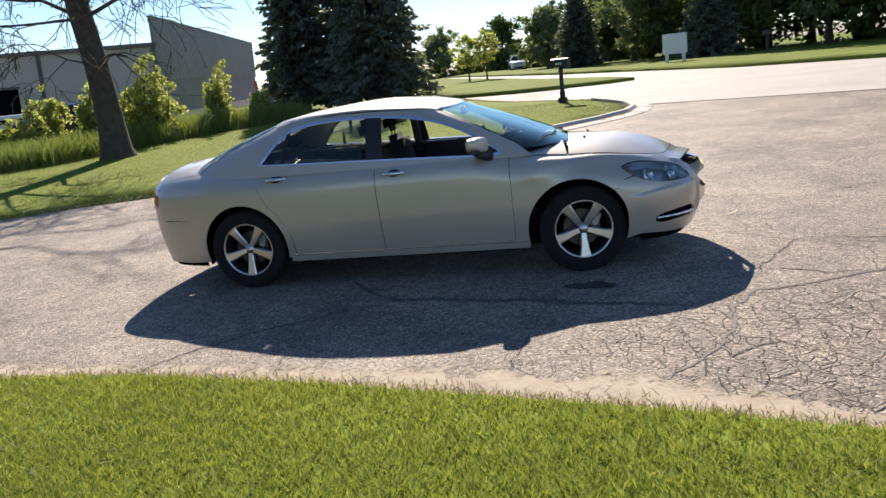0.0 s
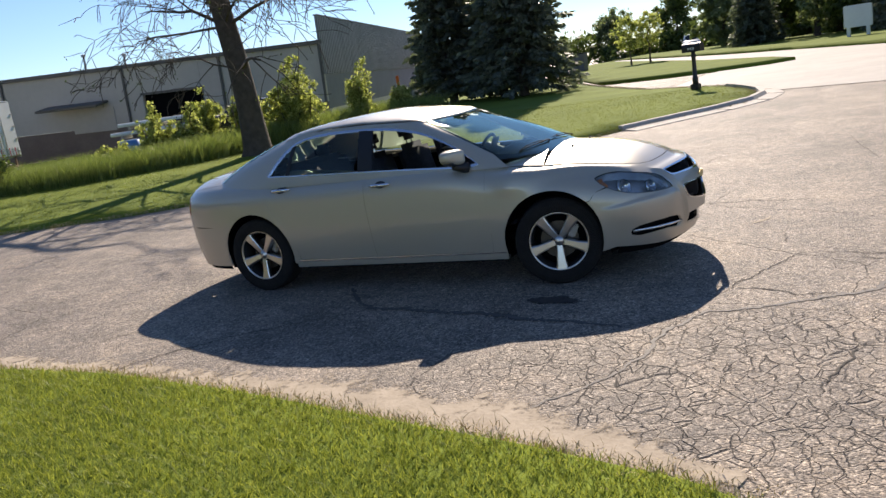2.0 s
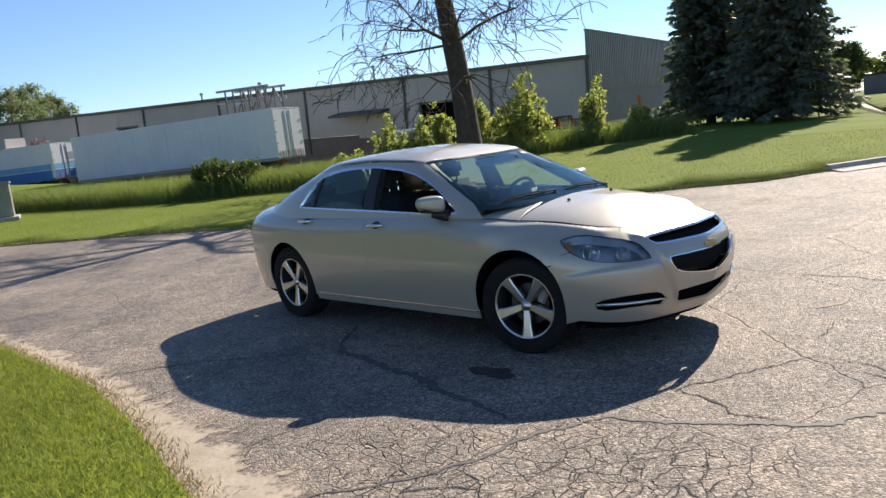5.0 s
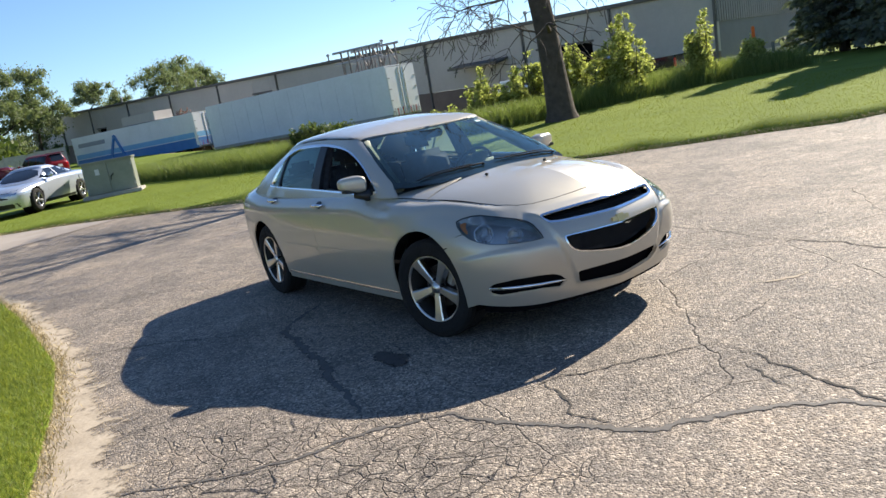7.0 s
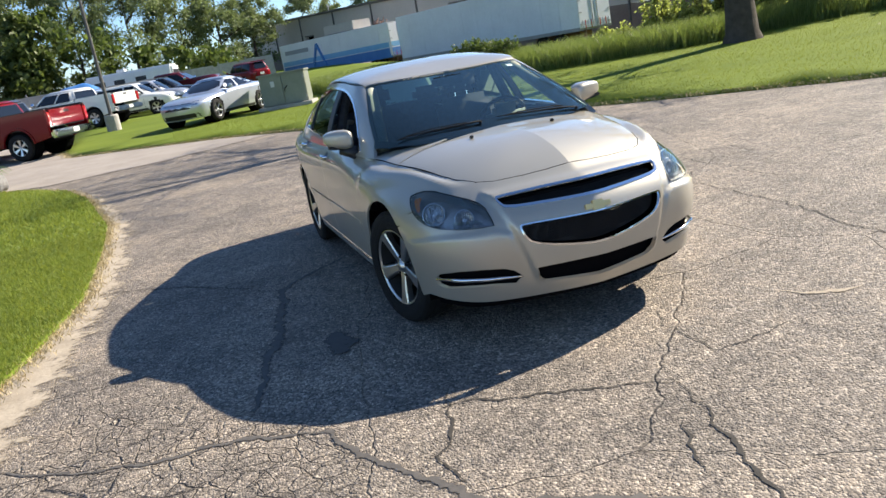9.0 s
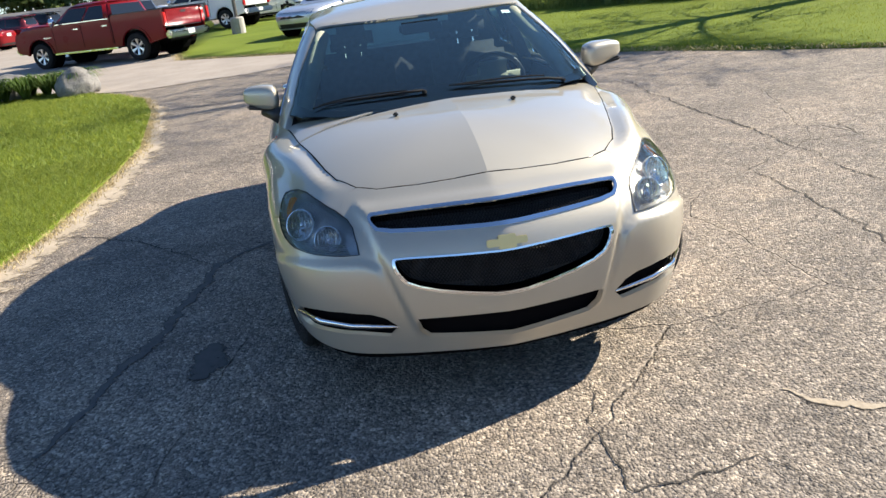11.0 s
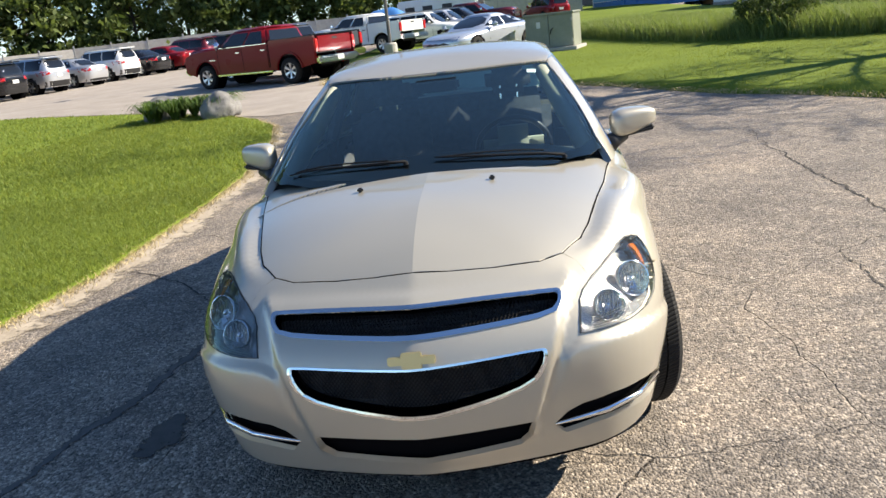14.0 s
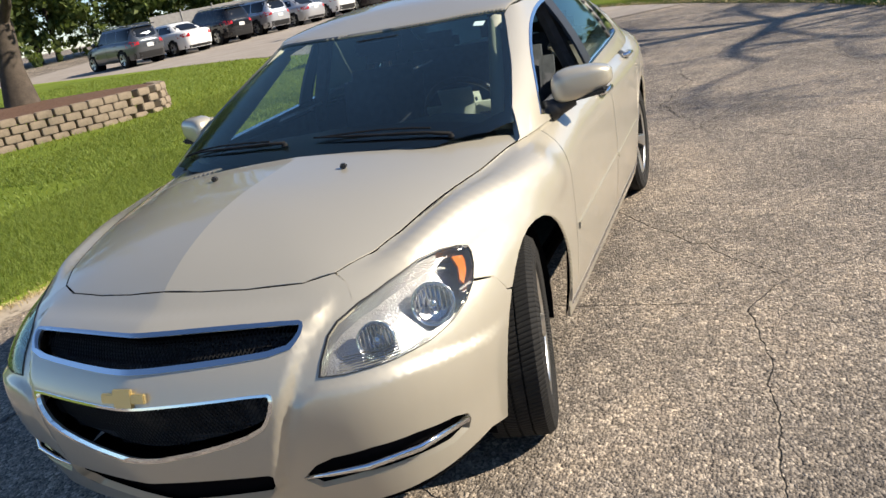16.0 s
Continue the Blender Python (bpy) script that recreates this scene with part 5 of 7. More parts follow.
def sapling(at, height, width, leaves, seed, mat, label, name="shrub", size=0.055):
    """Several leaning stems with side twigs, each twig ending in its own tuft of leaves."""
    rng = np.random.default_rng(seed)
    height, width = height * 1.08, width * 1.3
    s = empty(name, label, "shrub", "shrubs along the weedy bank", m=pose(*at))
    bm = bmesh.new()
    cen, rad = [], []
    for k in range(max(4, int(width * 7))):
        a, r = rng.uniform(0, 6.28), width * 0.5 * math.sqrt(rng.uniform(0, 1))
        x, y = r * math.cos(a), r * math.sin(a)
        h = height * rng.uniform(0.62, 1.0) * (1 - 0.38 * r / (width * 0.5))
        pts = [Vector((x * 0.3, y * 0.3, 0)), Vector((x * 0.65, y * 0.65, h * 0.45)), Vector((x * 0.9, y * 0.9, h))]
        add_tube(bm, pts, [0.02, 0.013, 0.004], 5, False)
        for i in range(14):
            t = rng.uniform(0.12, 1.0)
            q = pts[0].lerp(pts[1], t / 0.45) if t < 0.45 else pts[1].lerp(pts[2], (t - 0.45) / 0.55)
            b, ln = rng.uniform(0, 6.28), rng.uniform(0.10, 0.30) * (1.2 - 0.8 * t) * max(1.0, width * 0.7)
            tip = q + Vector((math.cos(b) * ln, math.sin(b) * ln, ln * rng.uniform(0.2, 0.9)))
            add_tube(bm, [q, tip], [0.005, 0.002], 3, False)
            cen.append(tuple(tip))
            rad.append(rng.uniform(0.11, 0.22) * (1.2 - 0.5 * t))
    part("stem", bm, M_BARK, s)
    v, f = leaf_cloud(cen, rad, int(leaves * 2.4), size * 0.95, rng, 1.0)
    part("foliage", mesh_np("foliage", v, f, mat), None, s)
    return s


def spruce(at, height, width, seed):
    rng = np.random.default_rng(seed)
    t = empty("spruce", "tall dark green spruce with drooping layered branches", "tree", "spruces by the building", m=pose(*at))
    bm = bmesh.new()
    add_tube(bm, [(0, 0, 0), (0, 0, height * 0.5), (0, 0, height)], [0.22, 0.13, 0.02], 8, False)
    V, F = [], 0
    vs = []
    for i in range(330):
        h = height * (0.04 + 0.95 * (i / 330) ** 0.85)
        r = width * 0.5 * (1 - (h / height) ** 1.25) * rng.uniform(0.7, 1.12) + 0.1
        a = i * 2.39996 + rng.normal() * 0.2
        d = np.array([math.cos(a), math.sin(a)])
        pts = []
        for s in np.linspace(0, 1, 5):
            pts.append((d[0] * r * s, d[1] * r * s, h + r * (0.12 * s - 0.34 * s * s + 0.14 * s ** 4)))
        if i % 3 == 0:
            add_tube(bm, pts, [0.03, 0.02, 0.015, 0.01, 0.005], 3, False)
        m = max(10, int(58 * r))
        s = rng.uniform(0.12, 1.0, m)
        px = d[0] * r * s + rng.normal(size=m) * 0.10 * (1 - 0.3 * s)
        py = d[1] * r * s + rng.normal(size=m) * 0.10
        pz = h + r * (0.12 * s - 0.34 * s * s + 0.14 * s ** 4) - rng.uniform(0, 0.12, m)
        side = rng.normal(size=(m, 2))
        ln = rng.uniform(0.16, 0.36, m)
        p = np.stack([px, py, pz], 1)
        u = np.stack([d[0] + side[:, 0] * 0.8, d[1] + side[:, 1] * 0.8, -rng.uniform(0.1, 0.9, m)], 1)
        u /= np.linalg.norm(u, axis=1)[:, None]
        w = np.cross(u, rng.normal(size=(m, 3)))
        w /= np.linalg.norm(w, axis=1)[:, None]
        vs.append(np.stack([p, p + u * ln[:, None] * 0.5 + w * 0.075, p + u * ln[:, None], p + u * ln[:, None] * 0.5 - w * 0.075], 1).reshape(-1, 3))
    v = np.concatenate(vs)
    part("trunk", bm, M_BARK, t)
    part("needles", mesh_np("needles", v, np.arange(len(v)).reshape(-1, 4), M_NEEDLE), None, t)
    return t


def gz_many(x, y):
    """gz() for arrays."""
    def soft(t):
        t = np.clip(t, 0, 1)
        return t * t * (3 - 2 * t)
    back = 0.02 * np.clip(-27 - x, 0, 60)
    z = 0.013 * np.clip(-3 - x, 0, 24) + back + 0.02 * np.clip(y - 3, 0, 14)
    return z - (0.55 + back) * soft((y - 12) / 5) * soft((-17 - x) / 6)


def blades(name, spots, height, width, lean, mat, label, category, rng, lift=0.0):
    """Upright blades of grass, two facets each, as one mesh of stuff."""
    p = np.array(spots, float)
    n = len(p)
    a = rng.uniform(0, 2 * math.pi, n)
    h = height * rng.uniform(0.5, 1.25, n)
    l = rng.normal(size=(n, 2)) * lean * h[:, None]
    wx, wy = np.cos(a) * width * 0.5, np.sin(a) * width * 0.5
    z = gz_many(p[:, 0], p[:, 1]) + lift
    v = np.empty((n, 5, 3))
    v[:, 0] = np.stack([p[:, 0] - wx, p[:, 1] - wy, z], 1)
    v[:, 1] = np.stack([p[:, 0] + wx, p[:, 1] + wy, z], 1)
    v[:, 2] = np.stack([p[:, 0] + wx * 0.8 + l[:, 0] * 0.35, p[:, 1] + wy * 0.8 + l[:, 1] * 0.35, z + h * 0.55], 1)
    v[:, 3] = np.stack([p[:, 0] - wx * 0.8 + l[:, 0] * 0.35, p[:, 1] - wy * 0.8 + l[:, 1] * 0.35, z + h * 0.55], 1)
    v[:, 4] = np.stack([p[:, 0] + l[:, 0], p[:, 1] + l[:, 1], z + h * 0.95], 1)
    i = np.arange(n)[:, None] * 5
    tri = np.concatenate([i + np.array([[0, 1, 2]]), i + np.array([[0, 2, 3]]), i + np.array([[3, 2, 4]])], 1).reshape(-1, 3)
    ob = part(name, mesh_np(name, v.reshape(-1, 3), tri, mat), None)
    return tagged(ob, label, category, kind="stuff")


def inside_many(q, poly):
    """inside() for an array of points at once."""
    x, y = q[:, 0], q[:, 1]
    c = np.zeros(len(q), bool)
    for (ax, ay), (bx, by) in zip(poly, poly[1:] + poly[:1]):
        if ay != by:
            c ^= ((ay > y) != (by > y)) & (x < (bx - ax) * (y - ay) / (by - ay) + ax)
    return c


def scatter(n, box_, poly, rng):
    """n random spots of a rectangle that lie inside the outline."""
    out = np.empty((0, 2))
    while len(out) < n:
        q = rng.uniform((box_[0], box_[1]), (box_[2], box_[3]), (40000, 2))
        out = np.concatenate([out, q[inside_many(q, poly)]])
    return out[:n]


LAWN_POLY = NEAR_EDGE + [(-10, -60), (-30, -55)]
FAR_POLY = FAR_EDGE + [(-30, 60), (-80, 60), (-120, 40), (-120, 0), (-60, -6.5)]
g1 = np.random.default_rng(11)
blades("grass_near", scatter(120000, (-4.5, -5.6, 4.2, -2.7), LAWN_POLY, g1), 0.048, 0.0048, 0.7, M_BLADE, "short mown green grass blades", "grass", g1, 0.03)
blades("grass_middle", scatter(70000, (-15, -8.5, -3.5, -2.7), LAWN_POLY, g1), 0.055, 0.009, 0.7, M_BLADE, "short mown green grass blades", "grass", g1, 0.03)
blades("grass_planter_side", scatter(60000, (-20, -22, 0, -5.5), LAWN_POLY, g1), 0.06, 0.016, 0.7, M_BLADE, "short mown green grass", "grass", g1, 0.03)
blades("grass_bank", scatter(90000, (-24, -2, 2.2, 17), FAR_POLY, g1), 0.034, 0.008, 0.8, M_BLADE_FAR, "short mown grass on the bank", "grass", g1, 0.03)


def edge_spots(edge, n, spread, rng, x0, x1):
    pts = [Vector(p) for p in densify([tuple(p) for p in edge], 0.05, False) if x0 < p[0] < x1]
    k = rng.integers(0, len(pts), n)
    return [(pts[i].x + rng.normal() * spread, pts[i].y + rng.normal() * spread) for i in k]


blades("dry_grass_edge", edge_spots(NEAR_EDGE, 15000, 0.07, g1, -13, 4.5), 0.035, 0.0055, 0.9, M_STRAW, "dry straw-coloured grass along the asphalt edge", "dry grass", g1, 0.012)
blades("dry_grass_far_edge", edge_spots(FAR_EDGE, 13000, 0.10, g1, -22, 2.5), 0.045, 0.010, 0.9, M_STRAW, "dry straw-coloured grass along the far edge", "dry grass", g1, 0.02)

BANK = [(-30, 3.6), (-24, 4.6), (-19, 6.0), (-15, 8.4), (-12.9, 11.2), (-12.3, 14), (-11.3, 17.5), (-9.6, 21)]
g2 = np.random.default_rng(5)
bank_pts = [Vector(p) for p in densify(BANK, 0.1, False)]
spots = []
for i in g2.integers(0, len(bank_pts) - 1, 62000):
    d = (bank_pts[i + 1] - bank_pts[i]).normalized()
    o = Vector((-d.y, d.x)) * abs(g2.normal()) * 1.3
    spots.append((bank_pts[i].x + o.x + g2.normal() * 0.15, bank_pts[i].y + o.y + g2.normal() * 0.15))
blades("tall_weeds", spots, 0.66, 0.015, 0.42, M_WEED, "tall unmown grass and weeds along the bank", "weeds", g2, 0.03)


def on(x, y, dz=0.04):
    return (x, y, gz(x, y) + dz)


PALE = "leafy young shrub with pale yellow-green leaves"
sapling(on(-16.0, 10.9), 1.0, 0.7, 1100, 21, M_LEAF, PALE)
sapling(on(-15.5, 12.2), 1.9, 0.8, 2600, 22, M_LEAF, PALE)
sapling(on(-14.8, 13.0), 1.75, 1.1, 3000, 23, M_LEAF, PALE)
sapling(on(-15.1, 14.1), 2.2, 0.9, 2600, 24, M_LEAF, PALE)
sapling(on(-13.8, 14.8), 2.2, 1.0, 2800, 25, M_LEAF, PALE)
sapling(on(-12.7, 15.9), 2.7, 1.9, 6500, 26, M_LEAF, "broad young shrub with pale yellow-green leaves")
sapling(on(-11.5, 18.3), 2.6, 0.9, 2600, 27, M_LEAF, PALE)
sapling(on(-11.0, 20.0), 1.55, 0.6, 1300, 28, M_LEAF, PALE)
sapling(on(-17.9, 7.6), 1.35, 2.0, 5200, 29, M_LEAF_DARK, "round dark green bush in the tall weeds", "bush", 0.05)
spruce(on(-12.4, 27.5), 9.2, 4.2, 31)
spruce(on(-10.2, 28.2), 10.2, 3.6, 32)
spruce(on(-8.3, 25.6), 9.6, 4.9, 33)

# the bare tree
rng = np.random.default_rng(8)
bare = empty("bare_tree", "almost leafless tree with a dark forked trunk and fine twigs", "tree", m=pose(*on(-11.35, 11.75, 0.0)))
bm = bmesh.new()
tips = []
stem = [Vector(p) for p in ((0, 0, -0.1), (0, 0, 0.25), (-0.03, 0, 1.2), (-0.12, 0.02, 2.4), (-0.30, 0.05, 3.6), (-0.50, 0.05, 5.0), (-0.62, 0, 6.6))]
add_tube(bm, stem, [0.55, 0.40, 0.33, 0.30, 0.29, 0.24, 0.18], 14, False)
for k, d, ln, r, dep in ((3, (1.0, -0.2, 0.35), 2.0, 0.07, 2), (4, (0.25, 0.1, 1.0), 3.2, 0.10, 3), (5, (-0.9, -0.3, 0.5), 3.0, 0.08, 3), (5, (0.9, 0.4, 0.6), 2.8, 0.07, 3), (6, (-0.5, 0.5, 0.9), 3.0, 0.09, 3), (6, (0.4, -0.6, 0.9), 3.0, 0.09, 3), (4, (-0.8, 0.6, 0.15), 2.4, 0.05, 3), (6, (-1.0, 0.0, 0.25), 3.4, 0.07, 3), (6, (1.0, 0.2, 0.2), 3.2, 0.06, 3), (4, (-1.0, -0.5, 0.1), 2.4, 0.05, 3), (5, (0.7, -0.8, 0.2), 2.4, 0.05, 3), (4, (1.0, 0.1, 0.45), 2.8, 0.06, 3), (4, (-0.95, 0.1, 0.4), 3.0, 0.06, 3), (3, (-0.8, -0.6, 0.5), 1.8, 0.04, 3), (4, (0.8, -0.5, 0.5), 2.4, 0.05, 3), (6, (0.1, 0.1, 1.0), 4.2, 0.13, 3), (6, (0.8, 0.6, 0.7), 3.6, 0.10, 3), (6, (-0.8, -0.5, 0.8), 3.8, 0.10, 3), (6, (0.5, -0.9, 0.6), 3.6, 0.09, 3), (6, (-0.6, 0.9, 0.6), 3.6, 0.09, 3)):
    limbs(bm, rng, stem[k], d, ln, r, dep, tips, 0.35, 0.22, 4)
part("trunk", bm, M_BARK, bare, smooth=True)
v, f = leaf_cloud([tuple(t) for t in tips], [0.12] * len(tips), 700, 0.035, rng)
tagged(part("leaf_spray", mesh_np("leaf_spray", v, f, M_LEAF_DARK), None, bare), kind="stuff")


# ---- building, trailers, street things ----
M_WALL = speckled("wall_panel", (0.40, 0.37, 0.33), (0.47, 0.44, 0.39), 0.35, 0.8, bump=0.004)
M_WALL_LOW = speckled("lower_wall", (0.13, 0.10, 0.085), (0.19, 0.15, 0.125), 0.8, 0.85, bump=0.01)
M_METAL = speckled("corrugated_grey", (0.17, 0.17, 0.17), (0.24, 0.235, 0.23), 0.5, 0.55, 0.3)
M_METAL_DARK = speckled("dark_grey_cladding", (0.13, 0.13, 0.14), (0.17, 0.17, 0.18), 0.5, 0.65, 0.1)
M_TRIM = speckled("roof_edge", (0.09, 0.08, 0.07), (0.13, 0.12, 0.11), 2, 0.6)
M_WHITE = speckled("weathered_white_panel", (0.66, 0.67, 0.68), (0.76, 0.77, 0.78), 0.7, 0.5)
M_BLUE = speckled("faded_blue_paint", (0.04, 0.16, 0.42), (0.06, 0.21, 0.50), 1.5, 0.5)
M_SKYBLUE = speckled("pale_blue_paint", (0.15, 0.38, 0.62), (0.20, 0.45, 0.68), 1.5, 0.5)
M_GREYPRINT = material("faded_print", (0.30, 0.31, 0.34), 0.6)
M_BOX = speckled("green_grey_enamel", (0.20, 0.215, 0.17), (0.26, 0.275, 0.22), 1.5, 0.5, bump=0.001)
M_CONC = speckled("rough_concrete", (0.33, 0.31, 0.28), (0.46, 0.44, 0.40), 4, 0.9, bump=0.01)
M_ROCK = speckled("granite_boulder", (0.10, 0.098, 0.095), (0.27, 0.26, 0.245), 3.5, 0.9, bump=0.03)
M_BLOCK = speckled("tan_wall_block", (0.17, 0.13, 0.095), (0.31, 0.25, 0.185), 9, 0.95, bump=0.012)
M_MULCH = speckled("brown_mulch", (0.07, 0.035, 0.02), (0.16, 0.085, 0.05), 25, 0.95, bump=0.03)
M_RUST = speckled("rusty_steel", (0.16, 0.08, 0.05), (0.25, 0.14, 0.09), 8, 0.8, 0.2)
M_ORANGE = material("orange_marker", (0.75, 0.16, 0.02), 0.6)
M_BAR = material("plain_plate_bar", (0.62, 0.62, 0.60), 0.6)


def frame_at(origin, ahead, tilt=0.0):
    """A pose whose x runs along the given ground direction."""
    a = math.degrees(math.atan2(ahead[1], ahead[0]))
    return pose(*origin, 0, 0, a) @ pose(0, 0, 0, 0, tilt, 0)


# warehouse: x runs along its long front, y into the building
wh = empty("warehouse", "long low tan and grey warehouse with a corrugated end parapet", "building", m=frame_at((-25.0, 36.2, -0.4), (-0.952, -0.305), -1.9) @ Matrix.Diagonal((1, -1, 1, 1)))
H = 5.15
LEN, DEEP = 86.0, 40.0
bays = [(0, 6.5), (6.5, 13), (13, 21.5), (21.5, 30), (30, 38.5), (38.5, 47), (47, 55), (55, 63), (63, 71), (71, 78), (78, 86)]
openings = {1: (8.0, 12.0, 1.5, 3.3), 3: (24.0, 27.2, 0.9, 3.0), 5: (39.6, 42.0, 0.9, 3.7), 8: (68.4, 70.2, 0.8, 2.9)}
for i, (a, b) in enumerate(bays):
    o = openings.get(i)
    z0 = 1.6
    upper, lower = [(a, b, z0, H)], [(a, b, -0.59, z0 - 0.01)]
    if o:
        upper = [(a, o[0], z0, H), (o[1], b, z0, H), (o[0], o[1], o[3], H)]
        lower = [(a, o[0], -0.59, z0 - 0.01), (o[1], b, -0.59, z0 - 0.01), (o[0], o[1], -0.59, o[2])]
    for x0, x1, y0, y1 in upper:
        if x1 - x0 > 0.05:
            part("wall_panel", box(((x0 + x1) / 2, 0.15, (y0 + y1) / 2), (x1 - x0 - 0.03, 0.3, y1 - y0)), M_WALL, wh)
    for x0, x1, y0, y1 in lower:
        if x1 - x0 > 0.05:
            part("base_wall", box(((x0 + x1) / 2, 0.12, (y0 + y1) / 2), (x1 - x0 - 0.02, 0.3, y1 - y0)), M_WALL_LOW, wh, "dark brick base course")
    part("downpipe", box((a + 0.1, -0.08, H / 2 + 0.2), (0.14, 0.12, H - 0.5), None, 0.02), M_TRIM, wh)
    if o:
        # solid near-black block in the doorway: the unlit inside is put into colour
        part("dock_opening", box(((o[0] + o[1]) / 2, 1.6, (o[2] + o[3]) / 2), (o[1] - o[0] + 0.3, 2.6, o[3] - o[2] + 0.3)), M_DARK, wh, "open loading door with its inner shade painted near-black")
        part("door_frame", box(((o[0] + o[1]) / 2, -0.04, o[3] + 0.07), (o[1] - o[0] + 0.3, 0.1, 0.14), None, 0.02), M_TRIM, wh)
part("roof", box((LEN / 2, DEEP / 2, H + 0.06), (LEN, DEEP, 0.14)), M_METAL, wh)
part("roof_edge", box((LEN / 2, -0.08, H + 0.04), (LEN + 0.3, 0.3, 0.24), None, 0.03), M_TRIM, wh)
part("awning", box((16.5, -0.8, 3.1), (4.2, 1.6, 0.16), Matrix.Rotation(radians(8), 4, "X"), 0.03), M_TRIM, wh, "dark loading dock awning")
part("dock_panel", box((15.6, -0.06, 2.1), (3.0, 0.1, 1.5), None, 0.02), M_WALL, wh)
for x in (13.4, 16.2, 26.8, 33.0, 52, 66):
    hh = 0.5 + 0.35 * ((x * 7) % 3) / 2
    part("roof_vent", lathe([(0.07, 0), (0.07, hh), (0.15, hh), (0.15, hh + 0.14), (0.02, hh + 0.2)], 10), M_STEEL, wh).location = (x, 1.2, H + 0.1)
# end wall with a corrugated parapet
bm = bmesh.new()
n = 200
for i in range(n):
    y = DEEP * i / n
    w = DEEP / n
    add_box(bm, (0.05 - 0.04 * (i % 2), y + w / 2, 5.0), (0.16, w, 3.5))
part("parapet_cladding", bm, M_METAL, wh, "grey corrugated metal parapet")
part("end_wall", box((0.18, DEEP / 2, 2.2), (0.3, DEEP - 0.1, 2.3)), M_METAL_DARK, wh)
part("end_base", box((0.16, DEEP / 2, 0.2), (0.36, DEEP - 0.1, 1.9)), M_WALL, wh)
part("parapet_cap", box((0.05, DEEP / 2, 6.78), (0.3, DEEP, 0.08), None, 0.02), M_TRIM, wh)


def semi_trailer(at, ahead, length, label, livery=False):
    """A box trailer; x runs from its rear doors to its nose."""
    t = empty("semi_trailer", label, "trailer", "box trailers parked at the warehouse", m=frame_at(at, ahead, 0.3))
    L, W, z0, z1 = length, 2.6, 1.05, 3.75
    for s in (-1, 1):
        n = 12
        for i in range(n):
            w = L / n
            part("side_panel", box((w * (i + 0.5), s * (W / 2 - 0.02), (z0 + z1) / 2), (w - 0.015, 0.05, z1 - z0 - 0.2)), M_WHITE, t)
        part("lower_rail", box((L / 2, s * (W / 2), z0 + 0.02), (L, 0.07, 0.18), None, 0.015), M_STEEL if not livery else M_BLUE, t)
        part("upper_rail", box((L / 2, s * (W / 2 - 0.01), z1 - 0.05), (L, 0.07, 0.12), None, 0.015), M_WHITE, t)
    part("roof", box((L / 2, 0, z1 + 0.01), (L, W - 0.1, 0.05)), M_WHITE, t)
    part("floor", box((L / 2, 0, z0), (L - 0.1, W - 0.1, 0.12)), M_STEEL, t)
    part("nose_wall", box((L - 0.03, 0, (z0 + z1) / 2), (0.06, W - 0.05, z1 - z0)), M_WHITE, t)
    for s in (-1, 1):
        d = part("rear_door", box((0.0, s * W / 4, (z0 + z1) / 2), (0.06, W / 2 - 0.04, z1 - z0 - 0.1), None, 0.01), M_WHITE, t)
        part("lock_rod", tube([(-0.05, s * 0.22, z0 + 0.1), (-0.05, s * 0.22, z1 - 0.1)], 0.018, 6), M_STEEL, d)
        for z in (1.3, 1.9, 2.5, 3.1):
            part("hinge", box((-0.045, s * (W / 2 - 0.12), z), (0.03, 0.2, 0.05)), M_STEEL, d)
        for k in range(5):
            part("reflector_strip", box((-0.042, s * (0.12 + 0.24 * k), z0 + 0.24), (0.012, 0.05, 0.4)), M_RED_LENS if k % 2 else M_GREYPRINT, d)
    part("bumper_bar", box((0.0, 0, 0.55), (0.1, 2.3, 0.1), None, 0.02), M_RUST, t)
    for s in (-0.8, 0.8):
        part("bumper_post", box((0.05, s, 0.78), (0.08, 0.1, 0.5)), M_RUST, t)
    for x in (1.6, 2.85):
        for s in (-1, 1):
            w = part("wheel", lathe([(0.28, -0.14), (0.46, -0.14), (0.5, -0.08), (0.5, 0.1), (0.46, 0.14), (0.2, 0.14)], 24, "y"), M_TYRE, t)
            w.location = (x, s * 1.02, 0.5)
            part("rim", lathe([(0.02, -0.02), (0.27, -0.1), (0.28, 0.1)], 20, "y"), M_STEEL, w)
    part("chassis", box((2.3, 0, 0.8), (3.2, 1.0, 0.3)), M_RUST, t)
    part("landing_leg", box((L - 3.2, 0.7, 0.45), (0.14, 0.14, 1.05)), M_STEEL, t)
    part("landing_leg", box((L - 3.2, -0.7, 0.45), (0.14, 0.14, 1.05)), M_STEEL, t)
    return t


tr_dir = (-0.925, -0.38)
big = semi_trailer((-33.3, 20.0, -0.10), tr_dir, 15.0, "long plain white box trailer parked beside the warehouse")
# rack of steel frames on the roof behind
rack = empty("ladder_rack", "dark weathered steel pipe rack on the trailer roof", "rack", m=frame_at((-33.6, 19.9, 3.69), tr_dir) @ Matrix.Diagonal((0.7, 1.0, 1.45, 1)))
for i in range(6):
    x = 0.5 + i * 0.75
    part("upright", tube([(x, -0.8, -0.02), (x, -0.8, 0.85)], 0.06, 6), M_TRIM, rack)
    part("upright", tube([(x, 0.8, -0.02), (x, 0.8, 0.85)], 0.06, 6), M_TRIM, rack)
    part("brace", tube([(x, -0.8, 0.8 if i % 2 else 0.1), (x + 0.7, -0.8, 0.1 if i % 2 else 0.8)], 0.05, 6), M_TRIM, rack)
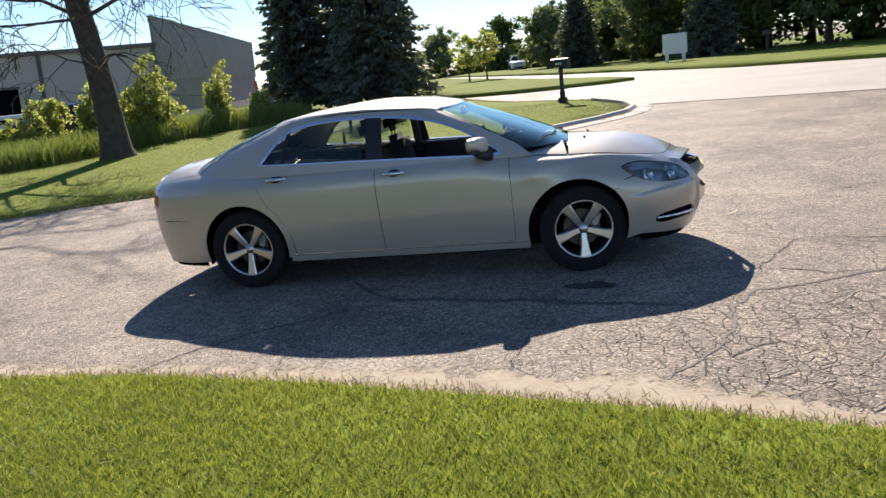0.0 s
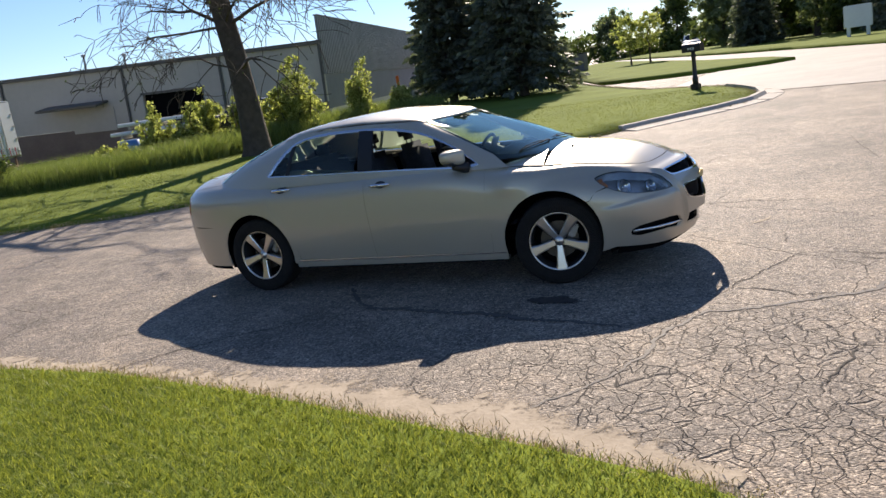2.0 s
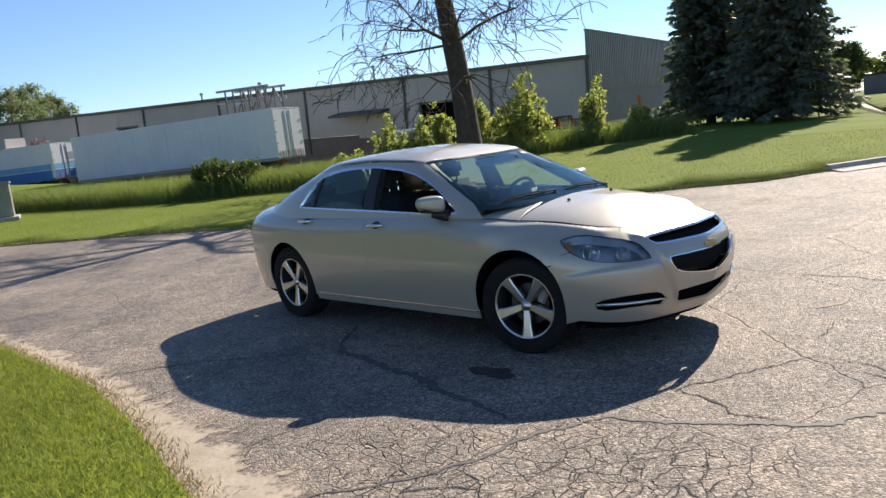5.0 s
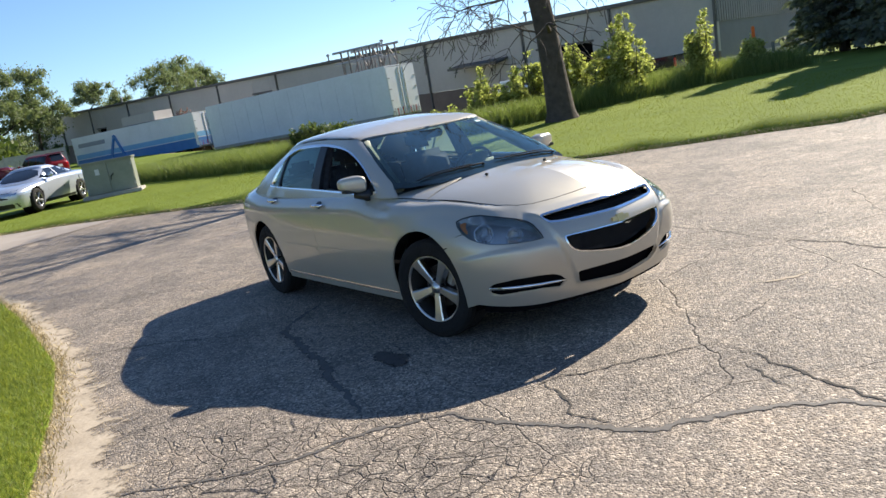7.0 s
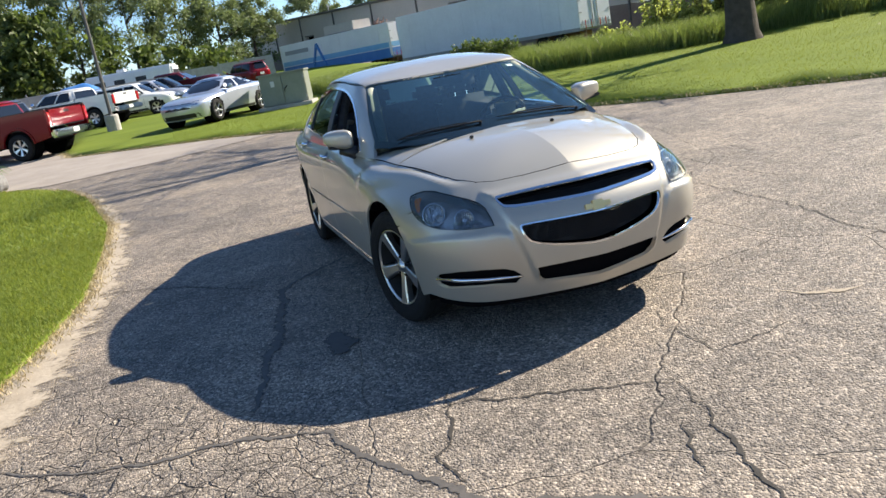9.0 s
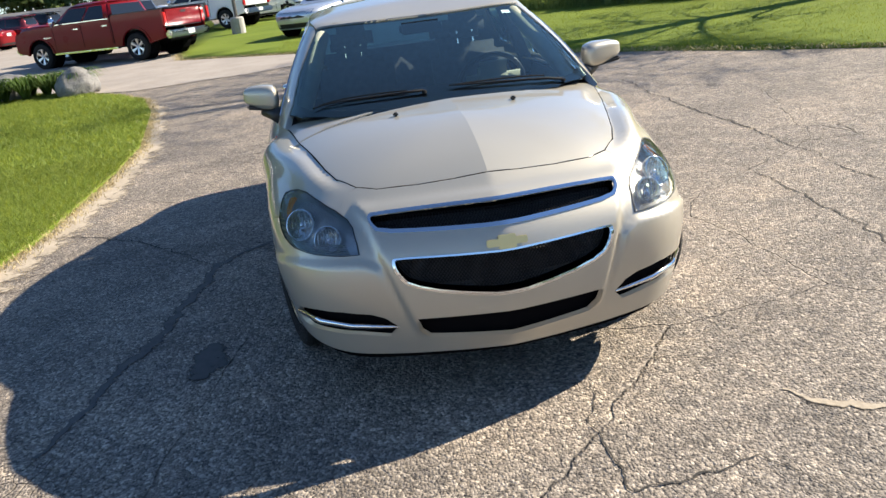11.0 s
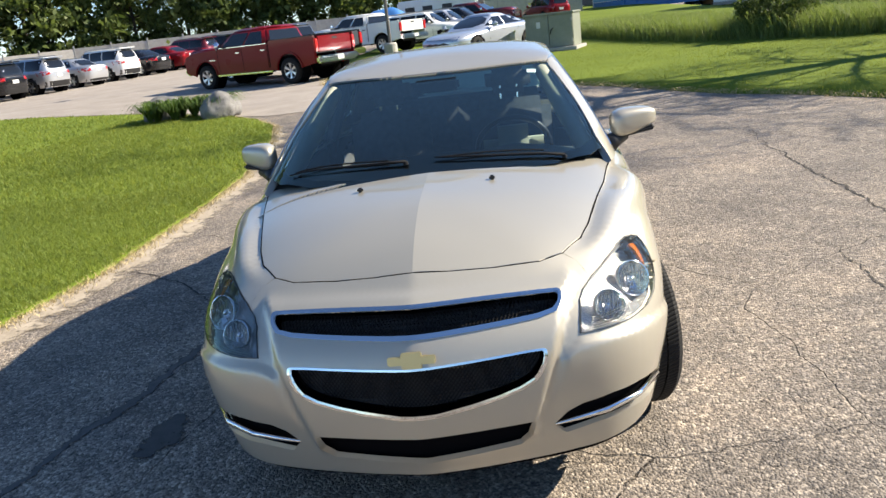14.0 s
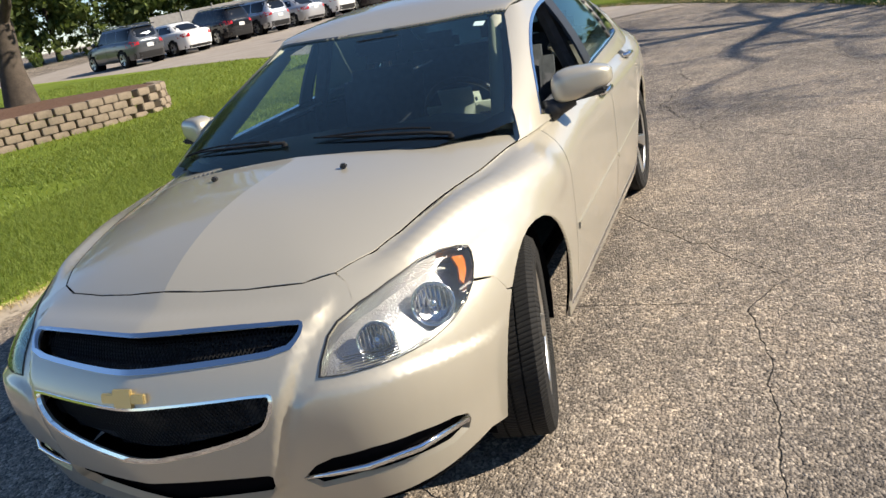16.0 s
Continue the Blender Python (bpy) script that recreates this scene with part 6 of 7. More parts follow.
for y in (-0.8, 0.8):
    for z in (0.42, 0.85):
        part("rail", tube([(0.1, y, z), (5.1, y, z + 0.03)], 0.05, 6), M_STEEL, rack)

old = semi_trailer((-60.3, 17.2, 0.10), (-0.90, -0.435), 16.0, "old white moving trailer with faded blue stripes", True)
# livery: blue bands, a peaked emblem and bars where the lettering stands
for z, h, m, nm in ((1.45, 0.62, M_BLUE, "stripe"), (2.02, 0.42, M_SKYBLUE, "stripe"), (1.80, 0.07, M_WHITE, "stripe_line")):
    for s in (-1, 1):
        part(nm, box((8.0, s * 1.318, z), (15.6, 0.012, h)), m, old)
    for y in (-0.65, 0.65):
        part(nm, box((-0.036, y, z), (0.012, 1.2, h)), m, old)
for x0, x1, zt in ((11.0, 10.0, 3.3), (9.0, 10.0, 3.3)):
    part("emblem_leg", tube([(x0, 1.335, 1.3), (x1, 1.335, zt)], 0.14, 4), M_BLUE, old)
part("lettering_bar", box((13.3, 1.32, 3.0), (3.8, 0.012, 0.36)), M_GREYPRINT, old)
part("lettering_bar", box((-0.04, -0.55, 2.75), (0.012, 0.8, 0.55)), M_GREYPRINT, old)
part("lettering_bar", box((-0.04, -0.55, 2.25), (0.012, 0.8, 0.16)), M_GREYPRINT, old)
crate = tagged(part("roof_crate", box((-66.5, 14.2, 4.28), (4.2, 2.0, 0.75), Matrix.Rotation(radians(25.8), 4, "Z"), 0.04), M_WALL), "tan box lying on the old trailer roof", "crate")
scrap = empty("scrap_heap", "rusty scrap metal piled on the trailer roof", "scrap", m=pose(-62.3, 16.2, 3.9))
srng = np.random.default_rng(4)
for i in range(14):
    a = srng.uniform(0, 6.28)
    p = Vector((srng.normal() * 0.7, srng.normal() * 0.3, 0.0 + 0.02 * i))
    part("scrap_bar", tube([p, p + Vector((math.cos(a), math.sin(a) * 0.5, srng.uniform(0.0, 0.35)))], 0.045, 5), M_RUST, scrap)

# stacked white bundles and pallets at the dock
for i in range(5):
    b = empty("pipe_bundle", "stacked bundle of white plastic pipes on timber", "pipes", "bundles at the dock", m=frame_at((-27.5 - 0.5 * (i % 2), 24.3 + 0.12 * i, -0.30 + 0.42 * i), (-0.95, -0.3)))
    for k in range(5):
        part("pipe", tube([(-2.2, -0.4 + 0.2 * k, 0.26), (2.2, -0.4 + 0.2 * k, 0.26)], 0.095, 8), M_WHITE if i > 1 else M_RUST, b)
    for x in (-1.6, 0, 1.6):
        part("timber", box((x, 0, 0.08), (0.1, 1.0, 0.16)), M_WALL, b)
for x, y, c in ((-26.0, 21.2, M_BLUE), (-24.9, 21.8, M_STEEL)):
    d = empty("drum", "dented steel drum by the dock", "drum", "drums at the dock", m=pose(*on(x, y, 0.0)))
    part("shell", lathe([(0.29, 0), (0.29, 0.3), (0.305, 0.32), (0.29, 0.34), (0.29, 0.6), (0.305, 0.62), (0.29, 0.64), (0.29, 0.9), (0.02, 0.89)], 20), c, d, smooth=True)

# transformer cabinet
cabn = empty("transformer_cabinet", "green-grey steel transformer cabinet on a concrete pad", "utility box", m=frame_at(on(-23.6, 2.1, 0.03), (0.30, 0.95)) @ Matrix.Diagonal((0.82, 0.85, 0.88, 1)))
part("pad", box((0, 0, 0.06), (2.3, 1.9, 0.14), None, 0.02), M_CONC, cabn)
part("body", box((0, 0.1, 0.72), (1.95, 1.35, 1.2), None, 0.02), M_BOX, cabn)
part("lid", box((0, 0.05, 1.35), (2.05, 1.5, 0.08), None, 0.02), M_BOX, cabn)
for s in (-1, 1):
    door = part("door", box((s * 0.485, -0.60, 0.73), (0.95, 0.06, 1.14), None, 0.012), M_BOX, cabn)
    for z in (0.35, 1.1):
        part("hinge", box((s * 0.93, -0.64, z), (0.05, 0.04, 0.12)), M_STEEL, door)
part("handle", tube([(0.05, -0.66, 0.62), (0.08, -0.70, 0.75), (0.2, -0.70, 0.85)], 0.02, 6), M_BLACK, cabn)
part("warning_plate", box((-0.42, -0.635, 0.98), (0.16, 0.01, 0.22)), M_BAR, cabn, "plain pale warning plate")

# letter box on its post
mb = empty("letter_box", "black letter box on a turned black post", "mailbox", m=frame_at(on(-0.12, 16.55, 0.04), (0.95, -0.3)))
part("base", box((0, 0, 0.07), (0.22, 0.22, 0.16), None, 0.02), M_BLACK, mb)
part("post", lathe([(0.075, 0.1), (0.08, 0.3), (0.06, 0.34), (0.055, 0.85), (0.075, 0.9), (0.055, 0.94), (0.055, 1.05)], 14), M_BLACK, mb, smooth=True)
bm = bmesh.new()
pr = [(-0.13, 0.0), (-0.13, 0.14)] + [(0.13 * math.cos(a), 0.14 + 0.10 * math.sin(a)) for a in np.linspace(math.pi, 0, 9)] + [(0.13, 0.0)]
for x in (-0.26, 0.26):
    ring = [bm.verts.new((x, y, z + 1.0)) for y, z in pr]
    bm.faces.new(ring if x > 0 else ring[::-1])
bm.verts.ensure_lookup_table()
k = len(pr)
for i in range(k):
    bm.faces.new((bm.verts[i], bm.verts[(i + 1) % k], bm.verts[k + (i + 1) % k], bm.verts[k + i]))
body = part("box", bm, M_BLACK, mb)
part("flag", box((0.05, 0.145, 1.16), (0.16, 0.012, 0.04)), M_RUST, body)
for i in range(3):
    part("number_bar", box((-0.07 + 0.07 * i, -0.136, 1.09), (0.04, 0.006, 0.06)), M_BAR, body)

# lamp pole
lp = empty("lamp_pole", "tall thin brown light pole on a concrete base", "light pole", m=pose(*on(-29.8, -4.2, 0.02)))
part("base", lathe([(0.28, 0), (0.28, 0.6), (0.24, 0.66), (0.05, 0.66)], 16), M_CONC, lp)
part("pole", tube([(0, 0, 0.6), (0, 0, 8.5)], [0.075, 0.05], 10), M_TRIM, lp)
part("head", box((0.3, 0, 8.5), (0.7, 0.3, 0.12), None, 0.03), M_TRIM, lp)

# marker posts in the weeds
for x, y, h, m, lb in ((-11.4, 20.6, 1.55, M_ORANGE, "orange and white utility marker post"), (-11.2, 21.3, 0.95, M_WHITE, "short white utility pedestal in the weeds")):
    e = empty("marker_post", lb, "marker post", m=pose(*on(x, y, 0.0)))
    part("post", box((0, 0, h / 2), (0.10, 0.06, h), None, 0.02), M_WHITE, e)
    part("cap", box((0, 0, h * 0.82), (0.11, 0.07, h * 0.36), None, 0.02), m if m is M_ORANGE else M_BOX, e)


def rock(name, at, size, seed, label):
    bm = bmesh.new()
    bmesh.ops.create_icosphere(bm, subdivisions=4, radius=1.0)
    noise.seed_set(seed)
    for v in bm.verts:
        c = v.co.copy()
        d = 1 + 0.30 * noise.noise(c * 0.9 + Vector((seed, 0, 0))) + 0.10 * noise.noise(c * 2.6) + 0.03 * noise.noise(c * 7)
        v.co = Vector((c.x * size[0], c.y * size[1], max(c.z, -0.45) * size[2])) * d
    ob = part(name, bm, M_ROCK, smooth=True)
    ob.location = at
    return tagged(ob, label, "boulder", "boulders at the lawn corner")


bx, by = -12.7, -5.75
rock("boulder", on(bx - 0.1, by - 0.05, 0.20), (0.42, 0.40, 0.38), 3, "rounded pale grey granite boulder")
rock("boulder", on(bx - 0.9, by - 1.65, 0.15), (0.46, 0.42, 0.38), 9, "grey boulder half hidden by lily leaves")
lily = empty("daylily_clump", "clump of arching green daylily leaves", "plant", m=pose(*on(bx - 0.55, by - 0.85, 0.02)))
lr = np.random.default_rng(14)
for k in range(16):
    bm = bmesh.new()
    cx, cy = lr.uniform(-0.45, 0.45), lr.uniform(-0.85, 0.75)
    for i in range(60):
        a, ln = lr.uniform(0, 6.28), lr.uniform(0.6, 1.05)
        d = Vector((math.cos(a), math.sin(a), 0))
        s = Vector((-d.y, d.x, 0)) * 0.022
        prev = None
        for t in np.linspace(0, 1, 5):
            p = Vector((cx, cy, 0)) + d * ln * 0.62 * t + Vector((0, 0, ln * (1.5 * t - 1.15 * t * t)))
            row = (bm.verts.new(p - s * (1 - t * 0.9)), bm.verts.new(p + s * (1 - t * 0.9)))
            if prev:
                bm.faces.new((prev[0], prev[1], row[1], row[0]))
            prev = row
    part("leaf_fan", bm, M_LILY, lily)

# raised bed: a curved block wall with mulch and a tree
import itertools
bed = tagged(new("planter_wall"), "curved retaining wall of tan concrete blocks", "retaining wall")
block_meshes = []
for k in range(4):
    bm = box((0, 0, 0), (0.265, 0.20, 0.133), None, 0.014)
    for v in bm.verts:
        if v.co.y < -0.05:
            v.co.y -= 0.025 * (1 - abs(v.co.x) / 0.16) + 0.008 * math.sin(40 * v.co.x + k * 2 + 30 * v.co.z)
    me = bpy.data.meshes.new("block")
    bm.to_mesh(me)
    bm.free()
    me.materials.append(M_BLOCK)
    block_meshes.append(me)
WALL_LINE = [(-1.5, -13.6), (-3.0, -12.4), (-4.6, -11.3), (-6.3, -10.25), (-7.6, -9.5), (-8.35, -9.15), (-8.85, -9.05), (-9.4, -9.25), (-9.85, -9.75), (-10.1, -10.4)]
base_z = gz(-7.5, -9.8) + 0.02
brng = random.Random(6)
wl = [Vector(p) for p in densify(WALL_LINE, 0.272, False)]
for c in range(4):
    for i in range(len(wl) - 2):
        a, b = (wl[i], wl[i + 1]) if c % 2 else (wl[i].lerp(wl[i + 1], 0.5), wl[i + 1].lerp(wl[i + 2], 0.5))
        d = (b - a).normalized()
        o = Vector((d.y, -d.x)) * 0.012 * c
        p = (a + b) / 2 - o
        ob = new("block", block_meshes[brng.randrange(4)])
        ob.parent = bed
        ob.matrix_basis = pose(p.x, p.y, base_z + 0.04 + 0.138 * c, 0, 0, math.degrees(math.atan2(-d.y, -d.x)) + brng.uniform(-1.5, 1.5))
inner = [(p[0] + 0.02, p[1] - 0.14) for p in WALL_LINE]
bm = bmesh.new()
back = [(-9.0, -13.5), (-6, -15), (-2, -16)]
ring = [bm.verts.new((x, y, base_z + 0.50)) for x, y in inner + back]
mid = [bm.verts.new((v.co.x * 0.5 - 3.0, v.co.y * 0.5 - 6.2, base_z + 0.62)) for v in ring]
for i in range(len(ring)):
    k = (i + 1) % len(ring)
    bm.faces.new((ring[i], ring[k], mid[k], mid[i]))
bm.faces.new(mid)
bmesh.ops.recalc_face_normals(bm, faces=bm.faces)
tagged(part("mulch_bed", bm, M_MULCH, smooth=True), "brown bark mulch inside the block wall", "mulch")
broad_tree("shade_tree", "shade tree with a grey trunk and dense green crown", (-7.9, -11.3, base_z + 0.5), 6.2, 0.26, 3.2, 36000, 0.065, M_LEAF_DARK, 41, 0.31)

# young trees on the grass strip
broad_tree("young_tree", "slender young street tree in leaf", on(-9.4, 50.5, 0.1), 3.0, 0.06, 0.95, 2200, 0.09, M_LEAF, 51, 0.35, "young trees on the strip")
broad_tree("young_tree", "slender young street tree in leaf", on(-8.3, 51.5, 0.1), 3.3, 0.06, 0.95, 2400, 0.09, M_LEAF, 52, 0.35, "young trees on the strip")
# trees beyond the street and behind the car park
trng = random.Random(2)
spots = [(-6, 74, 5.5), (-1, 70, 6), (2, 62, 7.5), (5.5, 60, 9), (8.5, 56, 10.5), (11, 54, 13), (14, 50, 13), (17, 47, 13), (20, 45, 14), (23, 42, 14), (12, 62, 15), (18, 56, 15), (24, 50, 15), (28, 44, 15), (9.5, 66, 13), (15, 60, 14), (21, 53, 14), (26, 47, 14), (31, 42, 14), (34, 36, 14), (3.5, 68, 8), (-14, 96, 6), (-24, 104, 6), (-32, 96, 5.5), (-8, 100, 7), (0, 92, 8)]
for i, (x, y, h) in enumerate(spots):
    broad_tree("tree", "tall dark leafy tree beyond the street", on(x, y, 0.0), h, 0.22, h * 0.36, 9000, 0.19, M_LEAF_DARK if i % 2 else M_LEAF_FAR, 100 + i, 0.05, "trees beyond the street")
for i, (x, y, h) in enumerate(((-2.5, 64, 7.2), (1.5, 78, 9), (7, 52, 8.0))):
    spruce(on(x, y, 0), h, 4.4, 140 + i)
west = [(-80, -14, 13), (-82, -9, 14), (-84, -4, 14.5), (-87, 1, 12), (-90, 5, 11), (-94, 9, 10.5), (-84, -18, 13), (-78, -24, 13), (-76, -30, 13), (-72, -36, 13), (-68, -42, 13), (-64, -48, 12), (-58, -54, 12), (-50, -58, 12), (-42, -60, 12), (-104, 26, 11.5), (-108, 30, 12.5), (-112, 34, 11.5), (-112, 22, 9), (-100, 16, 10), (-70, -12, 8), (-69, -18, 9), (-66, -24, 9), (-64, -30, 10), (-61, -36, 10), (-57, -41, 10), (-53, -46, 10), (-48, -50, 10), (-42, -53, 10), (-36, -55, 10), (-30, -56, 9), (-58, -48, 12), (-50, -54, 12)]
for i, (x, y, h) in enumerate(west):
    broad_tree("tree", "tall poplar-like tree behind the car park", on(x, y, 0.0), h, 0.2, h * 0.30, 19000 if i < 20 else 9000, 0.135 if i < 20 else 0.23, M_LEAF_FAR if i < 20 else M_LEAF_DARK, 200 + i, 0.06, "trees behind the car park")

thicket("far_woods", [(-70, 3), (-69, -8), (-66, -20), (-62, -30), (-55, -42), (-42, -53), (-26, -58)], 6.0, 3.0, 26000, 0.30, M_LEAF_DARK, "dark green undergrowth behind the car park", 301)
thicket("far_hedge", [(-46, 112), (-30, 104), (-12, 92), (0, 78), (8, 64), (20, 50), (34, 36), (52, 26)], 4.2, 3.0, 22000, 0.34, M_LEAF_DARK, "dark green undergrowth beyond the street", 302)

# car park backdrop: a pale fence and a camper with a blue tarpaulin
fence = empty("boundary_fence", "long pale grey panel fence behind the car park", "fence")
fp = [(-68.4, 7.5), (-66, -2), (-64, -12), (-61, -22), (-57, -32), (-50, -42)]
for a, b in zip(fp, fp[1:]):
    d = Vector(b) - Vector(a)
    n = int(d.length / 2.4)
    for i in range(n):
        c = Vector(a) + d * ((i + 0.5) / n)
        z = gz(c.x, c.y)
        part("panel", box((c.x, c.y, z + 0.95), (d.length / n - 0.06, 0.06, 1.9), Matrix.Rotation(math.atan2(d.y, d.x), 4, "Z")), M_CONC, fence)
        p = Vector(a) + d * (i / n)
        part("post", box((p.x, p.y, z + 1.05), (0.1, 0.1, 2.1)), M_STEEL, fence)
camper = empty("camper", "long white camper van with dark windows", "camper", m=frame_at(on(-60.5, -4.0, 0.0), (0.25, 0.97)) @ Matrix.Diagonal((0.72, 0.9, 0.8, 1)))
part("body", box((0, 0, 1.85), (9.0, 2.4, 2.6), None, 0.2), M_WHITE, camper)
for x in (-3, -1, 1.2):
    part("window", box((x, -1.205, 2.2), (1.1, 0.03, 0.6), None, 0.01), M_BLACK, camper)
part("windscreen", box((4.49, 0, 2.2), (0.05, 1.9, 0.9), None, 0.02), M_BLACK, camper)
part("stripe", box((0, -1.207, 1.4), (8.4, 0.02, 0.18)), M_GREYPRINT, camper)
part("air_unit", box((-1, 0, 3.28), (0.9, 0.7, 0.3), None, 0.08), M_WHITE, camper)
for x in (-2.6, 2.8):
    for s in (-1, 1):
        part("wheel", lathe([(0.2, -0.12), (0.38, -0.12), (0.4, 0), (0.38, 0.12), (0.2, 0.12)], 18, "y"), M_TYRE, camper).location = (x, s * 1.08, 0.4)
bm = bmesh.new()
bmesh.ops.create_grid(bm, x_segments=16, y_segments=12, size=1.0)
for v in bm.verts:
    x, y = v.co.x, v.co.y
    v.co = (x * 2.0, y * 1.3, 1.55 * (1 - abs(x) ** 3) * (1 - 0.7 * abs(y) ** 2.5) + 0.05 * math.sin(7 * x + 5 * y))
tarp = part("tarpaulin", bm, M_BLUE, smooth=True)
tarp.location = on(-52.5, -7.2, 0.6)
tarp.rotation_euler = (0, 0, radians(75))
tagged(tarp, "crumpled bright blue tarpaulin over stored goods", "tarpaulin")
under = tagged(part("crate", box((0, 0, 0.5), (3.6, 2.2, 1.0), None, 0.05), M_WALL), "plain crate beneath the blue tarpaulin", "crate")
under.location = on(-52.5, -7.2, 0.0)
under.rotation_euler = (0, 0, radians(75))

# across the street: a pale board sign, a delivery van, a post
sg = empty("yard_sign", "large pale board sign on posts across the street", "sign", m=frame_at(on(4.4, 45.4, 0.12), (0.97, -0.25)))
part("board", box((0, 0, 1.1), (1.45, 0.2, 1.2), None, 0.03), M_WHITE, sg)
for x in (-0.5, 0.5):
    part("leg", box((x, 0, 0.3), (0.18, 0.18, 0.6)), M_WHITE, sg)
pst = empty("street_post", "short dark letter box post on the verge", "post", m=pose(*on(9.2, 42.3, 0.12)))
part("post", tube([(0, 0, 0), (0, 0, 1.1)], 0.06, 8), M_BLACK, pst)
part("box", box((0, 0, 1.15), (0.4, 0.25, 0.25), None, 0.04), M_BLACK, pst)
bin_ = empty("refuse_bin", "dark grey wheeled refuse container on the strip", "bin", m=pose(*on(-13.5, 51.0, 0.1)))
part("tub", box((0, 0, 0.6), (1.6, 1.1, 1.2), None, 0.05), M_METAL_DARK, bin_)
part("lid", box((0, 0, 1.24), (1.7, 1.2, 0.08), None, 0.02), M_BLACK, bin_)

# kerb round the corner of the lawn
kerb_line = [(-0.45, 9.2), (-0.2, 9.55), (0.6, 10.5), (1.5, 11.55), (1.88, 12.6), (1.85, 13.6), (1.5, 14.9), (0.5, 16.9)]
kp = densify(kerb_line, 0.5, False)
kerb = tagged(new("kerb"), "worn pale concrete kerb and gutter round the lawn", "kerb", kind="structure")
for i, (a, b) in enumerate(zip(kp[::2], kp[2::2])):
    a, b = Vector(a), Vector(b)
    d = (b - a).normalized()
    o = Vector((d.y, -d.x))
    bm = bmesh.new()
    prof = ((-0.10, -0.05), (-0.10, 0.105), (0.0, 0.10), (0.06, 0.03), (0.42, 0.008), (0.44, -0.05))
    r0 = [bm.verts.new((a.x + o.x * u, a.y + o.y * u, gz(a.x, a.y) + z)) for u, z in prof]
    e = b - d * 0.008
    r1 = [bm.verts.new((e.x + o.x * u, e.y + o.y * u, gz(b.x, b.y) + z)) for u, z in prof]
    for j in range(len(prof) - 1):
        bm.faces.new((r0[j], r0[j + 1], r1[j + 1], r1[j]))
    bm.faces.new(r0[::-1])
    bm.faces.new(r1)
    bmesh.ops.recalc_face_normals(bm, faces=bm.faces)
    part("kerb_stone", bm, M_KERB, kerb)


# ---- parked vehicles ----
PAINTS = {
    "red": paint("deep_red_paint", (0.17, 0.006, 0.010), 0.0, 0.3), "silver": paint("silver_paint", (0.50, 0.51, 0.53), 0.7, 0.33),
    "ice": paint("ice_silver_paint", (0.56, 0.60, 0.66), 0.6, 0.3), "white": paint("white_paint", (0.74, 0.74, 0.72), 0.0, 0.3),
    "black": paint("black_paint", (0.014, 0.014, 0.017), 0.2, 0.25), "grey": paint("graphite_paint", (0.10, 0.105, 0.115), 0.6, 0.3),
    "maroon": paint("maroon_paint", (0.12, 0.012, 0.018), 0.3, 0.3), "green": paint("grey_green_paint", (0.16, 0.18, 0.17), 0.6, 0.3)}
nodes_of(PAINTS["red"])[2].inputs["Coat Weight"].default_value = 0.4
M_WINDOW = material("dark_car_glass", (0.010, 0.012, 0.015), 0.03)

KINDS = {
    # length, width, height, nose and tail heights, belt, cabin: belt front, belt rear, roof front, roof rear, roof half width
    "sedan": dict(L=4.75, W=1.80, H=1.45, hood=0.98, tail=1.05, belt=0.95, cf=1.05, cr=1.85, rf=0.25, rr=1.05, rw=0.58, wb=2.75, r=0.33, zb=0.22),
    "suv": dict(L=4.65, W=1.84, H=1.70, hood=1.08, tail=1.10, belt=1.05, cf=1.15, cr=2.22, rf=0.45, rr=2.02, rw=0.64, wb=2.70, r=0.36, zb=0.27),
    "coupe": dict(L=5.05, W=1.94, H=1.42, hood=0.92, tail=1.04, belt=0.94, cf=1.10, cr=2.30, rf=0.20, rr=0.80, rw=0.56, wb=2.95, r=0.355, zb=0.20),
}


def slab(outline, y0, y1, bevel=0.02):
    """A side outline (x, z) given thickness from y0 to y1, with rounded edges."""
    bm = bmesh.new()
    a = [bm.verts.new((x, y0, z)) for x, z in outline]
    b = [bm.verts.new((x, y1, z)) for x, z in outline]
    n = len(outline)
    bm.faces.new(a)
    bm.faces.new(b[::-1])
    for i in range(n):
        bm.faces.new((a[i], b[i], b[(i + 1) % n], a[(i + 1) % n]))
    bmesh.ops.recalc_face_normals(bm, faces=bm.faces)
    if bevel:
        es = [e for e in bm.edges if abs(e.verts[0].co.y - e.verts[1].co.y) < 1e-6]
        bmesh.ops.bevel(bm, geom=es, offset=bevel, segments=2, affect="EDGES", clamp_overlap=True)
    return bm


def wedge(lo, hi, z0, z1, bevel=0.05):
    """A block whose bottom and top are the rectangles lo and hi (x0, x1, half width)."""
    bm = bmesh.new()
    vs = [bm.verts.new((x, y, z)) for (xa, xb, w), z in ((lo, z0), (hi, z1)) for x, y in ((xa, -w), (xb, -w), (xb, w), (xa, w))]
    for f in ((3, 2, 1, 0), (4, 5, 6, 7), (0, 1, 5, 4), (1, 2, 6, 5), (2, 3, 7, 6), (3, 0, 4, 7)):
        bm.faces.new([vs[i] for i in f])
    bmesh.ops.bevel(bm, geom=list(bm.edges), offset=bevel, segments=3, affect="EDGES", clamp_overlap=True)
    return bm


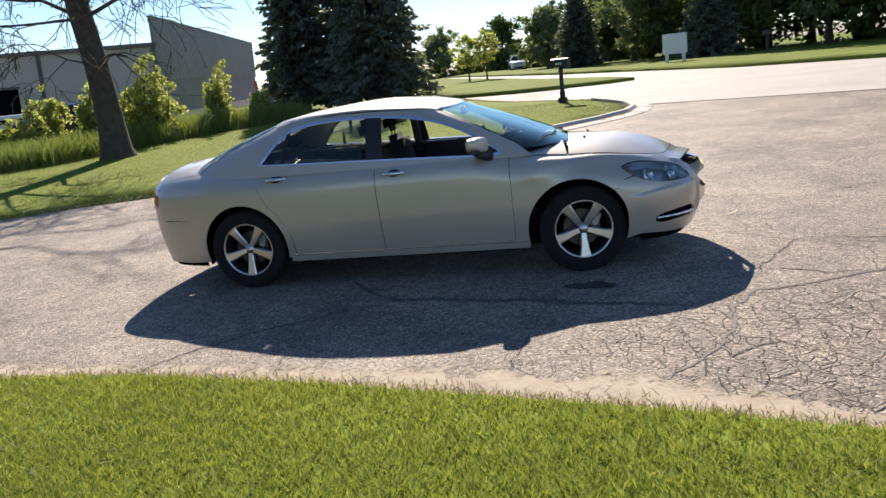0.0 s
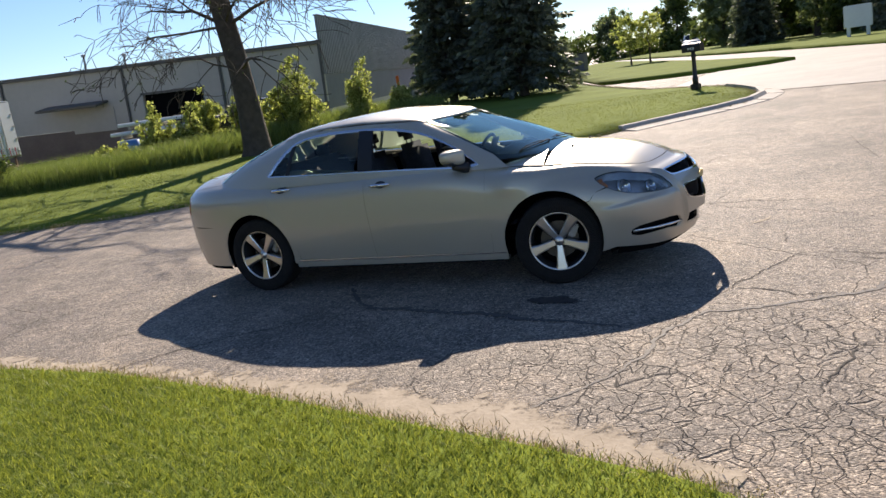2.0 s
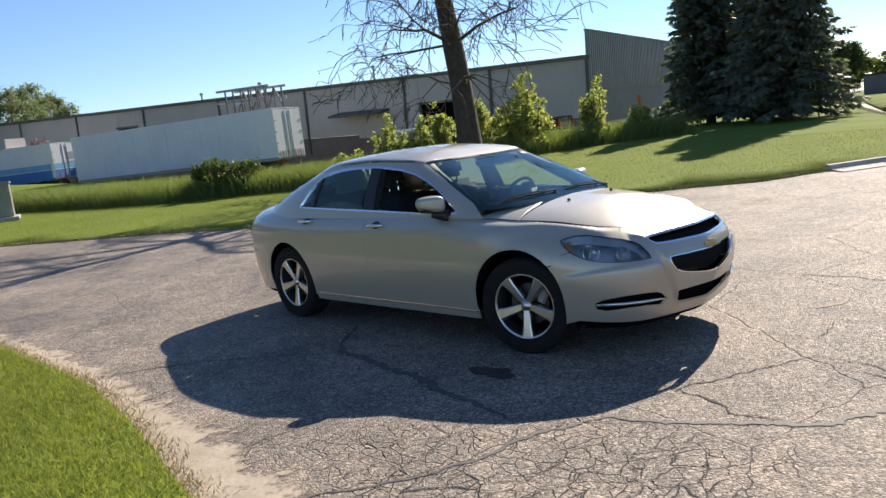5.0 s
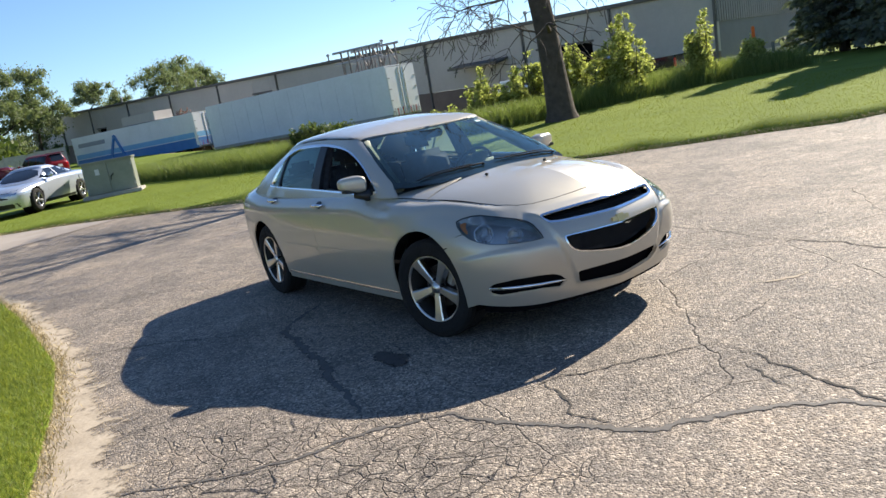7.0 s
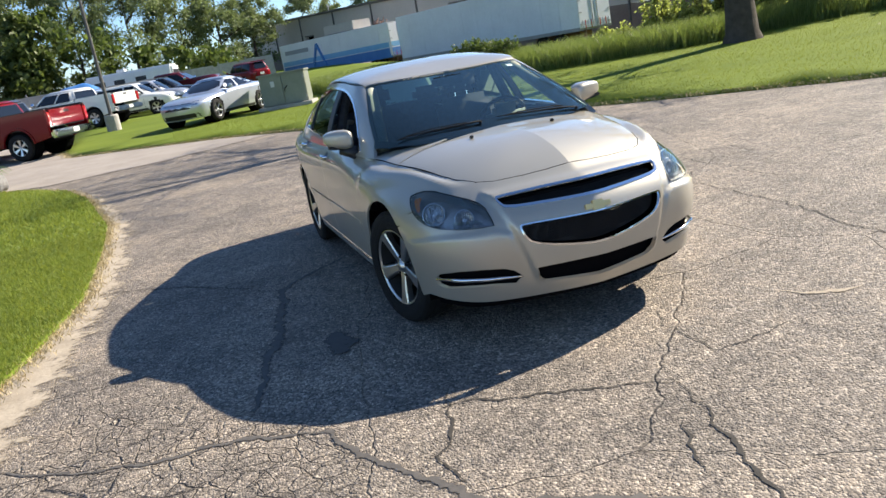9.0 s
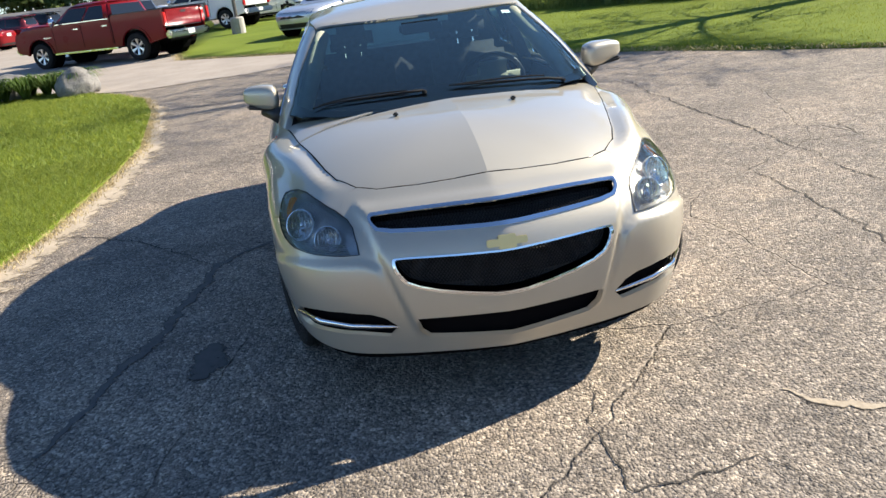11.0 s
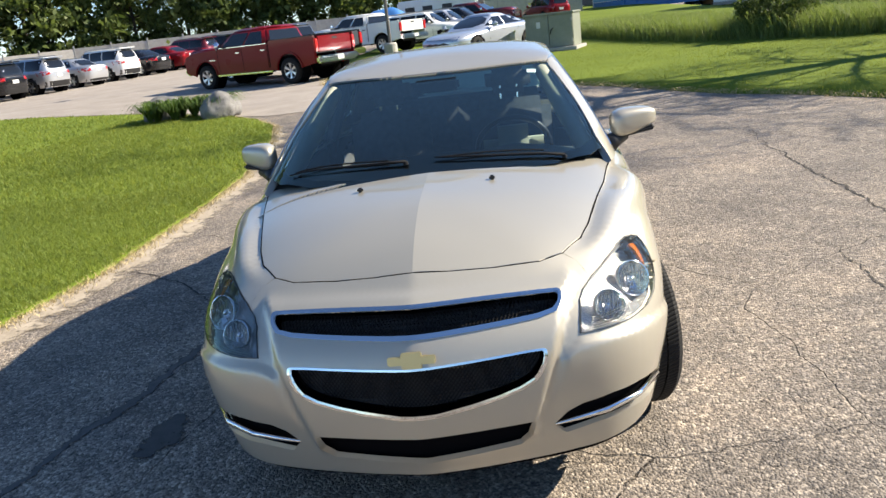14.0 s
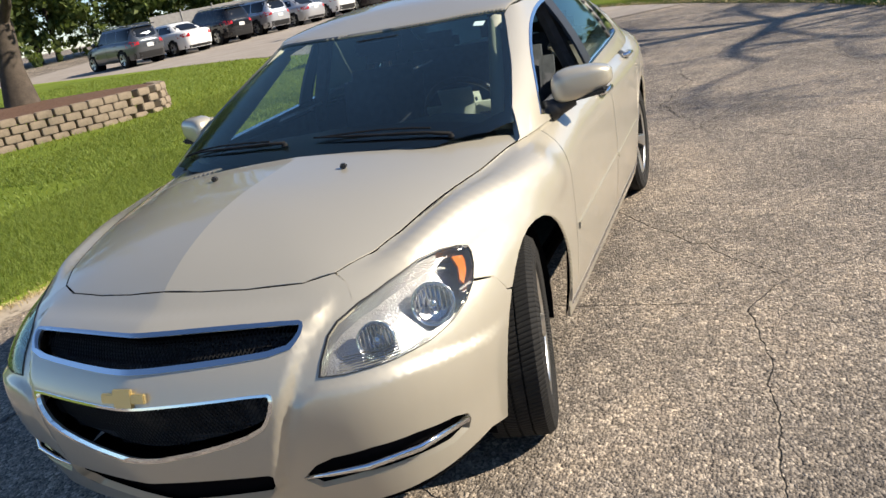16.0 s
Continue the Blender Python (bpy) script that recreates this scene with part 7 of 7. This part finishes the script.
def pane(corners, lift):
    """A thin glass plate with the four corners, raised along its normal."""
    c = [Vector(p) for p in corners]
    n = (c[1] - c[0]).cross(c[2] - c[0]).normalized()
    bm = bmesh.new()
    a = [bm.verts.new(p + n * lift) for p in c]
    b = [bm.verts.new(p - n * 0.02) for p in c]
    bm.faces.new(a)
    for i in range(4):
        bm.faces.new((a[i], b[i], b[(i + 1) % 4], a[(i + 1) % 4]))
    bmesh.ops.recalc_face_normals(bm, faces=bm.faces)
    return bm


def pickup(name, label, color, at, ahead, group, lift):
    """A crew-cab pickup: flanks with open wheel arches, bonnet, cab, load bed, chrome bumpers and steps."""
    p = PAINTS[color]
    v = empty(name, label, "pickup truck", group, m=frame_at((at[0], at[1], gz(*at) + lift), ahead) @ Matrix.Diagonal((0.97, 0.97, 0.94, 1)))
    hw, r, axles = 1.01, 0.43, (2.02, -2.02)

    def arch(x):
        return [(x + 0.53 * math.cos(a), 0.50 + 0.50 * math.sin(a)) for a in np.linspace(0, math.pi, 11)]
    side = [(3.08, 0.62), (3.10, 1.02), (3.02, 1.22), (2.60, 1.33), (1.45, 1.38), (-1.14, 1.40), (-1.17, 1.49), (-3.18, 1.49), (-3.22, 1.40), (-3.20, 0.62)] + arch(axles[1])[::-1] + arch(axles[0])[::-1]
    for s in (-1, 1):
        part("flank", slab(side, s * (hw - 0.07), s * hw, 0.028), p, v)
        for x in axles:
            lip = [(x + q * math.cos(a), 0.50 + q * 0.96 * math.sin(a)) for q, rng_ in ((0.53, np.linspace(0, math.pi, 13)), (0.60, np.linspace(math.pi, 0, 13))) for a in rng_]
            part("arch_flare", slab(lip, s * (hw - 0.02), s * (hw + 0.03), 0.012), p, v)
            part("wheel_liner", lathe([(0.52, -0.2), (0.50, 0.15)], 20, "y"), M_DARK, v).location = (x, s * (hw - 0.26), 0.48)
            wheel(v, (x, s * (hw - 0.12), r), 0 if s < 0 else math.pi, r, r * 0.60, 0.27, 6, False)
        for x in (1.32, 0.10, -1.10):
            part("door_seam", box((x, s * (hw + 0.001), 0.98), (0.014, 0.006, 0.74)), M_DARK, v)
        part("bed_gap", box((-1.16, s * (hw - 0.02), 1.05), (0.03, 0.05, 0.9)), M_DARK, v)
        for x in (0.30, -0.92):
            part("door_handle", box((x, s * (hw + 0.02), 1.20), (0.22, 0.04, 0.045), None, 0.012), M_CHROME, v, "chrome door handle")
        part("window_strip", box((0.10, s * (hw - 0.02), 1.405), (2.36, 0.03, 0.025), None, 0.006), M_CHROME, v, "chrome strip under the windows")
        part("running_board", box((0.0, s * (hw + 0.03), 0.47), (2.7, 0.16, 0.06), None, 0.02), M_CHROME, v, "chrome side step")
        part("sill", box((0.0, s * (hw - 0.10), 0.56), (2.9, 0.12, 0.14), None, 0.02), M_BLACK, v)
        part("door_mirror", box((1.10, s * (hw + 0.16), 1.50), (0.13, 0.22, 0.27), None, 0.05), M_CHROME, v, smooth=True)
        part("mirror_arm", box((1.12, s * (hw + 0.02), 1.46), (0.06, 0.2, 0.05), None, 0.01), M_BLACK, v)
        part("headlamp", box((3.06, s * 0.78, 1.08), (0.10, 0.38, 0.17), None, 0.03), M_REFLECTOR, v)
        part("tail_lamp", box((-3.20, s * (hw - 0.09), 1.18), (0.09, 0.17, 0.42), None, 0.025), M_RED_LENS, v, "red upright tail lamp")
        part("bed_wall", box((-2.15, s * (hw - 0.13), 1.20), (1.95, 0.06, 0.5)), M_BLACK, v)
        part("bed_rail_cap", box((-2.16, s * (hw - 0.09), 1.495), (2.0, 0.13, 0.025), None, 0.008), M_BLACK, v)
        part("badge_bar", box((1.62, s * (hw + 0.004), 1.02), (0.34, 0.01, 0.045)), M_CHROME, v)
    part("bonnet", wedge((1.30, 3.04, hw - 0.05), (1.30, 2.86, hw - 0.16), 1.12, 1.43, 0.06), p, v, smooth=True)
    part("bonnet_bulge", wedge((1.35, 2.80, 0.58), (1.35, 2.60, 0.46), 1.40, 1.465, 0.02), p, v, smooth=True)
    # solid block under the bonnet, near-black to paint the unlit bay
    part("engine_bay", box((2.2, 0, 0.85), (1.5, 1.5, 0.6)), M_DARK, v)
    cab_lo, cab_hi, z0, z1 = (-1.14, 1.52, hw - 0.03), (-0.96, 0.62, 0.78), 1.30, 1.93
    part("cab", wedge(cab_lo, cab_hi, z0, z1, 0.07), p, v, smooth=True)
    part("roof", wedge((-0.95, 0.60, 0.76), (-0.84, 0.42, 0.62), 1.90, 1.99, 0.04), p, v, smooth=True)

    def on_cab(x01, t, face):
        """A point on the cab's front, rear or side: how far along, how far up."""
        x0, x1 = (cab_lo[i] + (cab_hi[i] - cab_lo[i]) * t for i in (0, 1))
        w = cab_lo[2] + (cab_hi[2] - cab_lo[2]) * t
        z = z0 + (z1 - z0) * t
        if face in (1, -1):
            return (x0 + (x1 - x0) * x01, face * w, z)
        return (x1 if face == "front" else x0, w * x01, z)
    part("windscreen", pane([on_cab(a, t, "front") for a, t in ((-0.88, 0.2), (0.88, 0.2), (0.86, 0.88), (-0.86, 0.88))], 0.006), M_WINDOW, v)
    part("rear_window", pane([on_cab(a, t, "rear") for a, t in ((0.84, 0.28), (-0.84, 0.28), (-0.82, 0.85), (0.82, 0.85))], 0.006), M_WINDOW, v)
    for s in (-1, 1):
        for lo, hi in (((0.49, 0.90), (0.46, 0.90)), ((0.10, 0.45), (0.11, 0.42))):
            c = [on_cab(lo[0], 0.2, s), on_cab(lo[1], 0.2, s), on_cab(hi[1], 0.86, s), on_cab(hi[0], 0.86, s)]
            part("side_window", pane(c if s < 0 else c[::-1], 0.006), M_WINDOW, v)
    part("bed_floor", box((-2.15, 0, 0.95), (2.0, 1.75, 0.08)), M_BLACK, v)
    part("bed_front", box((-1.20, 0, 1.20), (0.06, 1.75, 0.5)), p, v)
    gate = part("tailgate", box((-3.18, 0, 1.20), (0.07, 1.66, 0.52), None, 0.025), p, v)
    part("gate_handle", box((-3.22, 0, 1.36), (0.02, 0.26, 0.08), None, 0.01), M_BLACK, gate)
    part("rear_bumper", box((-3.28, 0, 0.70), (0.24, 1.98, 0.24), None, 0.06), M_CHROME, v, "chrome rear bumper")
    part("front_bumper", box((3.06, 0, 0.68), (0.26, 1.98, 0.26), None, 0.07), M_CHROME, v, "chrome front bumper")
    part("grille", box((3.05, 0, 1.03), (0.10, 1.22, 0.42), None, 0.03), M_BLACK, v)
    part("grille_bar", box((3.10, 0, 1.05), (0.05, 1.20, 0.07), None, 0.02), M_CHROME, v)
    part("chassis", box((0, 0, 0.52), (5.8, 0.9, 0.16)), M_DARK, v)
    # solid block in the cab: the inside's shade is its near-black colour
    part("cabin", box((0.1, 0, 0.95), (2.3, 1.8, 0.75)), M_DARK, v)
    part("number_plate", box((-3.405, 0, 0.72), (0.012, 0.31, 0.155)), M_BAR, v, "plain pale plate")
    return v


def vehicle(name, label, kind, color, at, ahead, group="cars in the car park", lift=0.0):
    """A parked vehicle: body, glass, wheels, lamps, mirrors, handles, plates."""
    if kind == "pickup":
        return pickup(name, label, color, at, ahead, group, lift)
    k = KINDS[kind]
    p = PAINTS[color]
    v = empty(name, label, "car", group, m=frame_at((at[0], at[1], gz(*at) + lift), ahead))
    hl, hw = k["L"] / 2, k["W"] / 2
    top = curve([(-hl, k["tail"] - 0.04), (-hl * 0.7, k["tail"]), (0, k["belt"] + 0.08), (hl * 0.42, k["hood"] + 0.03), (hl * 0.75, k["hood"] - 0.04), (hl, k["hood"] - 0.16)])
    zk = curve([(-hl, k["belt"] * 0.72), (0, k["belt"] * 0.76), (hl, k["belt"] * 0.60)])
    m = curve([(-hl, 6.0 if kind != "sedan" else 4.0), (0, 5.5), (hl, 3.0)])
    lowv = lower_hull(hw, hl, hl, (-hl * 0.93, hl * 0.78), k["zb"], zk, top, m, n=5.0, sweep=0.02, res=(120, 10, 14) if kind != "coupe" else (260, 22, 22))
    h = Hull(lowv, xc=hl * 0.5)
    axles = (k["wb"] / 2 + 0.08, -k["wb"] / 2)
    ra = k["r"] * 1.17

    def in_arch(c):
        return any((c.x - a) ** 2 + (c.z - k["r"]) ** 2 < ra ** 2 for a in axles) and abs(c.y) > hw * 0.55
    faces = []
    for q in lowv[1]:
        c = sum((h.v[i] for i in q), Vector()) / 4
        if in_arch(c):
            continue
        faces.append(q)
    part("body", mesh_from("body", h.v, faces, [p], True), None, v)
    crown = curve([(-2.4, k["H"] - 0.34), (-1.3, k["H"] - 0.10), (-0.2, k["H"]), (0.6, k["H"] - 0.09), (1.2, k["H"] - 0.3)]) if kind == "coupe" else (lambda x: k["H"] - 0.012 * x * x)
    cabv = cab_hull((k["cf"], k["cr"], hw * 0.90), (k["rf"], k["rr"], k["rw"]), lambda x: k["belt"] - 0.05, lambda x: crown(x) - 0.08, crown, n=6.0, bow=0.03, nose=0.10, back=0.06 if kind != "suv" else 0.02, res=(120, 14, 8))
    c = Hull(cabv, xc=0.0, za=k["belt"])
    part("cab_frame", mesh_from("cab_frame", c.v, cabv[1], [p], True), None, v)
    z0, z1 = k["belt"] + 0.05, k["H"] - 0.15
    posts = {"sedan": (-0.2, -1.05), "coupe": (-0.25, -1.3), "suv": (-0.1, -1.0)}[kind]
    wb, wt = hw * 0.76, k["rw"] * 0.88
    c.patch("windscreen", "x", rounded([(-wb, z0), (wb, z0), (wt, k["H"] - 0.11), (-wt, k["H"] - 0.11)], 1), M_WINDOW, v, step=0.12, off=0.004, thick=0.01)
    c.patch("rear_window", "x", rounded([(-wb * 0.92, z0 + 0.03), (wb * 0.92, z0 + 0.03), (wt, z1 + 0.02), (-wt, z1 + 0.02)], 1), M_WINDOW, v, side=-1, step=0.12, off=0.004, thick=0.01)
    front_lo, front_hi = k["cf"] - 0.26, k["rf"] - 0.02
    rear_lo, rear_hi = -k["cr"] + (0.55 if kind != "suv" else 0.30), -k["rr"] + 0.02
    for s in (-1, 1):
        lines = [(front_lo, front_hi), (posts[0] + 0.03, posts[0] + 0.03), (posts[0] - 0.03, posts[0] - 0.03)] + ([(posts[1] + 0.03, posts[1] + 0.03), (posts[1] - 0.03, posts[1] - 0.03)] if kind == "suv" else []) + [(rear_lo, rear_hi)]
        for (a0, a1), (b0, b1) in zip(lines[::2], lines[1::2]):
            c.patch("side_window", "y", [(a0, z0), (a1, z1), (b1, z1), (b0, z0)], M_WINDOW, v, side=s, step=0.12, off=0.004, thick=0.01, edge=0.08)
    # one near-black block for the whole cabin, the shade inside painted as colour
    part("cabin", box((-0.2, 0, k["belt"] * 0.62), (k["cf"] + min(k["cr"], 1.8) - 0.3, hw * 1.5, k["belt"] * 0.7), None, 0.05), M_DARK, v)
    for x in (0.0, -0.85):
        for s in (-1, 1):
            part("seat", box((x - 0.2, s * 0.37, k["belt"] + 0.1), (0.16, 0.46, 0.5), None, 0.05), M_INTERIOR, v)
    for a in axles:
        for s in (-1, 1):
            part("wheel_liner", lathe([(ra * 1.02, -0.16), (ra * 1.0, 0.12)], 20, "y"), M_DARK, v).location = (a, s * (hw - 0.24), k["r"])
            wheel(v, (a, s * (hw - 0.115), k["r"]), 0 if s < 0 else math.pi, k["r"], k["r"] * 0.66, 0.22, 5, False)
    zl = k["belt"] * (0.82 if kind != "coupe" else 0.74)
    for s in (-1, 1):
        h.patch("headlamp", "x", [(s * hw * 0.55, zl - 0.07), (s * hw * 0.88, zl - 0.03), (s * hw * 0.88, zl + 0.07), (s * hw * 0.55, zl + 0.05)], M_REFLECTOR, v, step=0.12, off=0.006, thick=0)
        zt = {"sedan": 0.82, "coupe": 0.86, "suv": 1.0}[kind]
        ht = {"sedan": 0.10, "coupe": 0.05, "suv": 0.18}[kind]
        h.patch("tail_lamp", "x", [(s * hw * 0.52, zt - ht * 0.7), (s * hw * 0.93, zt - ht), (s * hw * 0.93, zt + ht * 0.7), (s * hw * 0.55, zt + ht * 0.8)], M_RED_LENS, v, side=-1, step=0.12, off=0.008, thick=0)
        h.patch("tail_lamp_side", "y", [(-hl + 0.16, zt - ht * 0.8), (-hl + 0.36, zt - ht * 0.2), (-hl + 0.34, zt + ht * 0.6), (-hl + 0.16, zt + ht * 0.7)], M_RED_LENS, v, side=s, step=0.12, off=0.008, thick=0)
        mx = k["cf"] - 0.42
        part("door_mirror", box((mx, s * (hw + 0.08), k["belt"] + 0.10), (0.12, 0.2, 0.15), None, 0.04), p, v, smooth=True)
        part("mirror_arm", box((mx + 0.02, s * (hw - 0.03), k["belt"] + 0.05), (0.06, 0.2, 0.05)), M_BLACK, v)
        for x in (0.0, -0.95):
            part("door_handle", box((x, s * (hw - 0.005), k["belt"] - 0.10), (0.2, 0.035, 0.035), None, 0.01), p, v)
        for x in posts[:2] + (0.85,):
            h.patch("door_seam", "y", [(x, k["zb"] + 0.12), (x + 0.014, k["zb"] + 0.12), (x + 0.014, k["belt"] - 0.03), (x, k["belt"] - 0.03)], M_DARK, v, side=s, step=0.2, off=0.003, thick=0)
        h.patch("sill_strip", "y", [(axles[1] + ra + 0.03, k["zb"] + 0.01), (axles[0] - ra - 0.03, k["zb"] + 0.01), (axles[0] - ra - 0.03, k["zb"] + 0.10), (axles[1] + ra + 0.03, k["zb"] + 0.10)], M_BLACK, v, side=s, step=0.2, off=0.006, thick=0)
    h.patch("grille", "x", [(-hw * 0.5, zl - 0.16), (hw * 0.5, zl - 0.16), (hw * 0.52, zl + 0.02), (-hw * 0.52, zl + 0.02)], M_BLACK, v, step=0.15, off=0.006, thick=0)
    h.patch("front_skirt", "x", [(-hw * 0.75, k["zb"] + 0.04), (hw * 0.75, k["zb"] + 0.04), (hw * 0.7, k["zb"] + 0.18), (-hw * 0.7, k["zb"] + 0.18)], M_BLACK, v, step=0.15, off=0.006, thick=0)
    h.patch("rear_skirt", "x", [(-hw * 0.8, k["zb"] + 0.02), (hw * 0.8, k["zb"] + 0.02), (hw * 0.8, k["zb"] + (0.28 if kind == "suv" else 0.14)), (-hw * 0.8, k["zb"] + (0.28 if kind == "suv" else 0.14))], M_BLACK, v, side=-1, step=0.15, off=0.006, thick=0)
    if kind == "suv":
        part("roof_spoiler", box((-k["rr"] - 0.02, 0, k["H"] - 0.06), (0.26, 1.15, 0.05), None, 0.02), p, v)
        for s in (-1, 1):
            part("roof_rail", tube([(0.3, s * 0.56, k["H"] + 0.0), (-0.6, s * 0.57, k["H"] + 0.035), (-1.7, s * 0.56, k["H"] - 0.01)], 0.022, 6), M_STEEL, v)
    pz = {"sedan": 0.80, "coupe": 0.55, "suv": 0.80}[kind]
    part("number_plate", box((-hl - 0.008, 0, pz), (0.012, 0.31, 0.155)), M_BAR, v, "plain pale plate")
    return v


vehicle("pickup_truck", "deep red crew-cab pickup with chrome bumpers and handles", "pickup", "red", (-23.2, -7.6), (-0.49, -0.87), "", 0.0)
vehicle("pickup_truck", "grey pickup truck parked beyond the red one", "pickup", "grey", (-26.6, -7.9), (-0.49, -0.87), "")
vehicle("sports_saloon", "low silver-blue sports saloon parked on the grass", "coupe", "ice", (-24.3, -0.3), (0.83, -0.56), "", 0.07)
vehicle("pickup_truck", "white pickup with dark windows in the car park", "pickup", "white", (-36.5, -6.3), (-0.55, -0.83), "", 0.04)
for i, (kd, col, lb) in enumerate((("suv", "white", "white crossover in the car park row"), ("suv", "silver", "silver crossover in the car park row"), ("suv", "black", "black crossover in the car park row"), ("pickup", "maroon", "maroon pickup in the car park row"))):
    vehicle("parked_car", lb, kd, col, (-39.5 - 2.9 * i, -3.6 + 0.75 * i), (0.30, 0.95))
row = (("suv", "grey", "graphite crossover with its rear to the drive"), ("sedan", "white", "white saloon with its rear to the drive"), ("suv", "black", "black estate car with its rear to the drive"), ("suv", "silver", "silver crossover with its rear to the drive"), ("sedan", "silver", "silver saloon with its rear to the drive"), ("suv", "white", "white crossover with upright tail lamps"), ("sedan", "black", "black saloon with its rear to the drive"), ("sedan", "red", "red saloon with its rear to the drive"), ("suv", "maroon", "maroon crossover with its rear to the drive"), ("suv", "black", "black crossover at the end of the row"))
for i, (kd, col, lb) in enumerate(row):
    vehicle("parked_car", lb, kd, col, (-26.3 - 2.65 * i, -24.6 + 0.62 * i), (-0.36, -0.93))
vehicle("parked_car", "red saloon parked behind the fence", "suv", "red", (-54.0, 3.6), (-0.9, -0.4), "", 0.0)
vehicle("parked_car", "dark pickup parked by the warehouse wall", "pickup", "black", (-21.5, 24.5), (-0.9, -0.3), "", 0.0)
vehicle("parked_car", "white car parked across the street", "suv", "white", (7.0, 70.0), (0.9, -0.4), "", 0.15)
vehicle("delivery_van", "white van driving bay across the street", "suv", "white", (-10.5, 84.0), (0.2, -0.98), "", 0.0)
